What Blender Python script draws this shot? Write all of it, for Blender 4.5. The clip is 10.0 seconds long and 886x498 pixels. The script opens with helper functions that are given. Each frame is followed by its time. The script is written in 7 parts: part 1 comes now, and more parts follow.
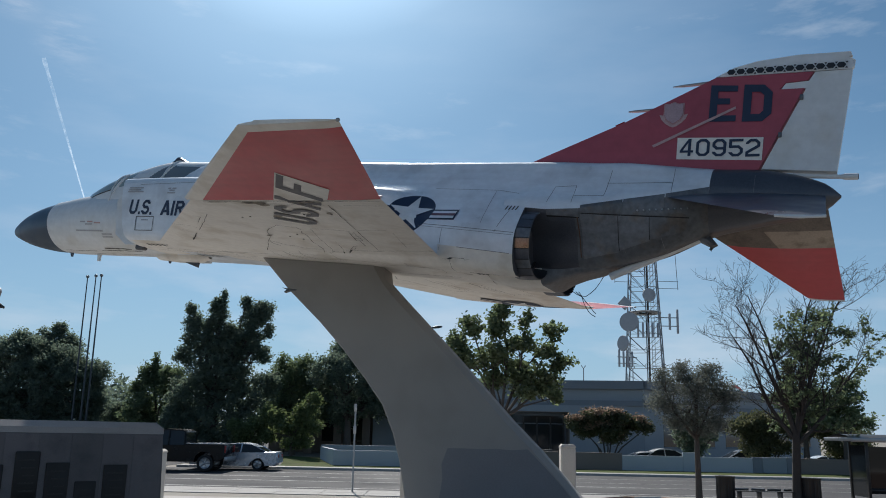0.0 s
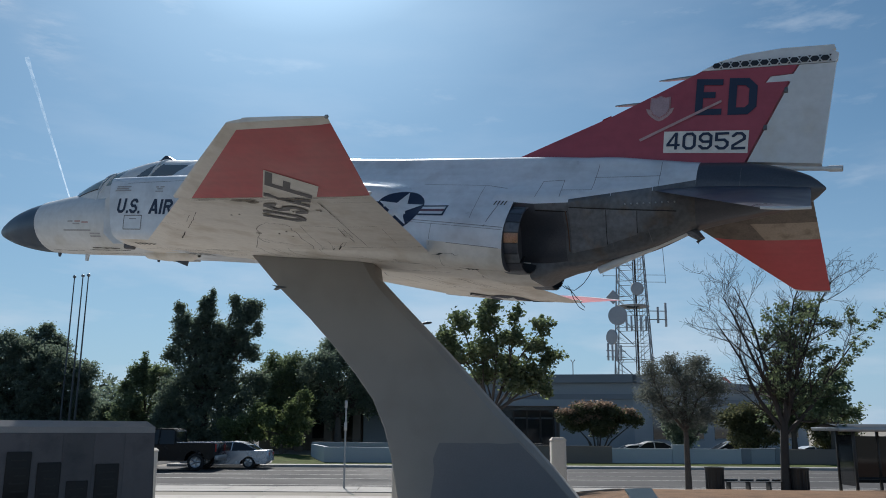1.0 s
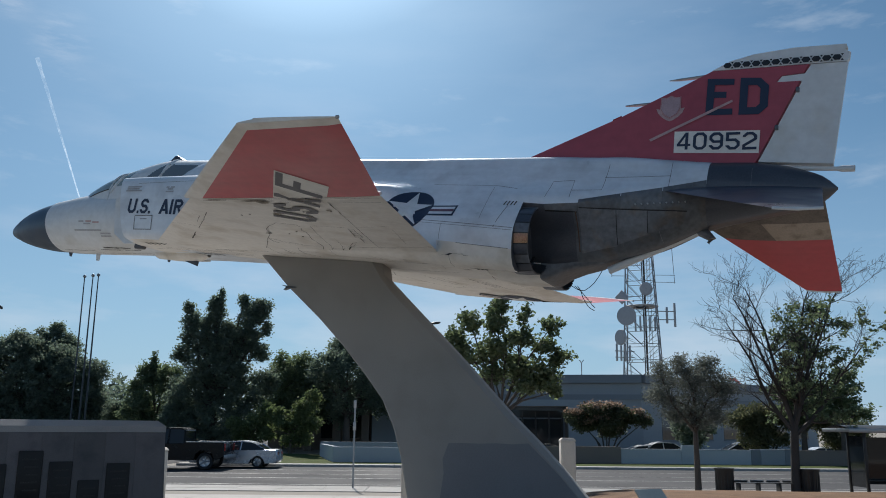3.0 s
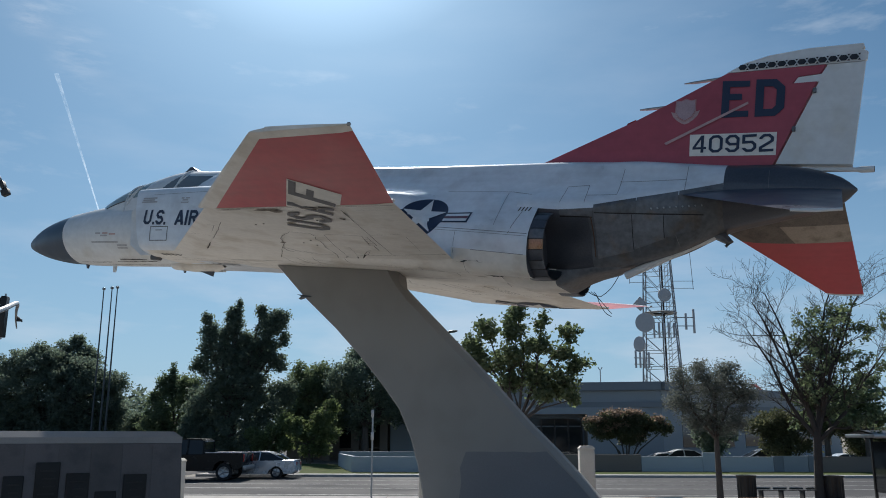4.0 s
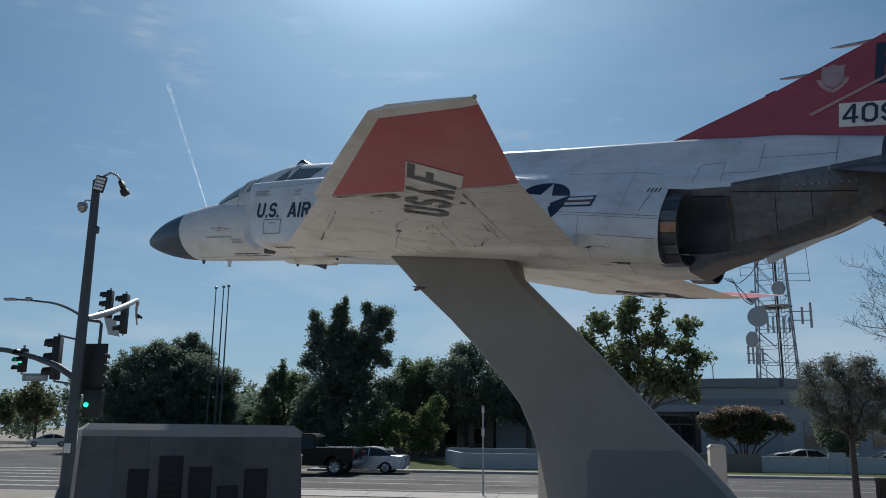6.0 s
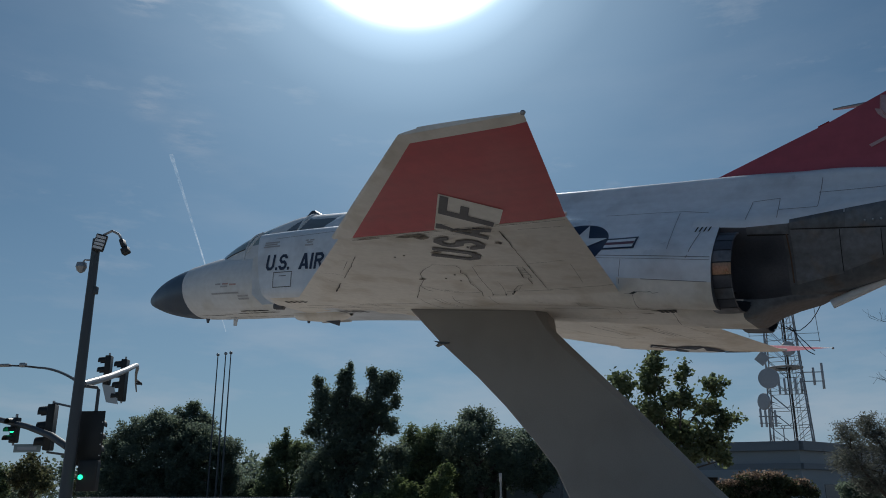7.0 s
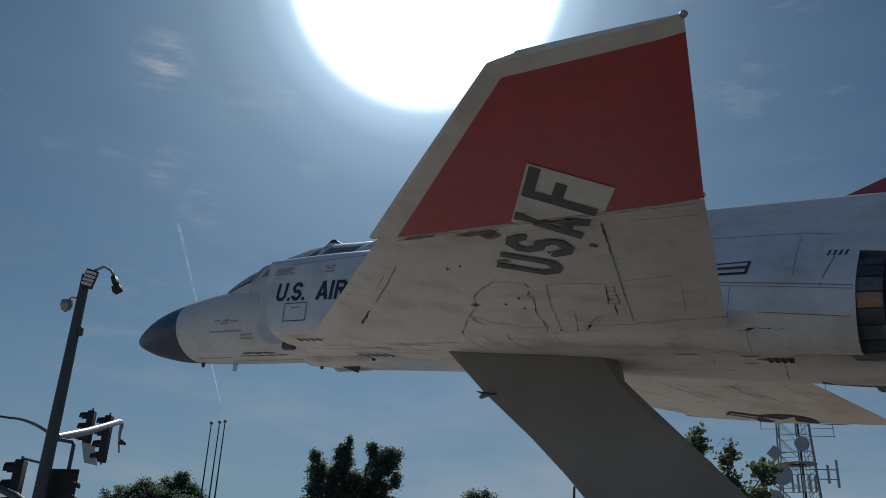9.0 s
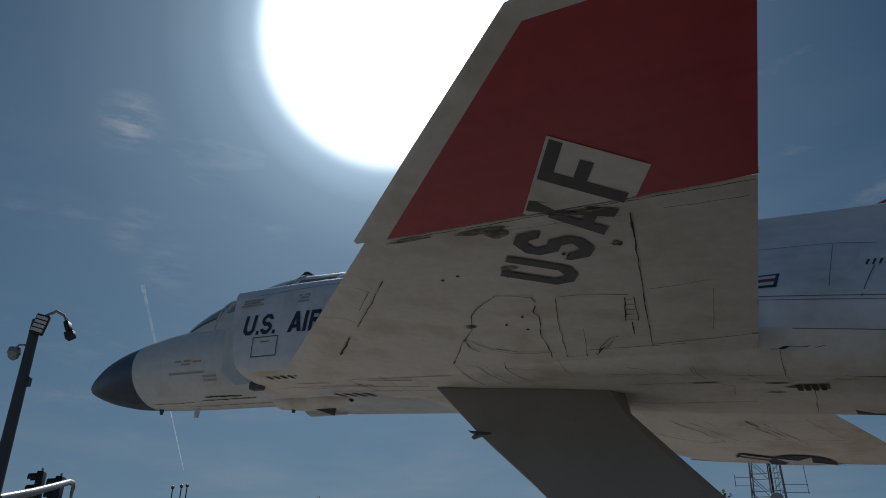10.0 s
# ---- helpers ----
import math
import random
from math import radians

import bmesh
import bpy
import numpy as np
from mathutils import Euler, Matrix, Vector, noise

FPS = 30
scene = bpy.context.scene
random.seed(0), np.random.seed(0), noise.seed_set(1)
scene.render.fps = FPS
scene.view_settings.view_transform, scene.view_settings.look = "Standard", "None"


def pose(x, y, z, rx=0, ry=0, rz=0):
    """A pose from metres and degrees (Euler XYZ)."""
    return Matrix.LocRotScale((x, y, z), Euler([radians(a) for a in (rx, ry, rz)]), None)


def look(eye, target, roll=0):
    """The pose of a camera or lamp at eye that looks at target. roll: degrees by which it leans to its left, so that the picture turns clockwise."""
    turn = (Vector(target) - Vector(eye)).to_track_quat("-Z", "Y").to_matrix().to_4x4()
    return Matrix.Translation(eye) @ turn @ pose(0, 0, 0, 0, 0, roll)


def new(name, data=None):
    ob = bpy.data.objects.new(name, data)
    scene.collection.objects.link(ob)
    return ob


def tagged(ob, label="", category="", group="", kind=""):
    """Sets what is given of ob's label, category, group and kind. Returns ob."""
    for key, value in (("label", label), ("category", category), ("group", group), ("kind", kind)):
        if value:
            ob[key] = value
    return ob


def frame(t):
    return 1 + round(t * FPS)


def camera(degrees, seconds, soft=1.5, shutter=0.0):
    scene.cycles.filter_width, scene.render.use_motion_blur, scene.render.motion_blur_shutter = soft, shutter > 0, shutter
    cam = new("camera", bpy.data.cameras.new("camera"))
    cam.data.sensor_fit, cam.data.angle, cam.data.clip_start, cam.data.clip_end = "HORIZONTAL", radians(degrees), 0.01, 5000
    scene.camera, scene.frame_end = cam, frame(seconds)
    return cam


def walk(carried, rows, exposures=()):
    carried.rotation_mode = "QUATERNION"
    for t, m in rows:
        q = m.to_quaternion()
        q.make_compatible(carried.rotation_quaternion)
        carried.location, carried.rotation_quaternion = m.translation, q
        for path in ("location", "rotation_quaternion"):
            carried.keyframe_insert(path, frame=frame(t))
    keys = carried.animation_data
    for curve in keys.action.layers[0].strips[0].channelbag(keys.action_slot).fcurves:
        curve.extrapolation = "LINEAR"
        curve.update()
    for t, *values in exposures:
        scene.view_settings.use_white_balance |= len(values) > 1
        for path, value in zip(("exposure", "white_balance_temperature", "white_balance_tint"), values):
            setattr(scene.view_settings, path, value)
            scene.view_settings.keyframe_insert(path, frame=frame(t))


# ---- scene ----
# camera and walk
cam = camera(55.9, 10.0, soft=0.95)
PATH = [
    (0, (0.02, -0.027, 1.659), (0.017, 1.928, 2.082), 1.2),
    (0.5, (0.012, -0.06, 1.647), (0.035, 1.893, 2.08), 0.8),
    (1, (0.005, -0.07, 1.641), (0.03, 1.886, 2.055), 0.4),
    (1.5, (-0.001, -0.064, 1.641), (0.02, 1.897, 2.034), 0.4),
    (2, (-0.006, -0.075, 1.639), (0.017, 1.886, 2.032), 0.6),
    (2.5, (-0.019, -0.073, 1.648), (-0.007, 1.886, 2.05), 0.6),
    (4, (0.015, 0.001, 1.636), (-0.02, 1.953, 2.07), 0.1),
    (4.5, (0.059, 0.066, 1.636), (-0.036, 2.015, 2.077), -0.0),
    (5, (0.049, 0.114, 1.625), (-0.08, 2.062, 2.06), 0.3),
    (5.5, (-0.11, 0.308, 1.615), (-0.329, 2.249, 2.045), 0.5),
    (5.7, (-0.209, 0.402, 1.619), (-0.484, 2.339, 2.032), 0.6),
    (6.8, (-0.714, 1.416, 1.63), (-0.964, 3.326, 2.169), 0.6),
    (7, (-0.85, 1.633, 1.629), (-1.12, 3.529, 2.206), -0.1),
    (7.5, (-1.092, 2.212, 1.62), (-1.37, 4.085, 2.262), -1.0),
    (8, (-1.327, 2.785, 1.619), (-1.708, 4.637, 2.269), -1.3),
    (8.5, (-1.595, 3.364, 1.623), (-1.936, 5.21, 2.313), 1.0),
    (9, (-1.805, 3.954, 1.633), (-2.076, 5.785, 2.391), 2.4),
    (9.5, (-2.058, 4.499, 1.628), (-2.291, 6.294, 2.479), 2.1),
    (10, (-2.183, 5.066, 1.622), (-2.375, 6.847, 2.512), 1.1),
]
walk(cam, [(t, look(eye, target, roll)) for t, eye, target, roll in PATH],
     exposures=[(0.0, 0.04), (2.5, 0.05), (5.0, -0.02), (5.7, -0.12), (7.0, -0.66), (8.0, -0.80), (9.0, -0.94), (9.5, -1.14), (10.0, -1.30)])

# world: clear sky with the glow round the sun, one sun lamp
SUN = Vector((-0.142, 0.746, 0.650)).normalized()
SUN_EL = math.asin(SUN.z)
SUN_AZ = math.atan2(SUN.x, SUN.y)
world = bpy.data.worlds.new("sky")
scene.world = world
world.use_nodes = True
wn, wl = world.node_tree.nodes, world.node_tree.links
bg = wn["Background"]
sky = wn.new("ShaderNodeTexSky")
sky.sky_type = "NISHITA"
sky.sun_disc = False
sky.sun_elevation, sky.sun_rotation = SUN_EL, SUN_AZ
sky.air_density, sky.dust_density, sky.ozone_density = 1.0, 0.35, 1.6
SKY_STRENGTH = 0.053


def wnode(kind, **values):
    n = wn.new(kind)
    for k, v in values.items():
        n.inputs[k].default_value = v
    return n


coord = wn.new("ShaderNodeTexCoord")
dot = wn.new("ShaderNodeVectorMath")
dot.operation = "DOT_PRODUCT"
dot.inputs[1].default_value = SUN
wl.new(coord.outputs["Generated"], dot.inputs[0])
# glow close to the sun: lens bloom put into the sky colour
glow = wn.new("ShaderNodeValToRGB")
el = glow.color_ramp.elements
el[0].position, el[0].color = 0.0, (0, 0, 0, 1)
el[1].position, el[1].color = 1.0, (1, 1, 1, 1)
for p, v in ((0.30, 0.004), (0.45, 0.014), (0.62, 0.050), (0.74, 0.115), (0.80, 0.22), (0.84, 0.46), (0.865, 1.0)):
    e = el.new(p)
    e.color = (v, v, v, 1)
arc = wn.new("ShaderNodeMath")
arc.operation = "ARCCOSINE"
wl.new(dot.outputs["Value"], arc.inputs[0])
near_sun = wn.new("ShaderNodeMapRange")
near_sun.inputs["From Min"].default_value = 1.0
near_sun.inputs["From Max"].default_value = 0.0
wl.new(arc.outputs[0], near_sun.inputs["Value"])
wl.new(near_sun.outputs["Result"], glow.inputs["Fac"])
# thin wisps of cloud
stretch = wn.new("ShaderNodeMapping")
stretch.inputs["Scale"].default_value = (3.0, 3.0, 11.0)
stretch.inputs["Location"].default_value = (0.35, 0.2, 0.1)
wl.new(coord.outputs["Generated"], stretch.inputs["Vector"])
puff = wnode("ShaderNodeTexNoise", Scale=1.7, Detail=7.0, Roughness=0.62)
wl.new(stretch.outputs[0], puff.inputs["Vector"])
wisp = wn.new("ShaderNodeMapRange")
for k, v in (("From Min", 0.59), ("From Max", 0.80), ("To Max", 0.40)):
    wisp.inputs[k].default_value = v
wl.new(puff.outputs["Fac"], wisp.inputs["Value"])
scaled = wn.new("ShaderNodeVectorMath")
scaled.operation = "MULTIPLY"
scaled.inputs[1].default_value = [SKY_STRENGTH * c for c in (0.60, 0.98, 1.14)]
wl.new(sky.outputs[0], scaled.inputs[0])
flat = wn.new("ShaderNodeMapping")
flat.inputs["Scale"].default_value = (2.2, 2.2, 9.0)
flat.inputs["Location"].default_value = (1.7, 0.9, 0.4)
wl.new(coord.outputs["Generated"], flat.inputs["Vector"])
bank = wnode("ShaderNodeTexNoise", Scale=2.1, Detail=6.0, Roughness=0.55)
wl.new(flat.outputs[0], bank.inputs["Vector"])
banked = wn.new("ShaderNodeMapRange")
for k, v in (("From Min", 0.46), ("From Max", 0.74), ("To Max", 0.75)):
    banked.inputs[k].default_value = v
wl.new(bank.outputs["Fac"], banked.inputs["Value"])
clouded = wn.new("ShaderNodeMix")
clouded.data_type = "RGBA"
wl.new(wisp.outputs["Result"], clouded.inputs[0])
wl.new(scaled.outputs[0], clouded.inputs[6])
clouded.inputs[7].default_value = (0.62, 0.68, 0.76, 1)
glowed = wn.new("ShaderNodeVectorMath")
glowed.operation = "MULTIPLY"
glowed.inputs[1].default_value = (1.62, 2.10, 2.58)
wl.new(glow.outputs[0], glowed.inputs[0])
total = wn.new("ShaderNodeVectorMath")
total.operation = "ADD"
# pale haze towards the horizon
apart = wn.new("ShaderNodeSeparateXYZ")
wl.new(coord.outputs["Generated"], apart.inputs[0])
haze = wn.new("ShaderNodeValToRGB")
he = haze.color_ramp.elements
he[0].position, he[0].color = 0.0, (0.80, 0.80, 0.80, 1)
he[1].position, he[1].color = 0.60, (0, 0, 0, 1)
for p, v in ((0.06, 0.66), (0.16, 0.42), (0.32, 0.16)):
    e = he.new(p)
    e.color = (v, v, v, 1)
wl.new(apart.outputs["Z"], haze.inputs["Fac"])
hazed = wn.new("ShaderNodeMix")
hazed.data_type = "RGBA"
wl.new(haze.outputs["Color"], hazed.inputs[0])
wl.new(clouded.outputs[2], hazed.inputs[6])
hazed.inputs[7].default_value = (0.365, 0.52, 0.725, 1)
veil = wn.new("ShaderNodeMath")
veil.operation = "MULTIPLY"
wl.new(banked.outputs["Result"], veil.inputs[0])
wl.new(haze.outputs["Color"], veil.inputs[1])
low_cloud = wn.new("ShaderNodeMix")
low_cloud.data_type = "RGBA"
wl.new(veil.outputs[0], low_cloud.inputs[0])
wl.new(hazed.outputs[2], low_cloud.inputs[6])
low_cloud.inputs[7].default_value = (0.68, 0.72, 0.80, 1)
# three small torn clouds high up
torn_map = wn.new("ShaderNodeMapping")
torn_map.inputs["Scale"].default_value = (11.0, 11.0, 52.0)
torn_map.inputs["Rotation"].default_value = (0.0, 0.35, 0.0)
wl.new(coord.outputs["Generated"], torn_map.inputs["Vector"])
torn = wnode("ShaderNodeTexNoise", Scale=1.6, Detail=8.0, Roughness=0.68)
wl.new(torn_map.outputs[0], torn.inputs["Vector"])
torn_edge = wn.new("ShaderNodeMapRange")
for k, v in (("From Min", 0.42), ("From Max", 0.75), ("To Max", 0.85)):
    torn_edge.inputs[k].default_value = v
wl.new(torn.outputs["Fac"], torn_edge.inputs["Value"])
sky_so_far = low_cloud.outputs[2]
for where, reach, thick in (((-0.430, 0.728, 0.534), 0.045, 0.9), ((-0.444, 0.789, 0.425), 0.030, 0.35), ((-0.405, 0.823, 0.398), 0.045, 0.30)):
    far = wn.new("ShaderNodeVectorMath")
    far.operation = "DISTANCE"
    far.inputs[1].default_value = where
    wl.new(coord.outputs["Generated"], far.inputs[0])
    inside = wn.new("ShaderNodeMapRange")
    inside.interpolation_type = "SMOOTHSTEP"
    for k, v in (("From Min", reach), ("From Max", 0.0), ("To Max", thick)):
        inside.inputs[k].default_value = v
    wl.new(far.outputs["Value"], inside.inputs["Value"])
    amount = wn.new("ShaderNodeMath")
    amount.operation = "MULTIPLY"
    wl.new(inside.outputs["Result"], amount.inputs[0])
    wl.new(torn_edge.outputs["Result"], amount.inputs[1])
    blend = wn.new("ShaderNodeMix")
    blend.data_type = "RGBA"
    wl.new(amount.outputs[0], blend.inputs[0])
    wl.new(sky_so_far, blend.inputs[6])
    blend.inputs[7].default_value = (0.80, 0.80, 0.84, 1)
    sky_so_far = blend.outputs[2]
# blinding core of the glow, the overexposed bloom set in the sky
core = wn.new("ShaderNodeMapRange")
core.interpolation_type = "SMOOTHSTEP"
for k, v in (("From Min", 0.168), ("From Max", 0.088), ("To Min", 0.0), ("To Max", 7.0)):
    core.inputs[k].default_value = v
wl.new(arc.outputs[0], core.inputs["Value"])
aureole = wn.new("ShaderNodeVectorMath")
aureole.operation = "ADD"
wl.new(glowed.outputs[0], aureole.inputs[0])
wl.new(core.outputs["Result"], aureole.inputs[1])
wl.new(sky_so_far, total.inputs[0])
wl.new(aureole.outputs[0], total.inputs[1])
wl.new(total.outputs[0], bg.inputs["Color"])
bg.inputs["Strength"].default_value = 1.0

sun_data = bpy.data.lights.new("sun", "SUN")
sun_data.energy, sun_data.angle, sun_data.color = 4.5, radians(0.53), (1.0, 0.95, 0.88)
sun = new("sun", sun_data)
sun.matrix_world = look(SUN * 300, (0, 0, 0))


# materials
def material(name, color, rough=0.6, metal=0.0, vary=0.12, scale=3.0, grain=40.0, bump=0.0, second=None, second_at=(0.5, 0.7), coat=0.0, spread=0.0, streak=0.0):
    """A painted or natural surface: base colour with large stains and fine grain, in object space metres."""
    m = bpy.data.materials.new(name)
    m.use_nodes = True
    n, l = m.node_tree.nodes, m.node_tree.links
    b = n["Principled BSDF"]
    b.inputs["Roughness"].default_value, b.inputs["Metallic"].default_value = rough, metal
    b.inputs["Coat Weight"].default_value = coat
    tc = n.new("ShaderNodeTexCoord")
    big, fine = n.new("ShaderNodeTexNoise"), n.new("ShaderNodeTexNoise")
    big.inputs["Scale"].default_value, big.inputs["Detail"].default_value = scale, 5.0
    fine.inputs["Scale"].default_value, fine.inputs["Detail"].default_value = grain, 4.0
    for t in (big, fine):
        l.new(tc.outputs["Object"], t.inputs["Vector"])
    mixed = n.new("ShaderNodeMath")
    mixed.operation = "ADD"
    l.new(big.outputs["Fac"], mixed.inputs[0])
    l.new(fine.outputs["Fac"], mixed.inputs[1])
    to = n.new("ShaderNodeMapRange")
    for k, v in (("From Min", 0.6), ("From Max", 1.4), ("To Min", 1 - vary), ("To Max", 1 + vary)):
        to.inputs[k].default_value = v
    l.new(mixed.outputs[0], to.inputs["Value"])
    base = n.new("ShaderNodeRGB")
    base.outputs[0].default_value = (*color, 1)
    source = base.outputs[0]
    if second:
        patch = n.new("ShaderNodeTexNoise")
        patch.inputs["Scale"].default_value, patch.inputs["Detail"].default_value = scale * 1.7, 8.0
        l.new(tc.outputs["Object"], patch.inputs["Vector"])
        sel = n.new("ShaderNodeMapRange")
        sel.inputs["From Min"].default_value, sel.inputs["From Max"].default_value = second_at
        l.new(patch.outputs["Fac"], sel.inputs["Value"])
        mx = n.new("ShaderNodeMix")
        mx.data_type = "RGBA"
        l.new(sel.outputs["Result"], mx.inputs[0])
        l.new(source, mx.inputs[6])
        mx.inputs[7].default_value = (*second, 1)
        source = mx.outputs[2]
    mul = n.new("ShaderNodeVectorMath")
    mul.operation = "SCALE"
    l.new(source, mul.inputs[0])
    l.new(to.outputs["Result"], mul.inputs["Scale"])
    if streak:
        flow, run, wash = n.new("ShaderNodeMapping"), n.new("ShaderNodeTexNoise"), n.new("ShaderNodeMapRange")
        flow.inputs["Scale"].default_value = (0.35, 7.0, 5.0)
        run.inputs["Scale"].default_value, run.inputs["Detail"].default_value = 1.3, 6.0
        l.new(tc.outputs["Object"], flow.inputs["Vector"])
        l.new(flow.outputs[0], run.inputs["Vector"])
        for k, v in (("From Min", 0.38), ("From Max", 0.72), ("To Min", 1 + streak * 0.35), ("To Max", 1 - streak)):
            wash.inputs[k].default_value = v
        l.new(run.outputs["Fac"], wash.inputs["Value"])
        third = n.new("ShaderNodeVectorMath")
        third.operation = "SCALE"
        l.new(mul.outputs[0], third.inputs[0])
        l.new(wash.outputs["Result"], third.inputs["Scale"])
        mul = third
    if spread:
        info = n.new("ShaderNodeObjectInfo")
        shade = n.new("ShaderNodeMapRange")
        shade.inputs["To Min"].default_value, shade.inputs["To Max"].default_value = 1 - spread, 1 + spread
        l.new(info.outputs["Random"], shade.inputs["Value"])
        again = n.new("ShaderNodeVectorMath")
        again.operation = "SCALE"
        l.new(mul.outputs[0], again.inputs[0])
        l.new(shade.outputs["Result"], again.inputs["Scale"])
        mul = again
    l.new(mul.outputs[0], b.inputs["Base Color"])
    rr = n.new("ShaderNodeMapRange")
    for k, v in (("From Min", 0.3), ("From Max", 0.7), ("To Min", max(0.02, rough - 0.1)), ("To Max", min(1, rough + 0.1))):
        rr.inputs[k].default_value = v
    l.new(big.outputs["Fac"], rr.inputs["Value"])
    l.new(rr.outputs["Result"], b.inputs["Roughness"])
    if bump:
        bp = n.new("ShaderNodeBump")
        bp.inputs["Strength"].default_value, bp.inputs["Distance"].default_value = min(1, bump), 0.02
        l.new(mixed.outputs[0], bp.inputs["Height"])
        l.new(bp.outputs["Normal"], b.inputs["Normal"])
    return m


def leaf_material(name, color, tip, through_light=0.45):
    m = bpy.data.materials.new(name)
    m.use_nodes = True
    n, l = m.node_tree.nodes, m.node_tree.links
    n.remove(n["Principled BSDF"])
    geo = n.new("ShaderNodeNewGeometry")
    mx = n.new("ShaderNodeMix")
    mx.data_type = "RGBA"
    l.new(geo.outputs["Random Per Island"], mx.inputs[0])
    mx.inputs[6].default_value, mx.inputs[7].default_value = (*color, 1), (*tip, 1)
    d, t, g, s, s2 = (n.new(k) for k in ("ShaderNodeBsdfDiffuse", "ShaderNodeBsdfTranslucent", "ShaderNodeBsdfGlossy", "ShaderNodeMixShader", "ShaderNodeMixShader"))
    for q in (d, t):
        l.new(mx.outputs[2], q.inputs["Color"])
    g.inputs["Roughness"].default_value = 0.6
    s.inputs[0].default_value, s2.inputs[0].default_value = through_light, 0.035
    l.new(d.outputs[0], s.inputs[1])
    l.new(t.outputs[0], s.inputs[2])
    l.new(s.outputs[0], s2.inputs[1])
    l.new(g.outputs[0], s2.inputs[2])
    l.new(s2.outputs[0], n["Material Output"].inputs["Surface"])
    return m


def glass_material(name, color, rough=0.05, clear=0.0):
    m = bpy.data.materials.new(name)
    m.use_nodes = True
    b = m.node_tree.nodes["Principled BSDF"]
    b.inputs["Base Color"].default_value = (*color, 1)
    b.inputs["Roughness"].default_value = rough
    b.inputs["Transmission Weight"].default_value = clear
    b.inputs["IOR"].default_value = 1.45
    return m


def lit_material(name, color, strength):
    m = bpy.data.materials.new(name)
    m.use_nodes = True
    b = m.node_tree.nodes["Principled BSDF"]
    b.inputs["Base Color"].default_value = (*color, 1)
    b.inputs["Emission Color"].default_value = (*color, 1)
    b.inputs["Emission Strength"].default_value = strength
    return m


WHITE = material("weathered white aircraft paint", (0.68, 0.70, 0.71), 0.42, vary=0.10, scale=0.9, grain=9, second=(0.60, 0.59, 0.55), second_at=(0.52, 0.74), streak=0.05)
# the same white with blue sky reflection mixed into the colour
SKYLIT_WHITE = material("weathered white aircraft paint with blue sky tint", (0.70, 0.745, 0.79), 0.34, vary=0.10, scale=0.9, grain=9, second=(0.53, 0.555, 0.585), second_at=(0.50, 0.74), streak=0.06)
# the same white with warm ground bounce mixed into the colour
BOUNCE_WHITE = material("weathered white paint with warm bounce tint", (0.77, 0.74, 0.685), 0.5, vary=0.10, scale=1.1, grain=12, second=(0.60, 0.55, 0.47), second_at=(0.5, 0.72), streak=0.025)
RED = material("faded orange red paint", (0.49, 0.070, 0.084), 0.42, vary=0.12, scale=1.3, grain=8, streak=0.06)
STAB_RED = material("orange red tailplane paint", (0.47, 0.062, 0.080), 0.42, vary=0.1, scale=1.3, grain=8, streak=0.06)
SCAR = material("scraped pink paint", (0.46, 0.31, 0.31), 0.55, vary=0.2, scale=9)
BADGE_FIELD = material("faded pinkish grey badge field", (0.40, 0.29, 0.32), 0.5, vary=0.2, scale=6)
FIN_RED = material("faded crimson paint", (0.36, 0.070, 0.098), 0.42, vary=0.12, scale=1.0, grain=8, streak=0.06)
NAVY = material("dark blue radome paint", (0.034, 0.060, 0.096), 0.38, vary=0.12, scale=2)
BLACK = material("black marking paint", (0.014, 0.016, 0.022), 0.5, vary=0.15)
MARK = material("dark grey stencil paint", (0.10, 0.10, 0.11), 0.55, vary=0.2, scale=8)
FAINT = material("faded grey stencil paint", (0.40, 0.40, 0.41), 0.55, vary=0.2, scale=14)
FAINT_RED = material("faded red stencil paint", (0.50, 0.33, 0.31), 0.55, vary=0.2, scale=14)
INSIGNIA = material("insignia blue paint", (0.018, 0.03, 0.065), 0.45, vary=0.12)
INSIGNIA_RED = material("insignia red paint", (0.12, 0.035, 0.06), 0.45, vary=0.12)
BURNT = material("heat-stained bare metal", (0.135, 0.148, 0.165), 0.5, 0.25, vary=0.40, scale=2.2, grain=14, second=(0.150, 0.132, 0.118), second_at=(0.55, 0.72), bump=0.1, spread=0.22)
CONE_DARK = material("sooty dark nozzle metal", (0.046, 0.050, 0.057), 0.5, 0.3, vary=0.4, scale=5, second=(0.05, 0.045, 0.04))
RUSTY = material("rust-brown heat stain", (0.10, 0.062, 0.042), 0.7, vary=0.4, scale=7)
BRONZE_GLINT = material("bronze heat tint and reflection metal", (0.28, 0.19, 0.13), 0.33, 0.9, vary=0.3, scale=5)
TITAN = material("dark titanium skin", (0.085, 0.092, 0.11), 0.42, 0.4, vary=0.2, scale=2)
STAB_METAL = material("bare stabilator metal", (0.30, 0.26, 0.22), 0.42, 0.7, vary=0.2, scale=3, second=(0.2, 0.17, 0.14))
STAB_DARK = material("heat-darkened stabilator metal", (0.15, 0.13, 0.115), 0.5, 0.5, vary=0.3, scale=3, second=(0.10, 0.088, 0.08))
# blue grey is shade and sky reflection put into the top's colour
STAB_TOP_SHADE = material("stabilator top skin in blue grey shade", (0.12, 0.13, 0.17), 0.35, 0.5, vary=0.15, scale=2)
# black for sooty metal and for the shade inside openings
SOOT_SHADE = material("soot and deep shade black", (0.012, 0.012, 0.013), 0.7, vary=0.2)
SEAM = material("dark panel gap", (0.05, 0.045, 0.042), 0.8, vary=0.3, scale=6)
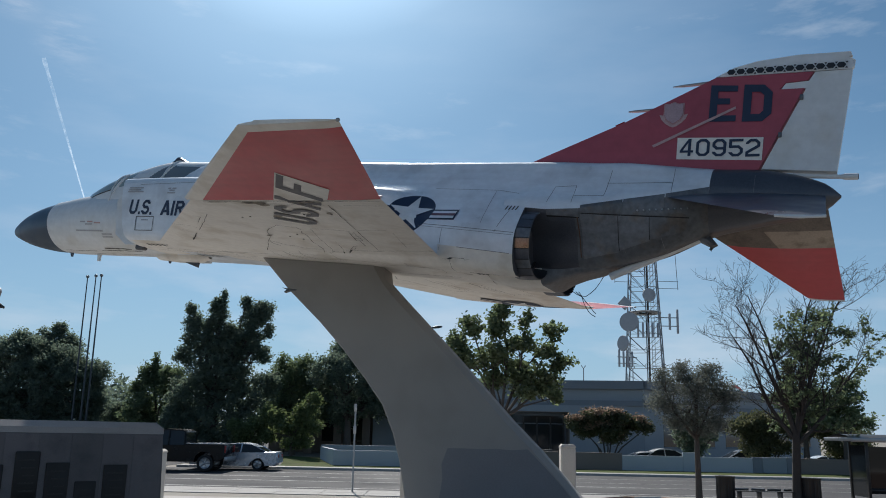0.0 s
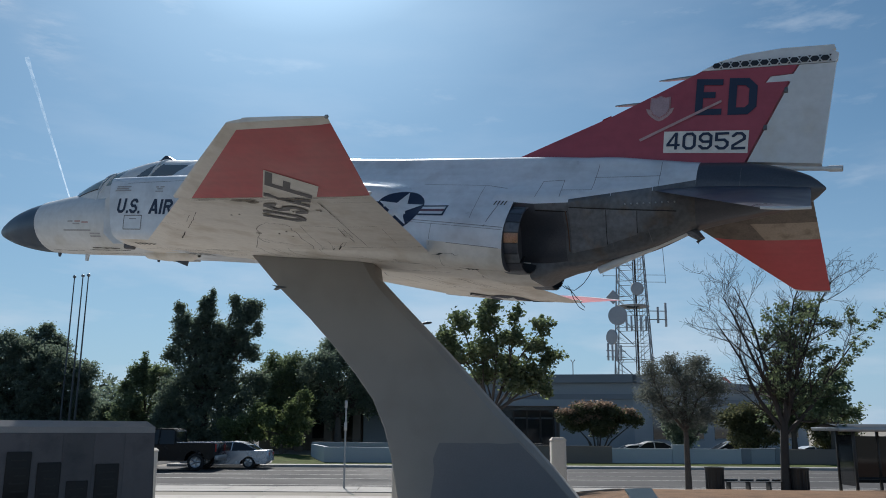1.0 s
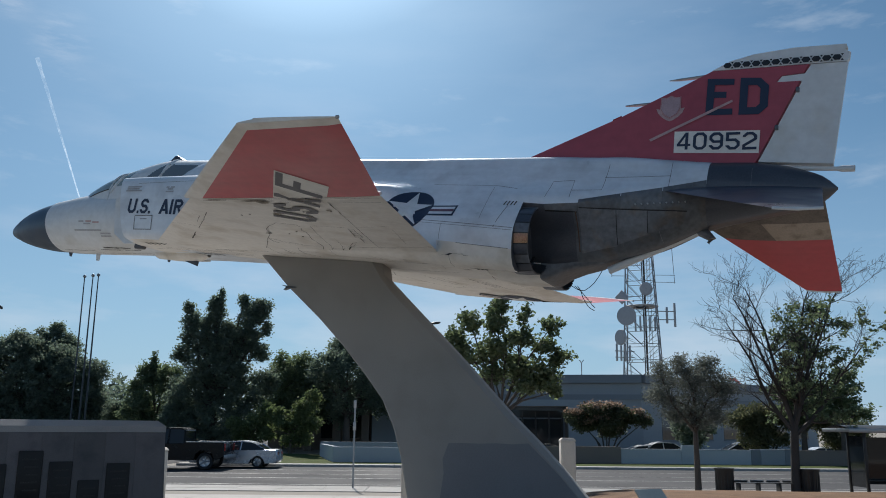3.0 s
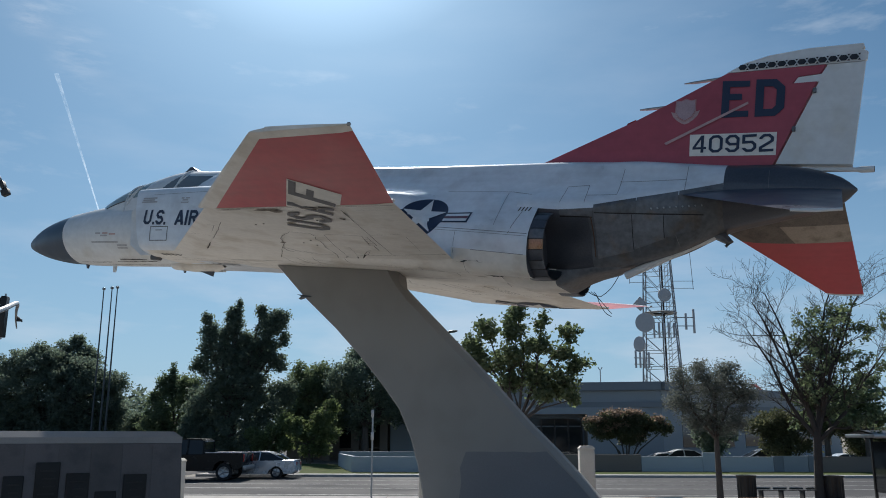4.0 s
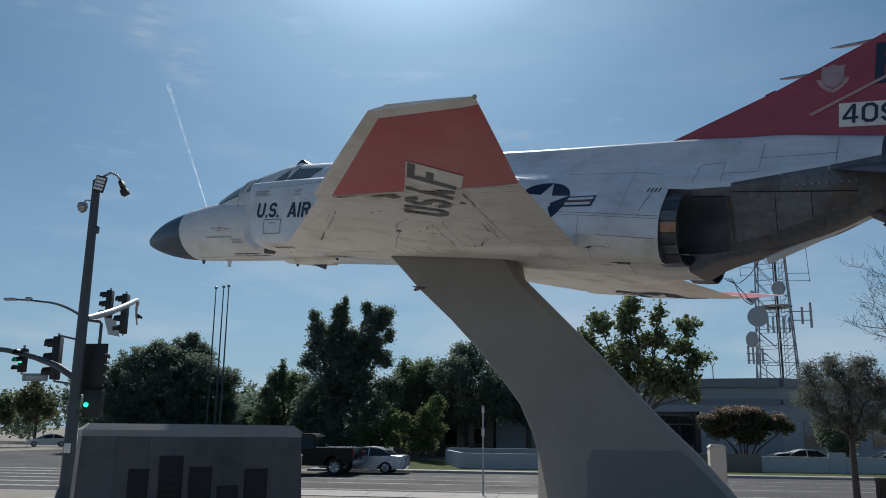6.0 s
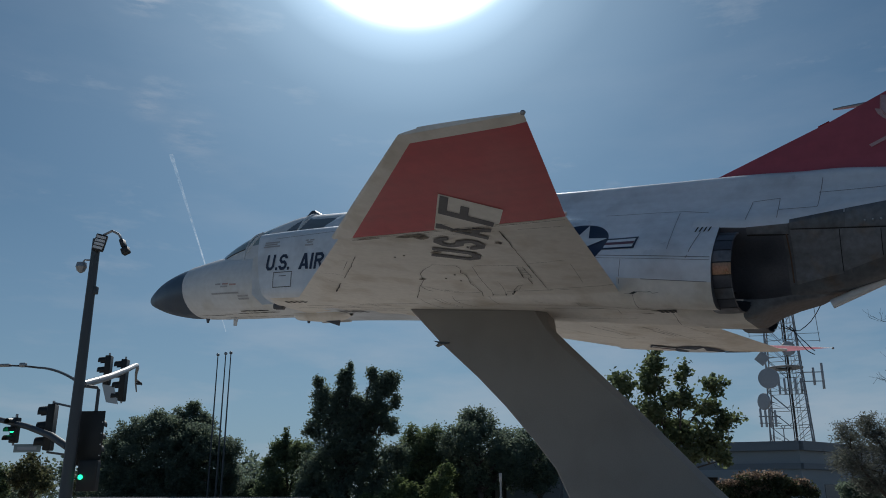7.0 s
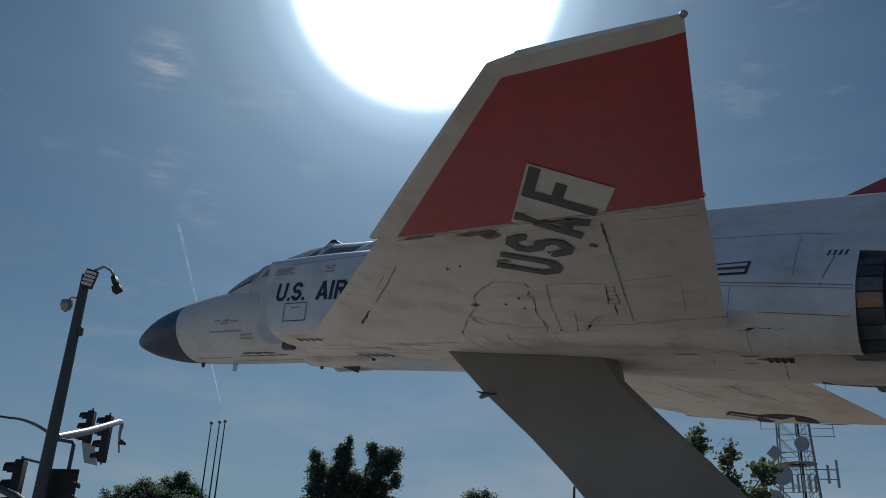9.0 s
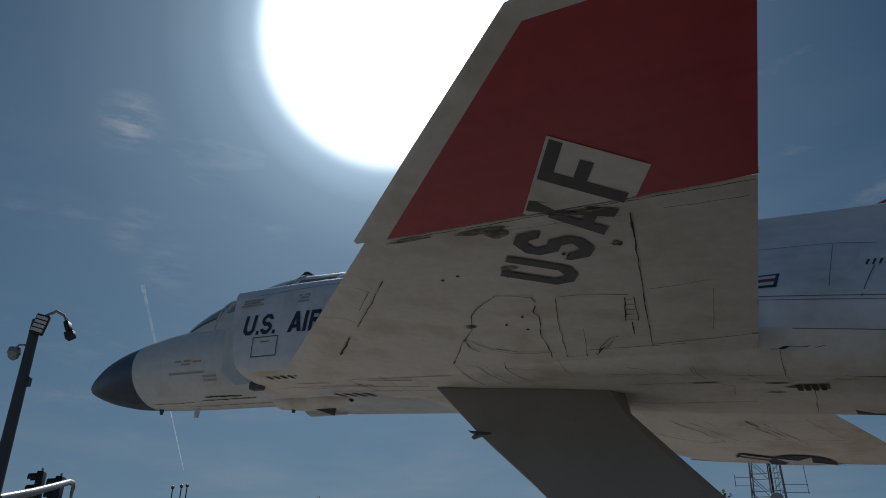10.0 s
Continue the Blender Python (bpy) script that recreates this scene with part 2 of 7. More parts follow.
GRIME = material("brown grease grime", (0.30, 0.26, 0.21), 0.8, vary=0.5, scale=9, grain=40, second=(0.13, 0.11, 0.09), second_at=(0.45, 0.62))
SEAM_SOFT = material("shallow panel joint", (0.17, 0.175, 0.185), 0.8, vary=0.4, scale=5)
# opaque panes: sky reflected or seen through is in the base colour
GLASS = glass_material("tinted canopy glass with reflection grey", (0.15, 0.18, 0.20), 0.05)
SHIELD_GLASS = glass_material("windscreen glass with pale sky in its colour", (0.26, 0.32, 0.32), 0.05)
REPAINT = material("darker blue-grey repainted concrete", (0.19, 0.192, 0.207), 0.75, vary=0.12, scale=1.4, grain=60, bump=0.15)
PYLON = material("painted grey concrete", (0.285, 0.275, 0.26), 0.75, vary=0.13, scale=0.8, grain=60, bump=0.15, second=(0.245, 0.235, 0.22), second_at=(0.5, 0.75))
GRANITE = material("dark polished granite", (0.105, 0.093, 0.096), 0.45, vary=0.25, scale=2, grain=90, second=(0.065, 0.06, 0.065), spread=0.16)
GRANITE_TOP = material("sawn granite coping", (0.32, 0.30, 0.29), 0.6, vary=0.15, scale=3, grain=90)
PLAQUE = material("black bronze plaque", (0.022, 0.020, 0.019), 0.6, 0.2, vary=0.25, scale=6)
BRONZE_DIM = material("dull bronze lettering", (0.032, 0.030, 0.028), 0.5, 0.3, vary=0.2)
CONCRETE = material("pale plaza concrete", (0.335, 0.315, 0.297), 0.85, vary=0.12, scale=0.5, grain=25, bump=0.1, second=(0.30, 0.28, 0.262), spread=0.05)
# invented paving, darker than the plaza to weaken bounce on the jet
UNSEEN_PAVING = material("brown unseen paving for weaker bounce", (0.215, 0.195, 0.17), 0.9, vary=0.2, scale=1.0, grain=60, bump=0.3, second=(0.17, 0.155, 0.14), spread=0.06)
PAVING = material("sidewalk concrete", (0.27, 0.262, 0.25), 0.85, vary=0.1, scale=0.6, grain=30, bump=0.1, spread=0.06)
ASPHALT = material("worn grey asphalt", (0.045, 0.045, 0.049), 0.9, vary=0.22, scale=0.25, grain=60, bump=0.2, second=(0.065, 0.065, 0.068))
ROADPAINT = material("white road paint", (0.36, 0.36, 0.35), 0.7, vary=0.2, scale=2, second=(0.13, 0.13, 0.13), second_at=(0.45, 0.62))
KERB = material("kerb concrete", (0.44, 0.42, 0.40), 0.85, vary=0.15, scale=1.0, grain=30)
MULCH = material("brown bark mulch", (0.20, 0.125, 0.08), 0.95, vary=0.35, scale=1.2, grain=30, bump=0.8, second=(0.14, 0.09, 0.06))
GRASS = material("lawn grass", (0.072, 0.095, 0.034), 0.95, vary=0.35, scale=0.8, grain=40, bump=0.6, second=(0.095, 0.10, 0.04))
LAND = material("dry flat land", (0.22, 0.20, 0.17), 0.95, vary=0.2, scale=0.05, grain=2)
BARK_DARK = material("dark grey bark", (0.055, 0.048, 0.044), 0.9, vary=0.3, scale=3, grain=25)
BARK = material("grey brown bark", (0.088, 0.075, 0.065), 0.9, vary=0.3, scale=3, grain=25, bump=0.6)
STUCCO = material("pale blue grey stucco", (0.29, 0.32, 0.35), 0.85, vary=0.08, scale=0.4, grain=20, bump=0.1)
STUCCO_DARK = material("slate stucco band", (0.20, 0.222, 0.25), 0.8, vary=0.1, scale=0.5)
# brown wall colour with the shade put into it
SHADED_STUCCO = material("brown stucco darkened for shade", (0.20, 0.17, 0.15), 0.85, vary=0.15, scale=0.4)
ROOF = material("grey flat roofing", (0.22, 0.23, 0.24), 0.8, vary=0.12, scale=0.5)
SKY_PANE = glass_material("pale roof glass", (0.42, 0.48, 0.52), 0.15)
DARKGLASS = glass_material("dark window glass", (0.02, 0.024, 0.028), 0.06)
WALLWHITE = material("pale blue white wall paint", (0.42, 0.455, 0.49), 0.8, vary=0.08, scale=0.5, grain=15)
STEEL = material("galvanised steel", (0.36, 0.37, 0.38), 0.45, 0.7, vary=0.12, scale=2)
POLE_GREY = material("grey painted steel pole", (0.07, 0.08, 0.09), 0.5, 0.3, vary=0.1, scale=1.5)
ARM_WHITE = material("bright galvanised arm", (0.33, 0.34, 0.35), 0.45, 0.3, vary=0.08, scale=2)
SIGNAL = material("black signal housing", (0.018, 0.02, 0.02), 0.55, vary=0.15)
LENS_OFF = glass_material("unlit signal lens", (0.03, 0.025, 0.02), 0.2)
GREEN_LIT = lit_material("lit green lamp", (0.02, 0.95, 0.42), 3.0)
LAMP_PANEL = material("white lamp panel", (0.7, 0.7, 0.7), 0.4, vary=0.05)
SIGN_GREEN = material("faded street sign sheet", (0.26, 0.32, 0.33), 0.5, vary=0.1)
SIGN_BACK = material("bare sign aluminium", (0.42, 0.43, 0.44), 0.45, 0.6, vary=0.1)
# distance haze is mixed into the tower's colour
HAZY_TOWER = material("tower steel paled for haze", (0.24, 0.26, 0.285), 0.5, 0.3, vary=0.1, scale=1)
DISH = material("grey antenna dish", (0.36, 0.38, 0.41), 0.5, vary=0.08)
CARBLACK = material("black car paint", (0.006, 0.007, 0.009), 0.22, vary=0.1)
for mat, gloss in ((GRASS, 0.05), (MULCH, 0.1), (ASPHALT, 0.3)):
    mat.node_tree.nodes["Principled BSDF"].inputs["Specular IOR Level"].default_value = gloss
CARBLACK.node_tree.nodes["Principled BSDF"].inputs["Specular IOR Level"].default_value = 0.2
CARSILVER = material("silver blue car paint", (0.42, 0.46, 0.52), 0.25, 0.4, vary=0.06, coat=0.6)
CARWHITE = material("white car paint", (0.62, 0.63, 0.64), 0.3, vary=0.06, coat=0.5)
CARDARK = material("dark grey car paint", (0.05, 0.055, 0.06), 0.25, 0.3, vary=0.06, coat=0.5)
TYRE = material("black tyre rubber", (0.018, 0.018, 0.019), 0.85, vary=0.15)
RIM = material("alloy wheel rim", (0.42, 0.42, 0.43), 0.35, 0.8, vary=0.1)
TAIL_LAMP = material("red tail lamp plastic", (0.30, 0.02, 0.015), 0.25, vary=0.1)
PLASTIC = material("dark trim plastic", (0.03, 0.03, 0.032), 0.6, vary=0.1)
SHELTER = material("dark bronze shelter metal", (0.045, 0.042, 0.040), 0.45, 0.4, vary=0.1)
PALE_POST = material("pale concrete post", (0.55, 0.52, 0.47), 0.8, vary=0.1, scale=1.5, grain=40)
PINK = material("faded pink red cloth", (0.62, 0.12, 0.14), 0.7, vary=0.1)


def vapour_material(name, color, least, most):
    # emission stands in for sunlight on the vapour
    m = lit_material(name, color, 1.0)
    vn, vl = m.node_tree.nodes, m.node_tree.links
    thin, tatter, way = vn.new("ShaderNodeTexNoise"), vn.new("ShaderNodeMapRange"), vn.new("ShaderNodeTexCoord")
    thin.inputs["Scale"].default_value, thin.inputs["Detail"].default_value = 0.05, 5.0
    for key, val in (("From Min", 0.35), ("From Max", 0.65), ("To Min", least), ("To Max", most)):
        tatter.inputs[key].default_value = val
    vl.new(way.outputs["Object"], thin.inputs["Vector"])
    vl.new(thin.outputs["Fac"], tatter.inputs["Value"])
    vl.new(tatter.outputs["Result"], vn["Principled BSDF"].inputs["Alpha"])
    return m


VAPOUR_GLOW = vapour_material("pale glowing vapour", (0.58, 0.67, 0.76), 0.25, 0.75)
VAPOUR_THIN_GLOW = vapour_material("spread thin glowing vapour", (0.50, 0.60, 0.70), 0.08, 0.5)
LEAF_DARK = leaf_material("dark evergreen leaves", (0.118, 0.162, 0.130), (0.19, 0.24, 0.165), 0.64)
LEAF_GREEN = leaf_material("green maple leaves", (0.105, 0.148, 0.084), (0.185, 0.235, 0.118), 0.62)
LEAF_BRIGHT = leaf_material("sunlit light green leaves", (0.085, 0.12, 0.05), (0.165, 0.21, 0.085), 0.55)
LEAF_STREET = leaf_material("light green street tree leaves", (0.105, 0.145, 0.075), (0.185, 0.23, 0.115), 0.6)
LEAF_GREY = leaf_material("greyish sparse leaves", (0.105, 0.122, 0.105), (0.185, 0.20, 0.175), 0.55)
FLOWER = leaf_material("rusty flower heads", (0.20, 0.135, 0.10), (0.36, 0.27, 0.20), 0.5)
LEAF_RUST = leaf_material("dull green shrub leaves", (0.045, 0.058, 0.030), (0.095, 0.105, 0.055), 0.4)
LEAF_OLIVE = leaf_material("olive brown leaves", (0.075, 0.092, 0.048), (0.15, 0.15, 0.075), 0.5)


# mesh helpers
class Shape:
    """Vertices and faces of one mesh, filled by simple building calls."""

    def __init__(self):
        self.v, self.f = [], []

    def add(self, verts, faces):
        k = len(self.v)
        self.v += [tuple(map(float, p)) for p in verts]
        self.f += [tuple(i + k for i in q) for q in faces]
        return self

    def box(self, x0, x1, y0, y1, z0, z1, bevel=0.0):
        if not bevel:
            p = [(x, y, z) for x in (x0, x1) for y in (y0, y1) for z in (z0, z1)]
            return self.add(p, [(0, 1, 3, 2), (4, 6, 7, 5), (0, 4, 5, 1), (2, 3, 7, 6), (0, 2, 6, 4), (1, 5, 7, 3)])
        b = bevel
        ring = lambda i: [(x0 + i, y0 + b), (x0 + b, y0 + i), (x1 - b, y0 + i), (x1 - i, y0 + b), (x1 - i, y1 - b), (x1 - b, y1 - i), (x0 + b, y1 - i), (x0 + i, y1 - b)]
        rows = [[(x, y, z) for x, y in ring(i)] for i, z in ((b * 0.6, z0), (0, z0 + b), (0, z1 - b), (b * 0.6, z1))]
        return self.loft(rows, caps=True)

    def loft(self, rows, closed=True, caps=False):
        n, k = len(rows[0]), []
        for i in range(len(rows) - 1):
            for j in range(n if closed else n - 1):
                a, b = i * n + j, i * n + (j + 1) % n
                k.append((a, b, b + n, a + n))
        if caps:
            k += [tuple(range(n))[::-1], tuple((len(rows) - 1) * n + j for j in range(n))]
        return self.add([p for r in rows for p in r], k)

    def tube(self, points, radii, sides=8, caps=True):
        pts = [Vector(p) for p in points]
        if isinstance(radii, (int, float)):
            radii = [radii] * len(pts)
        rows = []
        for i, p in enumerate(pts):
            d = (pts[min(i + 1, len(pts) - 1)] - pts[max(i - 1, 0)]).normalized()
            u = d.cross((0, 0, 1) if abs(d.z) < 0.95 else (1, 0, 0)).normalized()
            w = d.cross(u)
            rows.append([p + radii[i] * (math.cos(a) * u + math.sin(a) * w) for a in (2 * math.pi * s / sides for s in range(sides))])
        return self.loft(rows, caps=caps)

    def prism(self, outline, y0, y1, inset=0.0):
        """Outline in x, z, set up between y0 and y1."""
        n = len(outline)
        rows = [[(x, y, z) for x, z in outline] for y in (y0, y1)]
        return self.loft(rows, caps=True)

    def disc(self, centre, axis, radius, thick, sides=20):
        a = Vector(axis).normalized() * thick / 2
        c = Vector(centre)
        return self.tube([c - a, c + a], radius, sides)

    def turned(self, m):
        self.v = [tuple(m @ Vector(p)) for p in self.v]
        return self


def mesh_of(name, shape, mat, smooth=40):
    me = bpy.data.meshes.new(name)
    me.from_pydata(shape.v, [], shape.f)
    bmx = bmesh.new()
    bmx.from_mesh(me)
    bmesh.ops.recalc_face_normals(bmx, faces=bmx.faces)
    bmx.to_mesh(me)
    bmx.free()
    for m in mat if isinstance(mat, (list, tuple)) else (mat,):
        me.materials.append(m)
    if smooth:
        me.polygons.foreach_set("use_smooth", [True] * len(me.polygons))
        me.set_sharp_from_angle(angle=radians(smooth))
    me.update()
    return me


def part(name, shape, mat, parent, label="", smooth=40):
    ob = new(name, mesh_of(name, shape, mat, smooth))
    ob.parent = parent
    if label:
        tagged(ob, label=label)
    return ob


def thing(name, m, label, category, group="", kind=""):
    ob = new(name)
    ob.matrix_world = m
    ob.empty_display_size = 0.2
    return tagged(ob, label, category, group, kind)


def solid(name, shape, mat, label, category, group="", kind="", smooth=40, m=None):
    ob = new(name, mesh_of(name, shape, mat, smooth))
    if m is not None:
        ob.matrix_world = m
    return tagged(ob, label, category, group, kind)


def mitred(path, half, closed=False, cuts=3):
    """A band of even width along a path of straight runs, with mitred corners."""
    p = []
    n = len(path)
    for i in range(n if closed else n - 1):
        a, b = np.array(path[i], float), np.array(path[(i + 1) % n], float)
        p += [a + (b - a) * k / cuts for k in range(cuts)]
    if not closed:
        p.append(np.array(path[-1], float))
    pts = []
    for i, q in enumerate(p):
        before = q - p[i - 1] if closed or i else p[1] - p[0]
        after = p[(i + 1) % len(p)] - q if closed or i < len(p) - 1 else before
        before, after = before / np.linalg.norm(before), after / np.linalg.norm(after)
        m = np.array([-before[1] - after[1], before[0] + after[0]])
        m = m / max(0.5, np.dot(m, [-before[1], before[0]]))
        pts += [q + m * half, q - m * half]
    k = len(p)
    return pts, [(2 * i, 2 * i + 1, 2 * ((i + 1) % k) + 1, 2 * ((i + 1) % k)) for i in range(k if closed else k - 1)]


def block_letter(letter, wide=0.68, stroke=0.17, cut=0.15):
    """A square-cut military letter or digit, one high, as points and faces scaled to one wide and one high."""
    W, s, h, c = wide, stroke, stroke / 2, cut
    L, R, B, T = h, wide - h, h, 1 - h
    pts, faces = [], []

    def put(p, f):
        k = len(pts)
        pts.extend(p)
        faces.extend(tuple(i + k for i in q) for q in f)

    bar = lambda x0, x1, y0, y1: put(*mitred([((x0 + x1) / 2, y0), ((x0 + x1) / 2, y1)], (x1 - x0) / 2))
    run = lambda *p, closed=False: put(*mitred(p, h, closed))
    poly = lambda *p: put(list(p), [tuple(range(len(p)))])
    if letter == "U":
        run((L, 1), (L, B + c), (L + c, B), (R - c, B), (R, B + c), (R, 1))
    elif letter == "S":
        run((R, 0.72), (R, T - c), (R - c, T), (L + c, T), (L, T - c), (L, 0.5 + c), (L + c, 0.5), (R - c, 0.5), (R, 0.5 - c), (R, B + c), (R - c, B), (L + c, B), (L, B + c), (L, 0.28))
    elif letter == "A":
        peak, m = 1 - 1.9 * s, W / 2
        inner = lambda y: 1.08 * s + (m - 1.08 * s) * y / peak
        poly((0, 0), (1.08 * s, 0), (inner(0.19), 0.19), (inner(0.19 + s * 0.85), 0.19 + s * 0.85), (m, peak), (m, 1), (m - 0.5 * s, 1))
        poly((W, 0), (m + 0.5 * s, 1), (m, 1), (m, peak), (W - inner(0.19 + s * 0.85), 0.19 + s * 0.85), (W - inner(0.19), 0.19), (W - 1.08 * s, 0))
        poly((inner(0.19), 0.19), (W - inner(0.19), 0.19), (W - inner(0.19 + s * 0.85), 0.19 + s * 0.85), (inner(0.19 + s * 0.85), 0.19 + s * 0.85))
    elif letter in "EF":
        bar(0, s, 0, 1)
        bar(s, W, 1 - s * 0.85, 1)
        bar(s, W * 0.74, 0.47, 0.47 + s * 0.85)
        if letter == "E":
            bar(s, W, 0, s * 0.85)
    elif letter == "I":
        bar(0, s, 0, 1)
    elif letter == "R":
        bar(0, s, 0, 1)
        run((s, T), (R - c, T), (R, T - c), (R, 0.52 + c), (R - c, 0.52), (s, 0.52))
        poly((W * 0.42, 0.52 - h), (W * 0.42 + s, 0.52 - h), (W, 0), (W - 1.1 * s, 0))
    elif letter == "D":
        bar(0, s, 0, 1)
        run((s, T), (R - c, T), (R, T - c), (R, B + c), (R - c, B), (s, B))
    elif letter == "0":
        run((L + c, B), (R - c, B), (R, B + c), (R, T - c), (R - c, T), (L + c, T), (L, T - c), (L, B + c), closed=True)
    elif letter == "4":
        a, y = 0.60 * W, 0.20
        bar(a, a + s, 0, 1)
        bar(0, a, y, y + s * 0.85)
        bar(a + s, W, y, y + s * 0.85)
        poly((0, y + s * 0.85), (1.05 * s, y + s * 0.85), (a, 1 - 1.5 * s), (a, 1))
    elif letter == "9":
        run((W - s, 0.46), (L + c, 0.46), (L, 0.46 + c), (L, T - c), (L + c, T), (R - c, T), (R, T - c), (R, B + c), (R - c, B), (L + c, B), (L, B + c), (L, 0.27))
    elif letter == "5":
        run((W, T), (L, T), (L, 0.56), (R - c, 0.56), (R, 0.56 - c), (R, B + c), (R - c, B), (L + c, B), (L, B + c), (L, 0.25))
    elif letter == "2":
        run((L, 0.72), (L, T - c), (L + c, T), (R - c, T), (R, T - c), (R, 0.60), (L, 0.24), (L, B), (W, B))
    elif letter == ".":
        bar(0, s, 0, s)
    p = np.array(pts)
    lo, hi = p.min(0), p.max(0)
    return (p - lo) / (hi - lo), faces


def smooth_through(xs, table, at):
    """Values of a table of rows at xs, glided to the places at."""
    xs, table = np.array(xs, float), np.array(table, float)
    slope = np.gradient(table, xs, axis=0)
    out = []
    for x in at:
        i = int(np.clip(np.searchsorted(xs, x) - 1, 0, len(xs) - 2))
        h = xs[i + 1] - xs[i]
        t = (x - xs[i]) / h
        out.append((2 * t**3 - 3 * t**2 + 1) * table[i] + (t**3 - 2 * t**2 + t) * h * slope[i] + (3 * t**2 - 2 * t**3) * table[i + 1] + (t**3 - t**2) * h * slope[i + 1])
    return np.array(out)


def ring_through(points, steps=4):
    """A closed smooth ring through points of the plane."""
    p = np.array(points, float)
    out = []
    for i in range(len(p)):
        a, b, c, d = p[i - 1], p[i], p[(i + 1) % len(p)], p[(i + 2) % len(p)]
        for s in range(steps):
            t = s / steps
            out.append(0.5 * (2 * b + (c - a) * t + (2 * a - 5 * b + 4 * c - d) * t**2 + (3 * b - a - 3 * c + d) * t**3))
    return np.array(out)


# ---- the jet on its pylon: x runs aft from the tip of the nose, y to starboard, z up ----
JET = Matrix(((0.88124, 0.45786, 0.11739, -10.1135), (-0.45968, 0.88800, -0.01270, 19.1966), (-0.11006, -0.04277, 0.99300, 5.9904), (0, 0, 0, 1)))
jet = thing("jet_fighter", JET, "white and red retired jet fighter mounted on a concrete pylon", "aircraft")


def body_rows(xs, table, stations, steps=4, lean=None):
    """Rings of a body whose half sections are given from the top to the bottom."""
    rows = []
    for x, flat in zip(stations, smooth_through(xs, table, stations)):
        top, bottom, mid = flat[0], flat[-1], flat[1:-1].reshape(-1, 2)
        ring = [(0, top)] + [(-y, z) for y, z in mid] + [(0, bottom)] + [(y, z) for y, z in mid[::-1]]
        rows.append([(x + (lean(x, z) if lean else 0), y, z + (0.14 * y * min(1.0, max(0.0, 1 - (x - 13.3) / 2.0)) if y > 0 else 0)) for y, z in ring_through(ring, steps)])
    return rows


def split_faces(rows, tests):
    """One shape per test, with the faces whose middle passes it first."""
    whole = Shape().loft(rows)
    out = [Shape() for _ in tests]
    for f in whole.f:
        c = np.mean([whole.v[i] for i in f], axis=0)
        for s, test in zip(out, tests):
            if test(c):
                s.add([whole.v[i] for i in f], [tuple(range(len(f)))])
                break
    return out


def welded(shape):
    """The shape with its equal points made one."""
    seen, remap, v = {}, [], []
    for p in shape.v:
        k = tuple(round(c, 4) for c in p)
        if k not in seen:
            seen[k] = len(v)
            v.append(p)
        remap.append(seen[k])
    shape.f = [tuple(dict.fromkeys(remap[i] for i in f)) for f in shape.f]
    shape.f = [f for f in shape.f if len(f) > 2]
    shape.v = v
    return shape


# nose and radome: top, bottom and half width along x
NOSE_X = [0, 0.1, 0.37, 0.7, 1.24, 1.5, 1.8, 2.4, 3.3, 4.2, 5.3]
NOSE = [(0.005, -0.005, 0.005), (0.115, -0.075, 0.095), (0.275, -0.175, 0.24), (0.435, -0.265, 0.37), (0.61, -0.355, 0.51), (0.67, -0.385, 0.555),
        (0.73, -0.402, 0.59), (0.84, -0.42, 0.64), (0.93, -0.42, 0.68), (0.97, -0.41, 0.70), (0.95, -0.40, 0.70)]


def nose_rows(stations):
    rows = []
    for x, (t, b, w) in zip(stations, smooth_through(NOSE_X, NOSE, stations)):
        c, h = (t + b) / 2, (t - b) / 2
        rows.append([(x, w * math.sin(a), c + h * math.cos(a)) for a in (2 * math.pi * k / 40 for k in range(40))])
    return rows


radome_x = [0, 0.03, 0.08, 0.15, 0.25, 0.37, 0.5, 0.7, 0.9, 1.1, 1.3, 1.5, 1.68]
slant = lambda rows: [[(x + 0.20 * (0.25 - z), y, z) for x, y, z in ring] for ring in rows]
part("radome", Shape().loft(nose_rows(radome_x) + slant(nose_rows([1.84])), caps=True), NAVY, jet, "dark blue pointed radome")
nose_skin = Shape().loft(slant(nose_rows([1.84])) + nose_rows([2.15 + 0.185 * i for i in range(18)]), caps=True)
part("nose_section", nose_skin, WHITE, jet, "weathered white nose section with small stencils")

# centre body with both engine ducts
BODY_X = [5.0, 6.2, 8.0, 10.0, 10.95, 11.5, 12.5, 13.3]
BODY = [
    (0.95, 0.40, 0.93, 0.70, 0.88, 1.12, 0.87, 1.40, 0.74, 1.45, -0.10, 1.20, -0.40, -0.39),
    (1.55, 0.40, 1.47, 0.64, 1.00, 1.08, 0.93, 1.41, 0.74, 1.46, -0.10, 1.22, -0.41, -0.365),
    (1.57, 0.40, 1.48, 0.62, 1.03, 1.02, 0.95, 1.40, 0.68, 1.46, -0.05, 1.22, -0.44, -0.41),
    (1.485, 0.34, 1.41, 0.52, 1.16, 0.84, 0.86, 1.30, 0.60, 1.43, 0.00, 1.18, -0.48, -0.385),
] + [
    (1.46, 0.31, 1.395, 0.47, 1.18, 0.80, 0.80, 1.24, 0.59, 1.40, 0.00, 1.14, -0.52, -0.40),
    (1.448, 0.30, 1.39, 0.45, 1.19, 0.69, 0.86, 1.02, 0.46, 1.33, 0.00, 1.10, -0.545, -0.41),
    (1.437, 0.29, 1.375, 0.43, 1.17, 0.66, 0.84, 0.98, 0.44, 1.27, -0.05, 1.02, -0.60, -0.43),
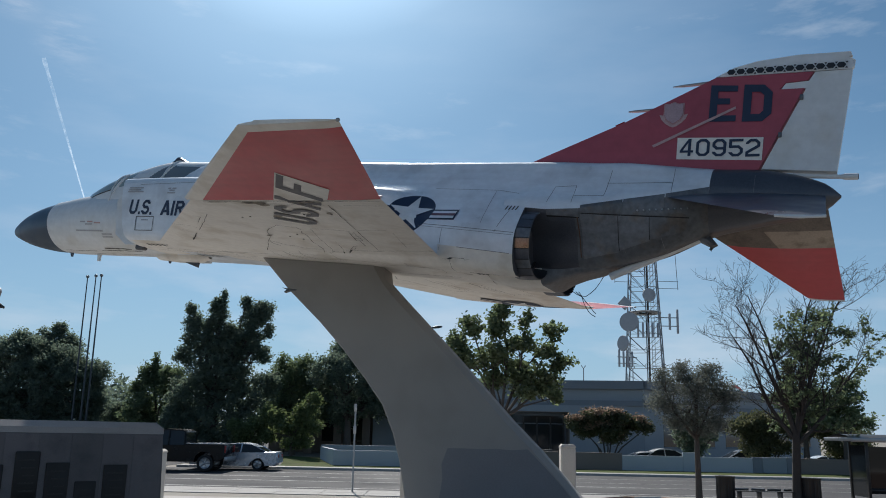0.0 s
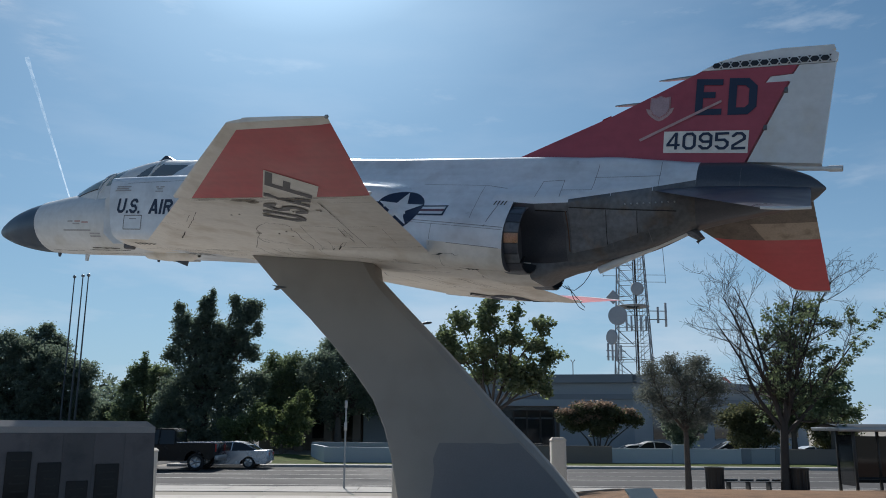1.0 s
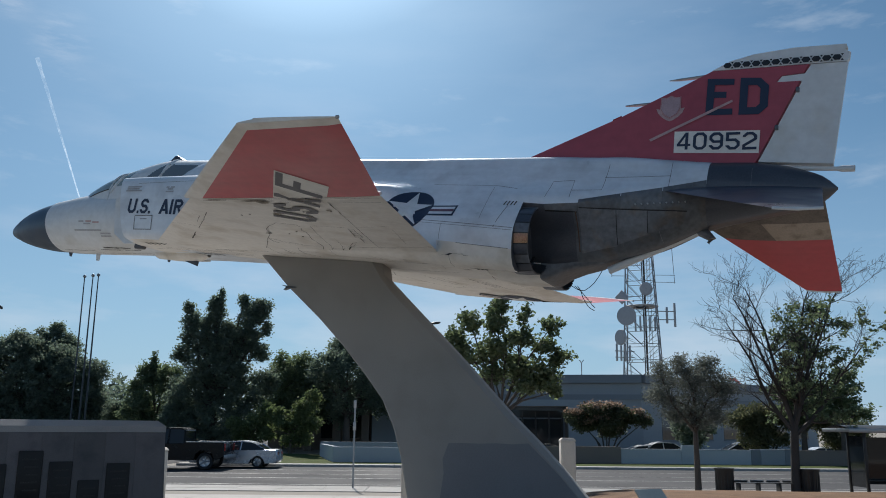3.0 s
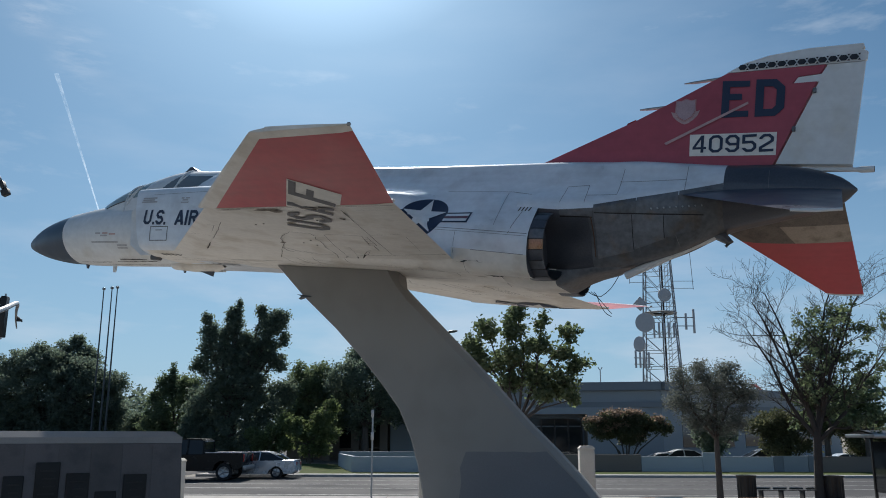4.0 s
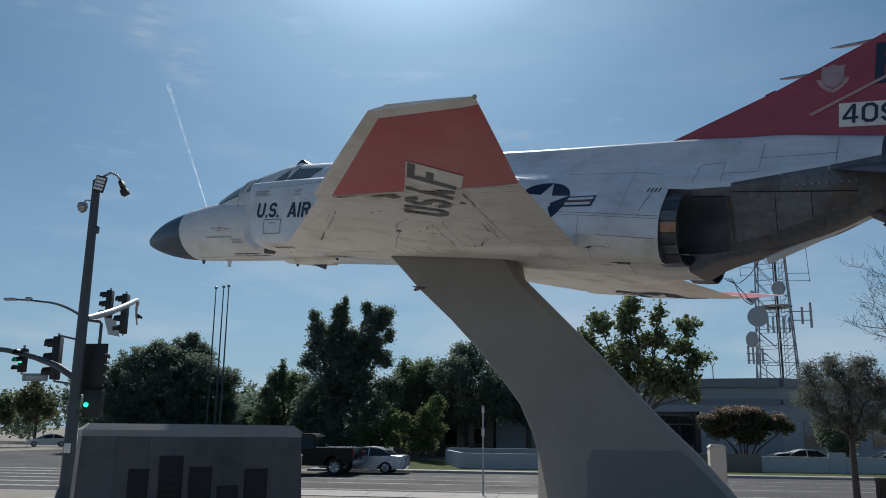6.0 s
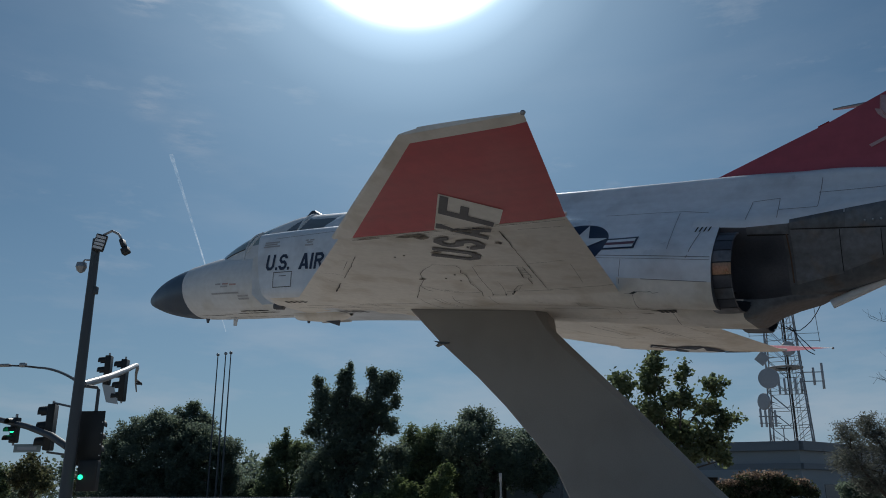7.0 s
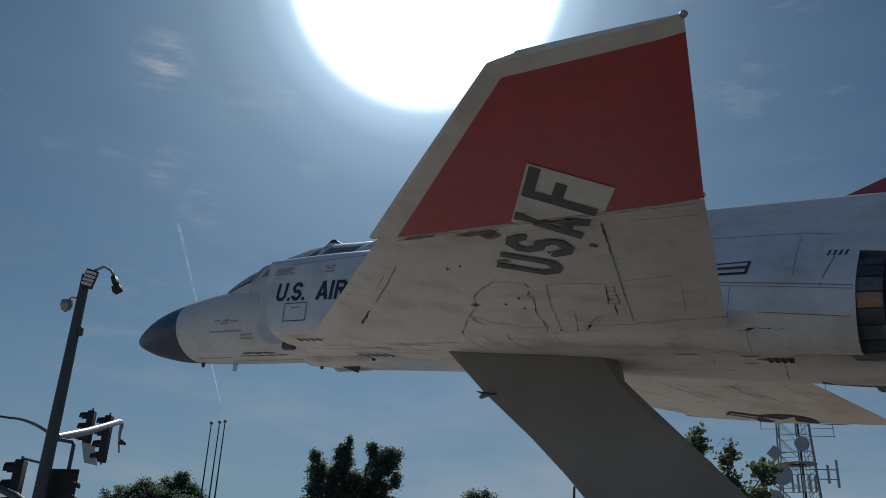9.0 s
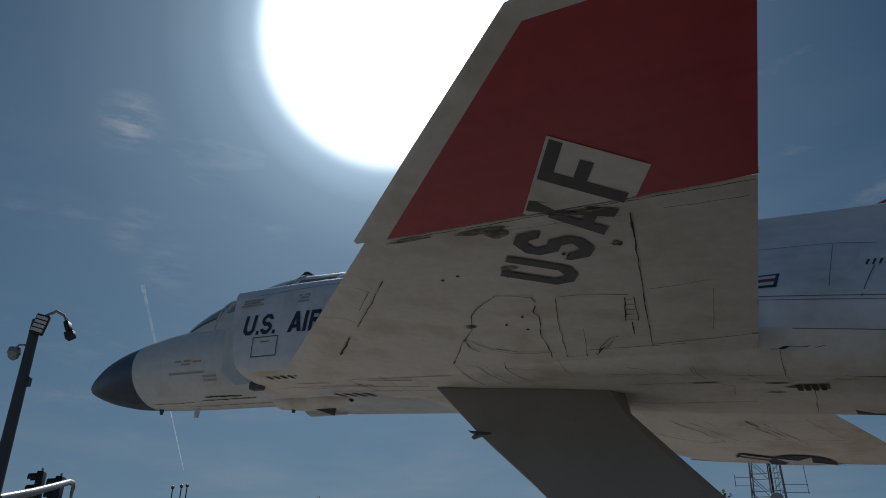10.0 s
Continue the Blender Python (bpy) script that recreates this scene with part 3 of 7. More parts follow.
    (1.43, 0.28, 1.365, 0.42, 1.14, 0.62, 0.82, 0.92, 0.44, 1.21, -0.12, 0.96, -0.64, -0.43),
]
body_st = [5.0 + 8.3 * i / 54 for i in range(55)]
body = body_rows(BODY_X, BODY, body_st, 5, lambda x, z: 0.30 * (0.8 - z) * max(0.0, 1 - (x - 5.0) / 1.2))
# split of one white: sky tint on the sides, bounce tint below
upper, lower = split_faces(body, [lambda c: c[2] > (-0.34 if c[0] > 7.5 else -0.385), lambda c: True])
skin = Shape().loft(body)
part("fuselage", welded(upper), SKYLIT_WHITE, jet, "white fuselage side with blue sky tint and panel seams")
part("belly", welded(lower), BOUNCE_WHITE, jet, "white belly with warm bounce tint and panel seams")
part("engine_bulkhead", Shape().add(body[-1], [tuple(range(len(body[-1])))]), TITAN, jet)
intake_ring = [(p[0] + 0.06, p[1] * 0.985, p[2] * 0.985) for p in body[0]]
# flat black sheet in place of the shaded intake duct
part("intake_shade", Shape().add(intake_ring, [tuple(range(len(intake_ring)))]), SOOT_SHADE, jet, "black sheet for the shade inside the air intake")

# surface finder for markings on the body
from mathutils.bvhtree import BVHTree

skin_tree = BVHTree.FromPolygons([Vector(p) for p in skin.v + [(x, y, z) for x, y, z in nose_skin.v]], skin.f + [tuple(i + len(skin.v) for i in f) for f in nose_skin.f if len(f) == 4])


def on_side(x, z, out=0.008):
    hit = skin_tree.ray_cast(Vector((x, -6, z)), Vector((0, 1, 0)))[0]
    return (x, (hit.y if hit else -1.3) - out, z)


def on_belly(x, y, out=0.008):
    hit = skin_tree.ray_cast(Vector((x, y, -6)), Vector((0, 0, 1)))[0]
    return (x, y, (hit.z if hit else -0.5) - out)


def side_patch(corners, nx=8, nz=4, out=0.008):
    """A quad given by four corners in x, z, laid on the port side."""
    a, b, c, d = (Vector((p[0], p[1])) for p in corners)
    rows = []
    for i in range(nz + 1):
        l, r = a.lerp(d, i / nz), b.lerp(c, i / nz)
        rows.append([on_side(*l.lerp(r, j / nx), out) for j in range(nx + 1)])
    return Shape().loft(rows, closed=False)


def side_line(x0, z0, x1, z1, wide=0.014, out=0.006):
    d = Vector((x1 - x0, z1 - z0))
    n = Vector((-d.y, d.x)).normalized() * wide / 2
    k = max(2, int(d.length / 0.12))
    return Shape().loft([[on_side(x0 + d.x * i / k + s * n.x, z0 + d.y * i / k + s * n.y, out) for s in (-1, 1)] for i in range(k + 1)], closed=False)


# rear body between the nozzles and the tail cone
BOOM_X = [12.9, 13.3, 13.65, 14.2, 14.5, 15.3, 15.9, 16.6, 17.2, 17.45, 17.6]
BOOM = [
    (1.433, 0.285, 1.37, 0.425, 1.155, 0.63, 0.82, 0.945, 0.44, 0.52, 0.10, 0.30, -0.33, -0.40),
    (1.43, 0.28, 1.365, 0.42, 1.14, 0.62, 0.82, 0.92, 0.43, 0.52, 0.10, 0.30, -0.33, -0.40),
    (1.425, 0.27, 1.355, 0.41, 1.13, 0.60, 0.82, 0.86, 0.42, 0.50, 0.10, 0.30, -0.34, -0.38),
    (1.405, 0.26, 1.33, 0.39, 1.11, 0.56, 0.82, 0.76, 0.48, 0.52, 0.10, 0.29, -0.27, -0.33),
    (1.40, 0.25, 1.33, 0.37, 1.09, 0.52, 0.84, 0.70, 0.55, 0.52, 0.12, 0.28, -0.22, -0.27),
] + [
    (1.34, 0.23, 1.26, 0.33, 1.08, 0.44, 0.90, 0.52, 0.71, 0.46, 0.32, 0.24, 0.02, -0.02),
    (1.29, 0.24, 1.20, 0.35, 1.08, 0.40, 0.96, 0.42, 0.84, 0.38, 0.50, 0.19, 0.30, 0.27),
    (1.26, 0.22, 1.18, 0.31, 1.06, 0.35, 0.94, 0.36, 0.82, 0.30, 0.60, 0.15, 0.47, 0.45),
    (1.13, 0.17, 1.08, 0.24, 1.00, 0.26, 0.90, 0.26, 0.80, 0.21, 0.68, 0.11, 0.61, 0.60),
    (1.02, 0.10, 1.00, 0.15, 0.95, 0.17, 0.89, 0.17, 0.83, 0.14, 0.77, 0.07, 0.72, 0.71),
    (0.89, 0.01, 0.89, 0.015, 0.885, 0.02, 0.88, 0.02, 0.875, 0.015, 0.87, 0.01, 0.865, 0.86),
]
boom_st = [12.95 + 2.95 * i / 30 for i in range(31)] + [15.9 + 1.7 * i / 17 for i in range(1, 18)]
boom = body_rows(BOOM_X, BOOM, boom_st, 4)
top_arc = list(range(40, 56)) + list(range(0, 17))
low_arc = list(range(16, 41))
part("rear_fuselage", Shape().loft([[r[k] for k in top_arc] for r in boom[:31]], closed=False), SKYLIT_WHITE, jet, "pale rear fuselage above the exhaust shield")
part("tail_cone", Shape().loft(boom[30:], caps=True), TITAN, jet, "dark metal tail cone")
part("exhaust_shield", Shape().loft([[r[k] for k in low_arc] for r in boom[11:31]], closed=False), BURNT, jet, "sooty heat-stained metal under the tail")
part("nozzle_wall", Shape().loft([[r[k] for k in low_arc] for r in boom[:12]], closed=False), TITAN, jet, "soot-black metal beside the nozzles")
for i in range(9):
    x = 14.95 + 0.085 * i
    part("rivet", Shape().disc((x, -0.735 + (x - 14.55) * 0.24, 0.42 + (x - 14.5) * 0.12), (0, 1, 0), 0.012, 0.03, 6), STEEL, jet)

# engine nozzles
for side in (-1, 1):
    def circle(x, r, n=32, cy=0.645, cz=-0.105):
        return [(x, side * cy + r * math.cos(2 * math.pi * k / n), cz + r * math.sin(2 * math.pi * k / n)) for k in range(n)]

    nozzle = part("exhaust_nozzle", Shape().loft([circle(13.18, 0.515), circle(13.34, 0.52), circle(13.50, 0.512), circle(13.515, 0.50), circle(13.40, 0.485), circle(12.9, 0.46), circle(12.6, 0.44)]), CONE_DARK, jet, "dark sooty nozzle ring")
    part("inner_nozzle", Shape().loft([circle(12.8, 0.445), circle(13.1, 0.42), circle(13.34, 0.375), circle(13.345, 0.365), circle(13.0, 0.38), circle(12.55, 0.38), circle(12.5, 0.02)]), SOOT_SHADE, nozzle, "soot-black inner nozzle cone")
    for k in range(20):
        a = 2 * math.pi * (k + 0.5) / 20
        rows = []
        for x, r in ((13.20, 0.524), (13.36, 0.528), (13.52, 0.520), (13.53, 0.505)):
            rows.append([(x, side * 0.645 + r * math.cos(a + d), -0.105 + r * math.sin(a + d)) for d in (-0.142, -0.07, 0.07, 0.142)])
        # one petal is bronze to give the ring its warm reflection
        part("nozzle_petal", Shape().loft(rows, closed=False), BRONZE_GLINT if 3.0 < a < 3.35 else TITAN if k % 3 else BURNT, nozzle)
    if side < 0:
        continue
    def keel(rows):
        return Shape().loft([[(x, a, z + 0.3), (x, a, z + 0.08), (x, a + 0.04, z + 0.025), (x, a + 0.11, z)] + [(x, a + 0.11 + (b - a - 0.22) * k / 4, z) for k in (1, 2, 3)] +
                             [(x, b - 0.11, z), (x, b - 0.04, z + 0.025), (x, b, z + 0.08), (x, b, z + 0.3)] for x, a, b, z in rows], closed=False)

    part("keel_fairing", keel(((12.5, -0.2, 0.5, -0.56), (12.8, -0.25, 0.58, -0.606), (13.2, -0.25, 0.6, -0.612), (13.42, -0.25, 0.6, -0.614))), BOUNCE_WHITE, jet, "white keel fairing with warm bounce tint between the nozzles")
    part("exhaust_fairing", keel(((13.42, -0.248, 0.598, -0.612), (13.54, -0.248, 0.59, -0.60), (13.75, -0.25, 0.52, -0.49), (14.0, -0.25, 0.45, -0.41), (14.3, -0.2, 0.35, -0.35), (14.55, -0.13, 0.22, -0.25))), BURNT, jet)

# canopy: windscreen, bows and side windows
CAN_X = [2.35, 2.6, 2.88, 3.32, 3.76, 4.23, 4.71, 5.65, 6.7]
CAN = [(0.86, 0.10), (0.92, 0.30), (1.04, 0.42), (1.225, 0.53), (1.375, 0.57), (1.505, 0.58), (1.61, 0.58), (1.615, 0.56), (1.585, 0.46)]
can_rows = []
can_st = [2.35 + 4.35 * i / 180 for i in range(181)]
for x, (t, w) in zip(can_st, smooth_through(CAN_X, CAN, can_st)):
    base = 0.60
    can_rows.append([(x, -w * math.cos(a), base + (t - base) * math.sin(a) ** 0.8) for a in (math.pi * k / 72 for k in range(73))])


def is_screen(c):
    x, y, z = c
    side = x < 3.68 + (z - 0.865) * 0.4 and z > 0.735 + 0.20 * (x - 2.9) and abs(y) > 0.19
    quarter = 3.80 + (z - 0.9) * 0.4 < x < 3.98 + (z - 0.9) * 0.5 and z > 0.93 + 0.12 * (x - 3.8) and abs(y) > 0.30
    return x > 2.72 and (side or quarter)


def is_window(c):
    x, y, z = c
    return 4.58 + (z - 1.10) * 1.1 < x < 6.02 - (z - 1.10) * 0.5 and abs(x - (5.0 + (z - 1.14) * 0.42)) > 0.03 and z > 1.02 and abs(y) > 0.36


whole = Shape().loft(can_rows, closed=False)
pieces = [Shape(), Shape(), Shape()]
for f in whole.f:
    c = np.mean([whole.v[i] for i in f], axis=0)
    pieces[0 if is_screen(c) else 1 if is_window(c) else 2].add([whole.v[i] for i in f], [(0, 1, 2, 3)])
canopy = part("canopy", welded(pieces[2]), WHITE, jet, "white painted canopy frame")
part("windscreen", welded(pieces[0]), SHIELD_GLASS, canopy, "windscreen glass with pale sky in its colour")
for front in (True, False):
    for s in (-1, 1):
        own = Shape()
        for f in pieces[1].f:
            q = [pieces[1].v[k] for k in f]
            c = np.mean(q, axis=0)
            if (c[0] < 5.0 + (c[2] - 1.14) * 0.42) == front and c[1] * s > 0:
                own.add(q, [(0, 1, 2, 3)])
        part("side_window", welded(own), GLASS, canopy, "dark tinted cockpit window")
mirror = Shape().loft([[(x, -0.10, 1.63), (x + 0.03, -0.08, z), (x + 0.03, 0.08, z), (x, 0.10, 1.63)] for x, z in ((4.72, 1.64), (4.83, 1.735), (4.90, 1.735), (5.06, 1.65))], caps=True)
part("canopy_fairing", mirror, TITAN, canopy)
for x in (3.66, 5.04):
    t, w = smooth_through(CAN_X, CAN, [x])[0]
    hoop = [(x, -(w + 0.008) * math.cos(a), 0.60 + (t - 0.592) * math.sin(a) ** 0.8) for a in (math.pi * k / 24 for k in range(25))]
    part("canopy_bow", Shape().tube(hoop, 0.022, 6), WHITE, canopy)

def on_canopy(x, z, side, out=0.006):
    t, w = smooth_through(CAN_X, CAN, [x])[0]
    f = min(1.0, max(0.0, (z - 0.60) / (t - 0.60))) ** 1.25
    return (x, side * (w * math.sqrt(1 - f * f) + out), z)


for s in (-1, 1):
    part("screen_rail", Shape().tube([on_canopy(x, 0.735 + 0.20 * (x - 2.9), s) for x in (2.74, 2.9, 3.1, 3.3, 3.5, 3.63)], 0.009, 6), SEAM, canopy)
    part("screen_arch", Shape().tube([on_canopy(3.68 + (z - 0.865) * 0.4 + 0.06, z, s) for z in (0.80, 0.9, 1.0, 1.1, 1.18, 1.25)], 0.03, 6), WHITE, canopy, "white windscreen arch")
    part("screen_post", Shape().tube([(2.62, s * 0.19, 0.88), (2.9, s * 0.20, 1.015), (3.3, s * 0.20, 1.185), (3.75, s * 0.20, 1.335)], 0.018, 6), WHITE, canopy)
    part("canopy_post", Shape().tube([on_canopy(5.0 + (z - 1.14) * 0.42, z, s) for z in (1.0, 1.12, 1.25, 1.38, 1.44)], 0.016, 6), WHITE, canopy)

# splitter plates ahead of the intakes
for side in (-1, 1):
    plate = Shape()
    outline = [(4.25, 0.55), (4.45, 0.72), (5.5, 0.80), (5.5, -0.34), (4.75, -0.36), (4.4, -0.15)]
    plate.prism(outline, side * 0.80, side * 0.84)
    part("splitter_plate", plate, WHITE, jet)

# wings: chord stations (y, x of leading edge, x of trailing edge, z of the under surface, thickness)
INNER = [(1.05, 5.87, 12.05, -0.47, 0.40), (1.45, 6.37, 12.15, -0.455, 0.36), (2.8, 8.06, 12.50, -0.45, 0.25), (4.17, 9.78, 12.853, -0.445, 0.15)]
OUTER = [(4.185, 9.66, 12.857, -0.44, 0.15), (5.0, 10.80, 13.07, -0.262, 0.10), (5.81, 11.95, 13.28, -0.09, 0.055)]


def wing_z(y):
    """Height of the flat under surface at a distance from the middle."""
    y = abs(y)
    return float(np.interp(y, (1.05, 1.45, 2.8, 4.17, 4.185, 5.0, 5.81), (-0.472, -0.457, -0.452, -0.447, -0.4415, -0.2635, -0.0915)))


def far_lift(x, y):
    """How much higher the starboard wing sits than the port one."""
    return 0.175 + 0.035 * max(0.0, 10.8 - x) + 0.012 * max(0.0, y - 4.2)


def wing_ring(y, le, te, z, thick, side, n=14):
    c = te - le
    under = [(le + c * k / n, side * y, z + 0.03 * thick * (1 - k / n)) for k in range(1, n)]
    over = [(le + c * k / n, side * y, z + thick * (4.2 * (k / n) ** 0.6 * (1 - k / n) * 0.55 + 0.05)) for k in range(n - 1, 0, -1)]
    if side > 0:
        under = [(px, py, pz + far_lift(px, y)) for px, py, pz in under]
        over = [(px, py, pz + far_lift(px, y)) for px, py, pz in over]
        return [(le, side * y, z + 0.22 * thick + far_lift(le, y))] + under + [(te, side * y, z + 0.02 + far_lift(te, y))] + over
    return [(le, side * y, z + 0.22 * thick)] + under + [(te, side * y, z + 0.02)] + over


def stations(table, n):
    t = np.array(table, float)
    ys = np.linspace(t[0, 0], t[-1, 0], n)
    return [(y, *(np.interp(y, t[:, 0], t[:, k]) for k in range(1, 5))) for y in ys]


for side in (-1, 1):
    part("inner_wing", Shape().loft([wing_ring(*s, side) for s in stations(INNER, 8)], caps=True), BOUNCE_WHITE, jet, "white inner wing panel with warm bounce tint")
    # clean split between the red panel and the white leading edge
    lead, rest = [], []
    for y, le, te, z, th in stations(OUTER, 9):
        cut = 10.01 + (y - 4.185) * 1.327
        lead.append((y, le, cut, z, th))
        rest.append((y, cut, te, z, th))
    n = 8
    lead_rows = [[(le, side * y, z + 0.22 * th)] + [(le + (cut - le) * k / n, side * y, z + 0.03 * th * (1 - k / n)) for k in range(1, n + 1)] +
                 [(le + (cut - le) * k / n, side * y, z + th * (0.22 + 0.55 * (k / n) ** 0.7)) for k in range(n, 0, -1)] for y, le, cut, z, th in lead]
    if side > 0:
        lead_rows = [[(x, y, z + far_lift(x, y)) for x, y, z in r] for r in lead_rows]
    part("leading_edge_flap", Shape().loft(lead_rows, caps=True), BOUNCE_WHITE, jet, "white leading edge of the outer wing with warm bounce tint")
    red_rows = [[(a + (b - a) * k / n, side * y, z + (0.0 if k < n else 0.012)) for k in range(n + 1)] +
                [(a + (b - a) * k / n, side * y, z + 0.012 + 0.77 * th * (1 - (k / n) ** 1.5)) for k in range(n, -1, -1)] for y, a, b, z, th in rest]
    if side > 0:
        red_rows = [[(x, y, z + far_lift(x, y)) for x, y, z in r] for r in red_rows]
    y0, y1 = rest[-2][0], rest[-1][0]
    mix = max(0.02, (5.68 - y0) / (y1 - y0))
    border = [tuple(p[i] + (q[i] - p[i]) * mix for i in range(3)) for p, q in zip(red_rows[-2], red_rows[-1])]
    part("outer_wing", Shape().loft(red_rows[:-1] + [border], caps=True), RED, jet, "faded orange-red outer wing panel")
    part("wing_tip", Shape().loft([border, red_rows[-1]], caps=True), BOUNCE_WHITE, jet, "white wing tip with warm bounce tint")
    part("tip_light", Shape().tube([(x, side * 5.81, -0.085 + (far_lift(12.3, 5.81) if side > 0 else 0)) for x in (13.255, 13.27, 13.29, 13.305)], [0.008, 0.022, 0.022, 0.006], 8), STEEL, jet)
    part("hinge_fairing", Shape().tube([(x, side * 4.18, -0.40 + (far_lift(12.3, 4.18) if side > 0 else 0)) for x in (12.5, 12.72, 12.86)], [0.02, 0.03, 0.02], 8), BOUNCE_WHITE, jet)


def under_z(x, y):
    """Height of the under side of wing or belly."""
    if abs(y) < 1.05:
        return on_belly(x, y, 0)[2]
    z = wing_z(y) + (far_lift(x, y) if y > 0 else 0)
    return min(z, on_belly(x, y, 0)[2]) if abs(y) < 1.5 else z


def wing_line(x0, y0, x1, y1, wide=0.016, out=0.007, worn=0.5):
    """A gap between panels, a little wavy and of uneven width."""
    d = Vector((x1 - x0, y1 - y0))
    n = Vector((-d.y, d.x)).normalized()
    k = max(2, int(d.length / 0.05))
    rows = []
    for i in range(k + 1):
        q = Vector((x0 + d.x * i / k, y0 + d.y * i / k))
        off = 0.010 * noise.noise(Vector((q.x * 6, q.y * 6, 1.0)))
        w = wide / 2 * max(0.25, 1 + worn * 1.9 * noise.noise(Vector((q.x * 9, q.y * 9, 4.0))))
        rows.append([(q.x + n.x * (off + s * w), q.y + n.y * (off + s * w), under_z(q.x + n.x * (off + s * w), q.y + n.y * (off + s * w)) - out) for s in (-1, 1)])
    return Shape().loft(rows, closed=False)


def seam_path(points, wide, out=0.007):
    s = Shape()
    for (x0, y0), (x1, y1) in zip(points, points[1:]):
        s_one = wing_line(x0, y0, x1, y1, wide, out)
        s.add(s_one.v, s_one.f)
    return s


# doors, flaps and inspection panels under the wing and the belly: width and the way of each gap
GEAR_DOOR = [(0.012, ((9.63, -2.25), (9.83, -2.59), (9.98, -2.74), (10.10, -2.82), (10.30, -2.97), (10.44, -2.92), (10.60, -2.85), (10.59, -2.74))), (0.014, ((10.55, -2.66), (10.46, -2.54), (10.46, -2.43), (10.39, -2.26), (10.25, -1.99), (10.20, -1.78), (10.12, -1.46))), (0.012, ((9.41, -2.01), (9.47, -1.88), (9.56, -1.67), (9.69, -1.56), (9.88, -1.51), (10.12, -1.51))), (0.013, ((9.63, -2.25), (9.39, -2.01), (9.22, -1.81), (8.85, -1.36), (8.78, -0.93), (8.78, -0.56)))]
GEAR_ARMS = [(0.02, ((9.40, -2.03), (9.33, -1.79), (9.37, -1.67))), (0.022, ((9.60, -1.72), (9.78, -1.58))), (0.014, ((9.09, -1.27), (9.11, -0.85), (9.12, -0.52))), (0.008, ((9.19, -1.22), (9.19, -0.58))), (0.012, ((9.50, -1.35), (9.40, -1.16), (9.42, -0.55))), (0.007, ((9.39, -1.14), (9.74, -1.09))), (0.011, ((9.38, -0.69), (9.97, -0.55)))]
INNER_PANEL = [(0.009, ((10.80, -2.78), (10.59, -2.30), (10.41, -1.82), (10.25, -1.36))), (0.007, ((10.25, -1.36), (10.48, -1.36))), (0.009, ((10.81, -2.80), (11.04, -2.80), (11.25, -2.75), (11.43, -2.70))), (0.006, ((10.73, -2.06), (10.62, -1.75), (10.49, -1.43))), (0.016, ((11.38, -2.65), (11.19, -2.15))), (0.012, ((11.46, -2.65), (11.30, -2.13))), (0.02, ((11.24, -2.11), (11.14, -1.83)))]
VENT = [(0.013, ((10.58, -1.42), (10.88, -1.77), (10.98, -1.81))), (0.009, ((10.65, -1.50), (10.77, -1.55), (10.91, -1.74))), (0.013, ((11.36, -2.61), (11.44, -2.60))), (0.013, ((11.32, -2.51), (11.41, -2.49))), (0.013, ((11.28, -2.40), (11.38, -2.39))), (0.013, ((11.24, -2.29), (11.35, -2.28))), (0.013, ((11.20, -2.18), (11.31, -2.17)))]
FLAP = [(0.012, ((11.65, -2.98), (11.47, -2.42), (11.33, -1.94), (11.22, -1.56))), (0.009, ((11.62, -2.76), (11.90, -2.78), (12.14, -2.81))), (0.006, ((12.12, -2.65), (11.99, -2.22), (11.86, -1.79))), (0.013, ((11.20, -1.53), (11.56, -1.56), (11.92, -1.59), (12.22, -1.62)))]
GAP = [(0.014, ((10.55, -1.53), (10.94, -1.525), (11.28, -1.52))), (0.016, ((11.38, -1.52), (11.52, -1.52)))]
BELLY_LINES = [(0.009, ((11.44, -1.09), (11.43, -0.94), (11.40, -0.51))), (0.007, ((10.09, -1.29), (10.05, -0.74))), (0.014, ((10.42, -0.19), (11.12, -0.23), (11.47, -0.28))), (0.007, ((11.28, -0.29), (11.55, -0.05), (11.45, 0.31))), (0.011, ((10.20, 0.53), (10.43, 0.62), (11.63, 0.53))), (0.007, ((10.77, -1.10), (10.94, -1.02), (10.99, -0.80))), (0.009, ((7.63, -1.15), (7.53, -0.31), (7.67, -0.02))), (0.007, ((7.04, -0.39), (7.98, -0.40)))]
AFT_LINES = [(0.02, ((12.22, -1.32), (12.49, -1.23), (12.68, -1.33))), (0.009, ((11.60, -0.18), (12.23, -0.26), (12.79, -0.25), (13.39, -0.09))), (0.012, ((12.30, 0.14), (12.20, 0.81))), (0.009, ((11.40, -1.07), (11.40, -0.53))), (0.007, ((12.28, -1.21), (12.20, -0.49)))]
LEADING = [(0.012, ((9.48, -3.53), (8.94, -3.03), (8.45, -2.60))), (0.03, ((8.14, -2.34), (7.63, -1.89))), (0.008, ((8.19, -2.94), (8.48, -2.85), (8.53, -2.72))), (0.009, ((9.12, -3.46), (9.18, -3.35), (8.77, -2.98))), (0.012, ((8.04, -2.57), (8.10, -2.47)))]
FOLD = [(0.010, ((10.1, -4.165), (11.1, -4.165), (11.95, -4.17))), (0.013, ((12.0, -4.165), (12.84, -4.165))), (0.008, ((12.2, -4.0), (12.75, -3.98))), (0.014, ((11.97, -4.01), (11.80, -3.46), (11.65, -2.98))), (0.022, ((11.93, -3.88), (11.86, -3.66))), (0.006, ((10.9, -4.05), (11.9, -4.0)))]
for group in (GEAR_DOOR, GEAR_ARMS, INNER_PANEL, VENT, FLAP, GAP, BELLY_LINES, AFT_LINES, LEADING, FOLD):
    for wide, path in group:
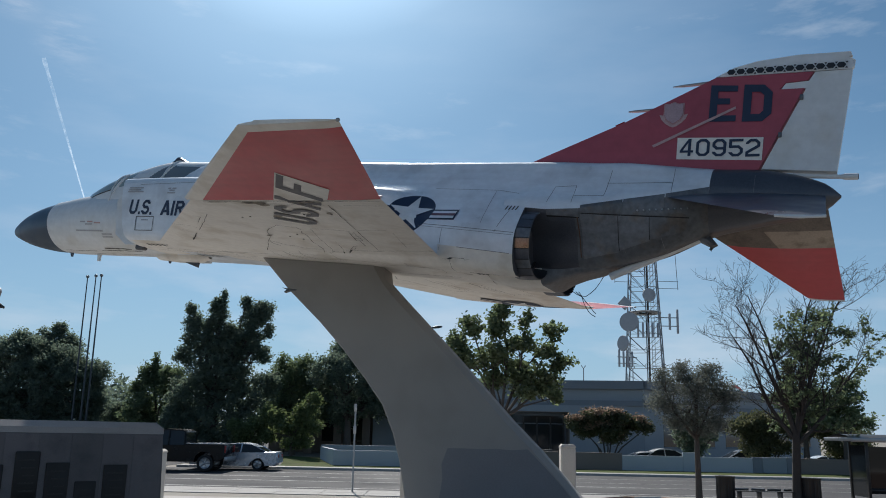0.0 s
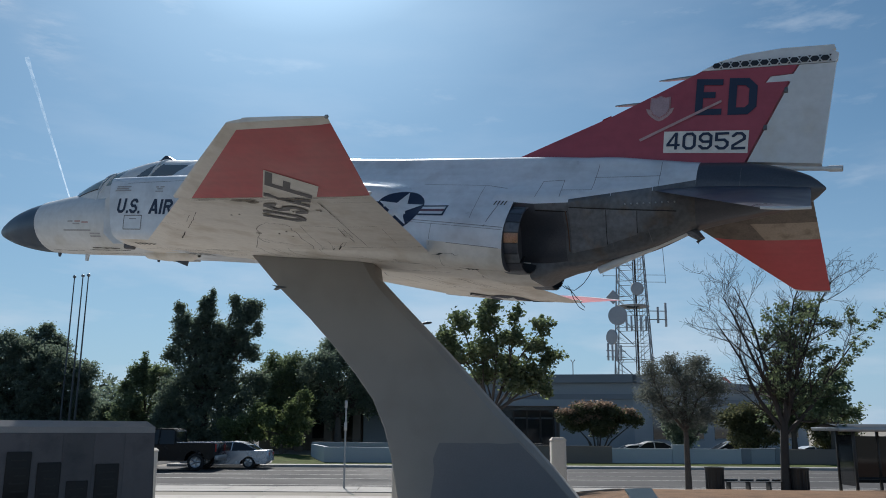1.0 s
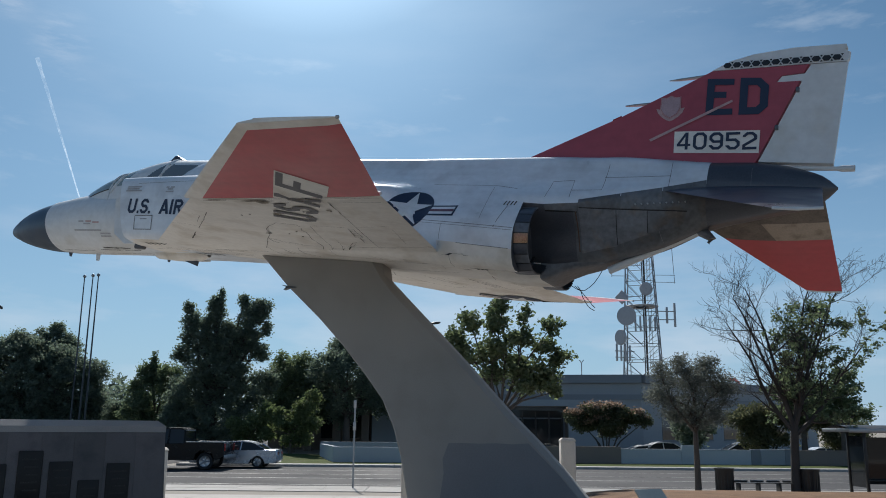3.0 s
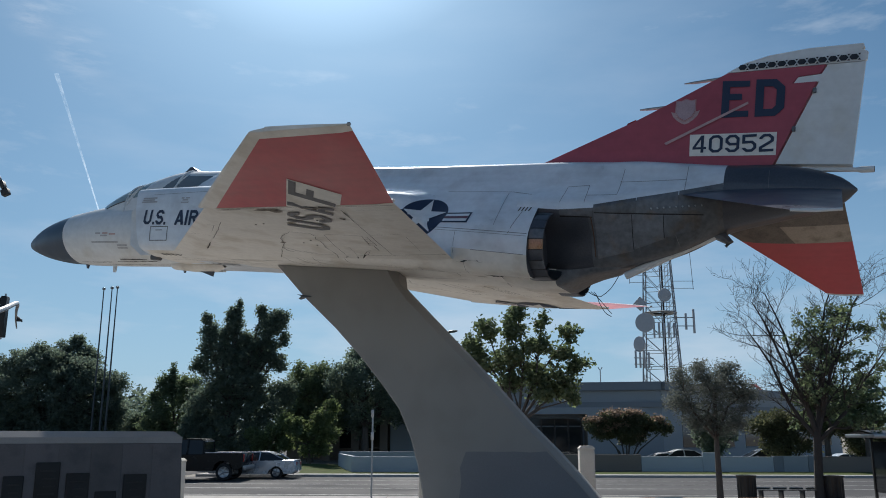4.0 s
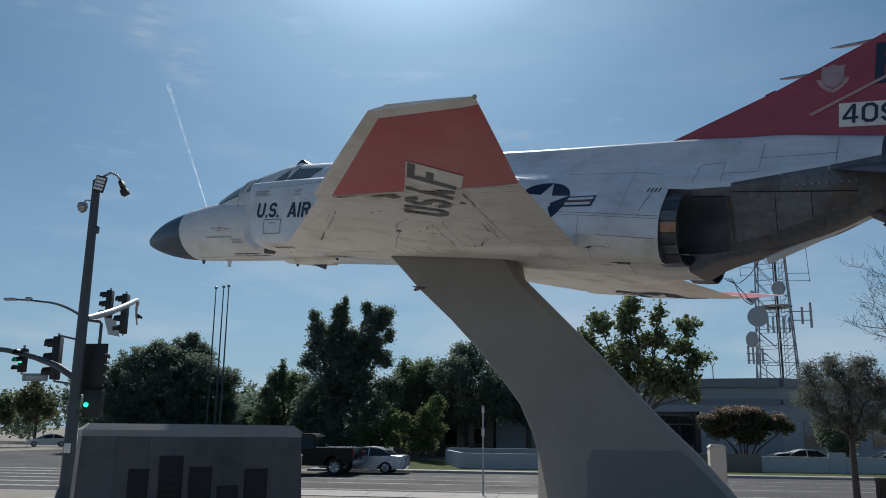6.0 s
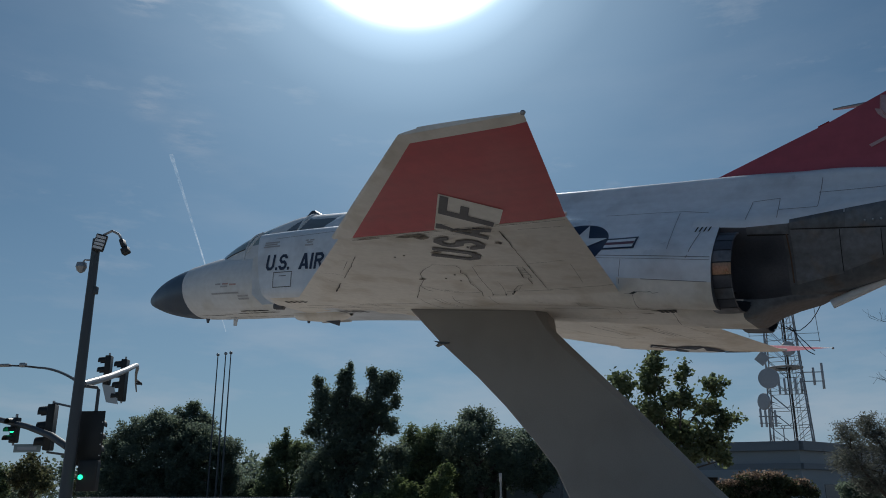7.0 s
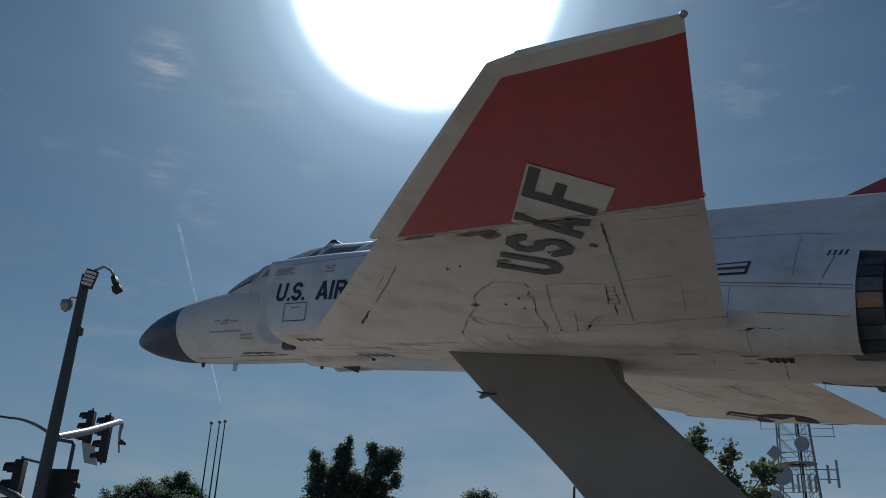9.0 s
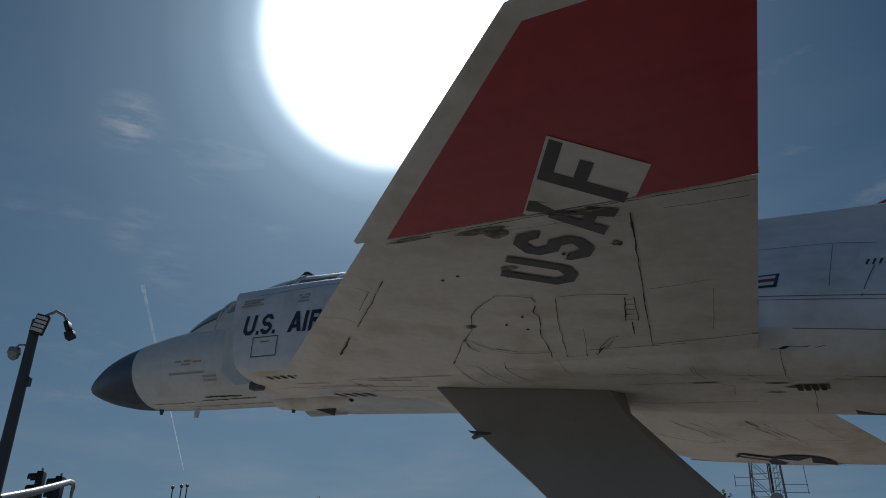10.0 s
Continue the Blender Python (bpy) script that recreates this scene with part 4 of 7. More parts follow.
        part("panel_seam", seam_path(path, wide * 0.62, 0.016 if group is GAP else 0.007), SEAM, jet)
for group in (GEAR_DOOR, INNER_PANEL, FLAP):
    for wide, path in group:
        part("panel_seam", seam_path([(x, -y + 0.0) for x, y in path if y < -1.6] * 1 or [(11.0, 2.0), (11.1, 2.0)], wide * 0.8), SEAM, jet)
for x, y in ((10.2, -3.42), (10.62, -3.30), (11.16, -3.30), (11.72, -3.58), (10.02, -3.38), (10.3, -2.45), (10.05, -2.3), (10.2, -2.15), (11.05, -3.1), (11.25, -3.55), (10.72, -3.28)):
    part("drain_hole", Shape().disc((x, y, wing_z(y) - 0.006), (0, 0, 1), 0.014, 0.006, 10), SEAM, jet)

# dirt at the wing fold and stains round the fasteners
def wing_smear(x, y, long, wide, seed):
    """An uneven blot on the under surface."""
    rnd = random.Random(seed)
    ring = [(long * (0.6 + 0.4 * rnd.random()) * math.cos(a), wide * (0.5 + 0.5 * rnd.random()) * math.sin(a)) for a in (2 * math.pi * k / 18 for k in range(18))]
    return Shape().loft([[(x + q * u, min(y + q * v, 9), wing_z(y + q * v) - 0.0062) for u, v in ring] for q in (0.02, 0.5, 1.0)])


for k, (x, y, l, w) in enumerate(((10.82, -4.08, 0.28, 0.05), (10.92, -4.02, 0.12, 0.10), (10.70, -3.44, 0.10, 0.04), (10.2, -4.13, 0.25, 0.025), (11.6, -4.12, 0.3, 0.025), (9.66, -2.32, 0.07, 0.04), (12.17, -1.62, 0.04, 0.03), (11.7, -3.6, 0.05, 0.05), (11.17, -3.3, 0.05, 0.05))):
    part("grime", wing_smear(x, y, l, w, 60 + k), GRIME, jet, "brown grime on the underside")

# word under the wing: a white plate on the red panel, dark letters running outboard
ALONG, DOWN = Vector((0.61, -0.79)), Vector((0.79, 0.61))


def under_wing(a, d, out):
    p = ALONG * a + DOWN * d
    return (p.x + 0.04, p.y, wing_z(p.y) - out)


plate = Shape()
rows = []
for i in range(37):
    a = 9.62 + 1.40 * i / 36
    end = min(6.985, (0.79 * a - 4.19) / 0.61)
    if end > 6.315:
        rows.append([under_wing(a, 6.31 + (end - 6.31) * j / 6, 0.005) for j in range(7)])
plate.loft(rows, closed=False)
part("marking_plate", welded(plate), BOUNCE_WHITE, jet, "white marking plate")
for letter, a0, a1 in (("U", 9.09, 9.485), ("S", 9.60, 9.99), ("A", 10.105, 10.515), ("F", 10.605, 11.0)):
    pts, faces = block_letter(letter, 0.66, 0.18)
    s = Shape().add([under_wing(a0 + (a1 - a0) * u, 6.905 + 0.025 * (a0 - 9.09) / 1.5 - 0.60 * v, 0.009) for u, v in pts], faces)
    part("marking_letter", s, MARK, jet, "dark grey letter %s" % letter)

# tailplanes
for side in (-1, 1):

    def tail_row(f):
        y, le, te, z, th = 0.30 + 2.2 * f, 15.15 + 1.90 * f, 17.42 + 0.17 * f, 0.80 - 0.91 * f, 0.13 - 0.09 * f
        c = te - le
        under = [(le + c * k / 8, side * y, z - th * 1.2 * (k / 8) ** 0.7 * (1 - k / 8)) for k in range(9)]
        over = [(le + c * k / 8, side * y, z + th * 1.2 * (k / 8) ** 0.7 * (1 - k / 8)) for k in range(7, 0, -1)]
        return under + over

    def split_tail(fs):
        s = [tail_row(f) for f in fs]
        lo, hi = Shape().loft([r[:9] for r in s], closed=False), Shape().loft([r[8:] + r[:1] for r in s], closed=False)
        return s, lo, hi

    s0, lo0, hi0 = split_tail([0, 0.2, 0.40])
    s1, lo1, hi1 = split_tail([0.40, 0.6, 0.8, 1.0])
    stab = part("stabilator", hi0, STAB_TOP_SHADE, jet, "stabilator drooping downward, its top coloured as blue grey shade")
    rows = [tail_row(f) for f in (0, 0.22, 0.24, 0.40)]
    part("root_skin", Shape().loft([r[:9] for r in rows[:2]], closed=False), STAB_DARK, stab, "heat-darkened metal root skin")
    part("root_skin", Shape().loft([r[:5] for r in rows[1:]], closed=False), STAB_DARK, stab)
    part("root_panel", Shape().loft([r[4:9] for r in rows[1:]], closed=False), STAB_METAL, stab, "bare bronze-coloured metal panel")
    part("tip_skin", lo1, STAB_RED, stab, "orange-red outer skin")
    part("upper_skin", hi1, STAB_TOP_SHADE, stab)
    # white on the tip edge stands for sunlight catching it
    part("tip_rib", Shape().add(s1[-1], [tuple(range(len(s1[-1])))]).tube([s1[-1][0], s1[-1][4], s1[-1][8]], 0.018, 6), WHITE, stab, "stabilator tip painted white as sunlit")


# fin, rudder and cap, with their markings
def blade(outline, root_half, tip_half, z0=1.2, z1=3.05):
    """A flat tapered blade from an outline in x, z."""
    half = lambda z: root_half + (tip_half - root_half) * (z - z0) / (z1 - z0)
    rows = [[(x, s * half(z), z) for x, z in outline] for s in (-1, 1)]
    n = len(outline)
    cx, cz = sum(p[0] for p in outline) / n, sum(p[1] for p in outline) / n
    edge = [(cx + (x - cx) * 1.012, 0, cz + (z - cz) * 1.012) for x, z in outline]
    return Shape().loft([rows[0], edge, rows[1]], caps=True)


fin = part("fin", blade([(12.9, 1.42), (14.47, 2.09), (15.16, 2.43), (15.80, 2.752), (17.16, 2.752), (17.09, 2.62), (16.80, 2.60), (16.72, 2.50), (17.05, 2.50), (16.50, 1.26), (15.4, 1.25), (13.5, 1.38)], 0.085, 0.045), FIN_RED, jet, "crimson tail fin")
part("rudder", blade([(16.54, 1.27), (17.08, 2.50), (16.74, 2.505), (16.80, 2.595), (17.11, 2.615), (17.19, 2.752), (17.67, 2.752), (17.53, 1.22)], 0.075, 0.035), WHITE, jet, "white rudder")
cap = part("fin_cap", blade([(15.80, 2.762), (16.06, 2.90), (16.39, 2.985), (16.94, 3.04), (17.64, 3.035), (17.66, 2.97), (17.62, 2.95), (17.70, 2.90), (17.69, 2.80), (17.66, 2.762)], 0.05, 0.035, 2.75), WHITE, jet, "white fin cap")
fin_y = lambda z: -(0.085 + (0.045 - 0.085) * (z - 1.2) / 1.85) - 0.009
for k in range(12):
    x, z, r = 16.02 + 0.137 * k, 2.825, 0.060
    hexa = [(x + r * 1.05 * math.cos(math.pi * (i + (0 if k else 0)) / 3), -0.062, z + r * 0.82 * math.sin(math.pi * i / 3)) for i in range(6)]
    part("check_mark", Shape().add(hexa, [(0, 1, 2, 3, 4, 5)]), BLACK, cap)
    for s in (-1, 1):
        tri = [(x + 0.0685 - 0.02, -0.062, z + s * 0.052), (x + 0.0685 + 0.02, -0.062, z + s * 0.052), (x + 0.0685, -0.062, z + s * 0.022)]
        part("check_mark", Shape().add(tri, [(0, 1, 2)]), BLACK, cap)
number_plate = Shape().add([(15.315, fin_y(1.44), 1.443), (16.54, fin_y(1.43), 1.400), (16.545, fin_y(1.75), 1.755), (15.306, fin_y(1.775), 1.790)], [(0, 1, 2, 3)])
number_panel = part("serial_panel", number_plate, BOUNCE_WHITE, fin, "white serial panel")
for k, digit in enumerate("40952"):
    pts, faces = block_letter(digit, 0.70, 0.15)
    x0 = 15.358 + 0.2375 * k
    s = Shape().add([(x0 + 0.20 * u, fin_y(1.6) - 0.008, 1.490 - 0.008 * k + 0.272 * v) for u, v in pts], faces)
    part("digit", s, INSIGNIA, number_panel)
for letter, x0, w, z0 in (("E", 15.742, 0.392, 2.032), ("D", 16.223, 0.405, 2.012)):
    pts, faces = block_letter(letter, 0.70, 0.20)
    part("tail_letter", Shape().add([(x0 + w * u + 0.004 * v, fin_y(2.0 + 0.3 * v), z0 + (0.594 - 0.02 * u) * v - 0.01 * u) for u, v in pts], faces), INSIGNIA, fin, "dark blue letter %s" % letter)
badge = [(15.075, 2.350), (15.145, 2.340), (15.213, 2.372), (15.28, 2.340), (15.352, 2.350), (15.357, 2.17), (15.31, 2.085), (15.213, 2.025), (15.12, 2.085), (15.07, 2.17)]
ribbon = [(14.995, 2.18), (15.03, 2.10), (15.09, 2.035), (15.16, 1.985), (15.213, 1.965), (15.27, 1.985), (15.34, 2.035), (15.40, 2.10), (15.43, 2.18), (15.37, 2.165), (15.325, 2.075), (15.213, 2.008), (15.105, 2.075), (15.06, 2.165)]
part("badge_ribbon", Shape().loft([[(x, fin_y(2.1), z) for x, z in side] for side in (ribbon[:8] + [ribbon[8]], [ribbon[0], ribbon[13], ribbon[12], ribbon[12], ribbon[11], ribbon[11], ribbon[10], ribbon[9], ribbon[8]])], closed=False), SCAR, fin, "faded pale ribbon under the badge")
edge = [(15.213 + (x - 15.213) * 1.10, 2.19 + (z - 2.19) * 1.08) for x, z in badge]
part("shield_badge", Shape().add([(x, fin_y(2.2) - 0.002, z) for x, z in edge], [tuple(range(10))]), SCAR, fin, "faded pale-edged shield badge")
part("badge_outline", Shape().add([(15.213 + (x - 15.213) * 1.03, fin_y(2.2) - 0.006, 2.19 + (z - 2.19) * 1.03) for x, z in badge], [tuple(range(10))]), FIN_RED, fin)
part("badge_field", Shape().add([(x, fin_y(2.2) - 0.010, z) for x, z in badge], [tuple(range(10))]), BADGE_FIELD, fin, "pinkish grey badge field")
part("fin_stripe", Shape().add([(14.954, fin_y(1.65) - 0.006, 1.640), (16.133, fin_y(2.24) - 0.014, 2.220), (16.125, fin_y(2.24) - 0.014, 2.258), (14.924, fin_y(1.65) - 0.006, 1.676)], [(0, 1, 2, 3)]), SCAR, fin, "faded pink scar across the fin")
part("pitot_probe", Shape().tube([(15.15, 0, 2.668), (15.3, 0, 2.672), (15.75, 0, 2.70)], [0.008, 0.022, 0.03], 8), STEEL, jet, "long pitot probe on the fin")
part("pitot_probe", Shape().tube([(14.48, 0, 2.288), (14.6, 0, 2.290), (14.95, 0, 2.30)], [0.012, 0.022, 0.03], 8), STEEL, jet)
part("fin_light", Shape().tube([(14.30, 0, 2.04), (14.44, 0, 2.10)], 0.03, 8), TAIL_LAMP, jet)
part("fuel_dump_pipe", Shape().tube([(16.65, 0, 1.20), (17.2, 0, 1.18), (17.58, 0, 1.165), (17.64, 0, 1.165), (17.80, 0, 1.165)], [0.03, 0.035, 0.03, 0.045, 0.045], 10), WHITE, jet, "white fuel dump pipe")
# black plug for the shade in the pipe's mouth
part("fuel_dump_pipe", Shape().tube([(17.78, 0, 1.165), (17.806, 0, 1.165)], 0.038, 10), SOOT_SHADE, jet)
for z, x in ((1.75, 16.74), (2.32, 17.0)):
    part("rudder_hinge", Shape().box(x, x + 0.05, -0.10, -0.05, z, z + 0.07, 0.008), BURNT, jet)

# tail hook and the loose wires under it
part("tail_hook", Shape().tube([(14.45, 0.0, -0.40), (15.1, 0, -0.09), (15.75, 0, 0.22)], [0.06, 0.055, 0.05], 10), WHITE, jet, "white arresting hook arm")
part("hook_point", Shape().tube([(15.70, 0, 0.26), (15.86, 0, 0.20), (15.95, 0, 0.12), (15.90, 0, 0.06)], [0.06, 0.075, 0.06, 0.03], 8), BURNT, jet, "dark steel hook end")
for w in range(3):
    rnd = random.Random(5 + w)
    p = Vector((13.75 + 0.05 * w, 0.35, -0.60))
    pts = [p.copy()]
    for k in range(7):
        p = p + Vector((0.048 + rnd.uniform(-0.02, 0.04), rnd.uniform(-0.03, 0.03), -0.048 + (0.03 * k if w == 1 else 0.0) + rnd.uniform(-0.03, 0.02)))
        pts.append(p.copy())
    part("loose_wire", Shape().tube(pts, 0.006, 5), SOOT_SHADE, jet)

# star insignia on the side
SC, SR = (11.47, 0.245), 0.365
disc = [[on_side(SC[0] + SR * r * math.cos(2 * math.pi * k / 40), SC[1] + SR * r * math.sin(2 * math.pi * k / 40), 0.007) for k in range(40)] for r in (0.02, 0.2, 0.4, 0.6, 0.8, 1.0)]
insignia = part("star_insignia", Shape().loft(disc), INSIGNIA, jet, "blue and white star insignia")
star = Shape()
for k in range(5):
    a = math.pi / 2 + 2 * math.pi * k / 5
    tip, l, r = [(SC[0] + SR * q * math.cos(a + d), SC[1] + SR * q * math.sin(a + d)) for q, d in ((0.97, 0), (0.37, 0.628), (0.37, -0.628))]
    for i in range(4):
        e = lambda p, q, t: (p[0] + (q[0] - p[0]) * t, p[1] + (q[1] - p[1]) * t)
        c = SC
        star.add([on_side(*e(c, l, i / 4), 0.022), on_side(*e(c, l, (i + 1) / 4), 0.022), on_side(*e(c, tip, (i + 1) / 4), 0.022), on_side(*e(c, tip, i / 4), 0.022)], [(0, 1, 2, 3)])
        star.add([on_side(*e(c, r, i / 4), 0.022), on_side(*e(c, r, (i + 1) / 4), 0.022), on_side(*e(c, tip, (i + 1) / 4), 0.022), on_side(*e(c, tip, i / 4), 0.022)], [(0, 1, 2, 3)])
part("star", star, WHITE, insignia)
for s in (-1, 1):
    x0, x1 = (11.80, 12.27) if s > 0 else (10.67, 11.14)
    for z0, z1, m, o in ((0.135, 0.345, INSIGNIA, 0.008), (0.165, 0.315, WHITE, 0.012), (0.215, 0.265, INSIGNIA_RED, 0.015)):
        inset = 0 if m is INSIGNIA else 0.03
        part("insignia_bar", side_patch([(x0 + inset, z0), (x1 - inset, z0), (x1 - inset, z1), (x0 + inset, z1)], 10, 3, o), m, insignia)

# star under the starboard wing
RW = lambda x, y, out: (x, y, wing_z(y) + far_lift(x, y) - out)
wc, wr = Vector((11.35, 4.05)), 0.45
ub, vb = Vector((0.894, 0.447)), Vector((0.447, -0.894))
under_star = part("star_insignia", Shape().loft([[RW(wc.x + wr * q * math.cos(2 * math.pi * k / 36), wc.y + wr * q * math.sin(2 * math.pi * k / 36), 0.012) for k in range(36)] for q in (0.02, 0.25, 0.5, 0.75, 1.0)]), INSIGNIA, jet, "blue and white star under the far wing")
spike = Shape()
for k in range(5):
    a = math.pi / 2 + 2 * math.pi * k / 5
    q = [wc + ub * (wr * f * math.cos(a + d)) + vb * (wr * f * math.sin(a + d)) for f, d in ((0.97, 0), (0.37, 0.628), (0.0, 0), (0.37, -0.628))]
    for i in range(4):
        tip, l, c, rr = q
        spike.add([RW(*p, 0.020) for p in (c.lerp(l, i / 4), c.lerp(l, (i + 1) / 4), c.lerp(tip, (i + 1) / 4), c.lerp(tip, i / 4))], [(0, 1, 2, 3)])
        spike.add([RW(*p, 0.020) for p in (c.lerp(rr, i / 4), c.lerp(rr, (i + 1) / 4), c.lerp(tip, (i + 1) / 4), c.lerp(tip, i / 4))], [(0, 1, 2, 3)])
part("star", spike, WHITE, under_star)
for s in (-1, 1):
    for w, e, m, o in ((0.14, 0.0, INSIGNIA, 0.012), (0.11, 0.03, WHITE, 0.017), (0.035, 0.03, INSIGNIA_RED, 0.022)):
        lo, hi = wr * 0.92 + e, wr * 2.0 - e
        strip = [[RW(*(wc + ub * (s * (lo + (hi - lo) * k / 6)) + vb * (v * w)), o) for v in (-1, 1)] for k in range(7)]
        part("insignia_bar", Shape().loft(strip, closed=False), m, under_star)

# words on the intake side
for letter, x0, w in (("U", 5.405, 0.215), (".", 5.66, 0.05), ("S", 5.735, 0.205), (".", 5.965, 0.05), ("A", 6.245, 0.245), ("I", 6.515, 0.058), ("R", 6.615, 0.215)):
    pts, faces = block_letter(letter, 0.74, 0.19)
    tall = 0.055 if letter == "." else 0.288
    part("marking_letter", Shape().add([on_side(x0 + w * u, 0.098 - 0.022 * (x0 - 5.4) + tall * v, 0.009) for u, v in pts], faces), INSIGNIA, jet, "dark blue letter %s" % letter if letter != "." else "dark blue full stop")
for x0, x1, z0, z1 in ((5.63, 6.10, 0.045, 0.058), (5.63, 6.10, -0.215, -0.202), (5.63, 5.643, -0.215, 0.058), (6.087, 6.10, -0.215, 0.058), (5.78, 5.96, -0.02, -0.008)):
    part("marking_box", side_patch([(x0, z0), (x1, z0), (x1, z1), (x0, z1)], 6, 2, 0.009), MARK, jet)
for x0, x1, z in ((5.25, 5.63, 0.615), (5.25, 5.58, 0.575), (5.23, 5.66, 0.535), (6.29, 6.36, 0.595), (6.40, 6.50, 0.595), (6.33, 6.47, 0.555), (6.30, 6.50, 0.505)):
    part("small_stencil", side_patch([(x0, z), (x1, z), (x1, z + 0.028), (x0, z + 0.028)], 6, 2, 0.009), FAINT, jet)
for x0, x1, z, m in ((3.04, 3.20, 0.125, MARK), (3.26, 3.44, 0.125, INSIGNIA_RED), (3.48, 3.68, 0.105, INSIGNIA_RED), (3.20, 3.42, 0.075, MARK), (2.90, 3.74, -0.055, MARK), (3.69, 4.00, -0.115, MARK), (3.69, 4.00, -0.165, MARK)):
    part("small_stencil", side_patch([(x0, z), (x1, z), (x1, z + 0.03), (x0, z + 0.03)], 6, 2, 0.007), FAINT if m is MARK else FAINT_RED, jet)

SIDE_SEAMS = [(10.9, 0.10, 13.28, -0.04, 0.012), (10.9, 0.06, 13.28, -0.08, 0.008), (12.98, -0.04, 13.08, 0.36, 0.014), (12.4, -0.3, 13.25, -0.36, 0.010), (12.7, 0.75, 12.72, 0.1, 0.008),
              (6.6, -0.32, 10.5, -0.36, 0.012), (5.5, 0.70, 7.2, 0.74, 0.008), 
              (11.6, 0.80, 12.75, 0.77, 0.008), (12.75, 0.77, 13.28, 0.68, 0.010), (12.1, -0.35, 12.12, -0.02, 0.008)]
for q in SIDE_SEAMS:
    part("panel_seam", side_line(*q[:4], q[4] * 0.7), SEAM_SOFT, jet)
for k in range(4):
    part("louvre", side_patch([(13.00 + 0.055 * k, 0.37), (13.02 + 0.055 * k, 0.37), (13.04 + 0.055 * k, 0.45), (13.02 + 0.055 * k, 0.45)], 2, 2, 0.006), SEAM, jet)
boom_tree = BVHTree.FromPolygons([Vector(p) for r in boom for p in r], [(i * len(boom[0]) + j, i * len(boom[0]) + (j + 1) % len(boom[0]), (i + 1) * len(boom[0]) + (j + 1) % len(boom[0]), (i + 1) * len(boom[0]) + j) for i in range(len(boom) - 1) for j in range(len(boom[0]))])


def boom_line(x0, z0, x1, z1, wide=0.008):
    k = 10
    rows = []
    d = Vector((x1 - x0, z1 - z0))
    n = Vector((-d.y, d.x)).normalized() * wide / 2
    for i in range(k + 1):
        r = []
        for s in (-1, 1):
            x, z = x0 + d.x * i / k + s * n.x, z0 + d.y * i / k + s * n.y
            hit = boom_tree.ray_cast(Vector((x, -6, z)), Vector((0, 1, 0)))[0]
            r.append((x, (hit.y if hit else -0.3) - 0.006, z))
        rows.append(r)
    return Shape().loft(rows, closed=False)


for q in ((13.62, 0.86, 13.60, 0.54), (13.62, 0.86, 13.95, 0.89), (13.95, 0.89, 13.97, 0.55), (13.97, 0.69, 14.42, 0.70), (14.42, 1.2, 14.42, 0.70), (14.40, 0.95, 15.38, 0.98), (15.36, 1.24, 15.38, 0.78), (15.22, 0.3, 15.3, 0.0), (14.7, 0.4, 14.75, -0.1), (16.5, 1.1, 16.5, 0.7)):
    part("panel_seam", boom_line(*q, 0.007), SEAM_SOFT, jet)

def boom_patch(x0, x1, zlo, zhi, out=0.008, nx=6, nz=8):
    rows = []
    for j in range(nz + 1):
        row = []
        for i in range(nx + 1):
            f = i / nx
            x = x0 + (x1 - x0) * f
            z = (zlo[0] + (zlo[1] - zlo[0]) * f) * (1 - j / nz) + (zhi[0] + (zhi[1] - zhi[0]) * f) * j / nz
            hit = boom_tree.ray_cast(Vector((x, -6, z)), Vector((0, 1, 0)))[0]
            row.append((x, (hit.y if hit else -0.3) - out, z))
        rows.append(row)
    return Shape().loft(rows, closed=False)


for x0, x1, zlo, zhi in ((13.62, 14.10, (0.34, 0.34), (0.42, 0.46)), (14.12, 14.72, (0.40, 0.42), (0.515, 0.64)), (14.73, 15.30, (0.42, 0.44), (0.645, 0.765)), (15.31, 15.90, (0.45, 0.56), (0.77, 0.895)),
                         (14.12, 14.66, (-0.22, -0.10), (0.385, 0.395)), (14.67, 15.10, (-0.08, 0.08), (0.395, 0.405)), (15.11, 15.52, (0.10, 0.22), (0.405, 0.42))):
    part("heat_panel", boom_patch(x0, x1, zlo, zhi), BURNT, jet, "heat-stained metal skin panel")
for q in ((14.13, 0.39, 15.65, 0.43), (14.66, 0.39, 14.665, -0.08), (15.10, 0.40, 15.105, 0.10), (13.62, 0.33, 14.1, 0.335)):
    part("panel_seam", boom_line(*q, 0.016), SOOT_SHADE, jet)
part("heat_streak", boom_line(14.075, 0.36, 14.085, -0.2, 0.018), RUSTY, jet, "rust-brown streak on the exhaust shield")

# belly seams, vents and small aerials
for x0, y0, x1, y1, w in ((5.6, -0.75, 8.0, -0.60, 0.010), (6.2, -0.4, 7.9, -0.4, 0.008), (6.3, -1.0, 8.6, -1.02, 0.010), (7.0, -1.0, 7.05, -0.4, 0.008), (10.45, -0.85, 13.2, -0.72, 0.008), (11.9, -0.86, 11.95, -0.3, 0.007), (12.75, -0.84, 12.8, -0.3, 0.007),
                          (7.3, -0.95, 7.95, -0.9, 0.014), (6.6, -0.75, 7.2, -0.72, 0.016), (3.4, -0.25, 4.6, -0.25, 0.014), (3.0, -0.1, 4.9, -0.1, 0.009), (2.2, -0.2, 3.2, -0.22, 0.008), (3.55, -0.32, 4.35, -0.31, 0.022), (6.0, -0.9, 6.6, -0.88, 0.012), (6.0, -0.62, 6.6, -0.60, 0.012)):
    part("panel_seam", seam_path([(x0, y0), (x1, y1)], w), SEAM, jet)
for k in range(4):
    x = 12.13 + 0.075 * k
    # flat black patch for the shade inside the vent
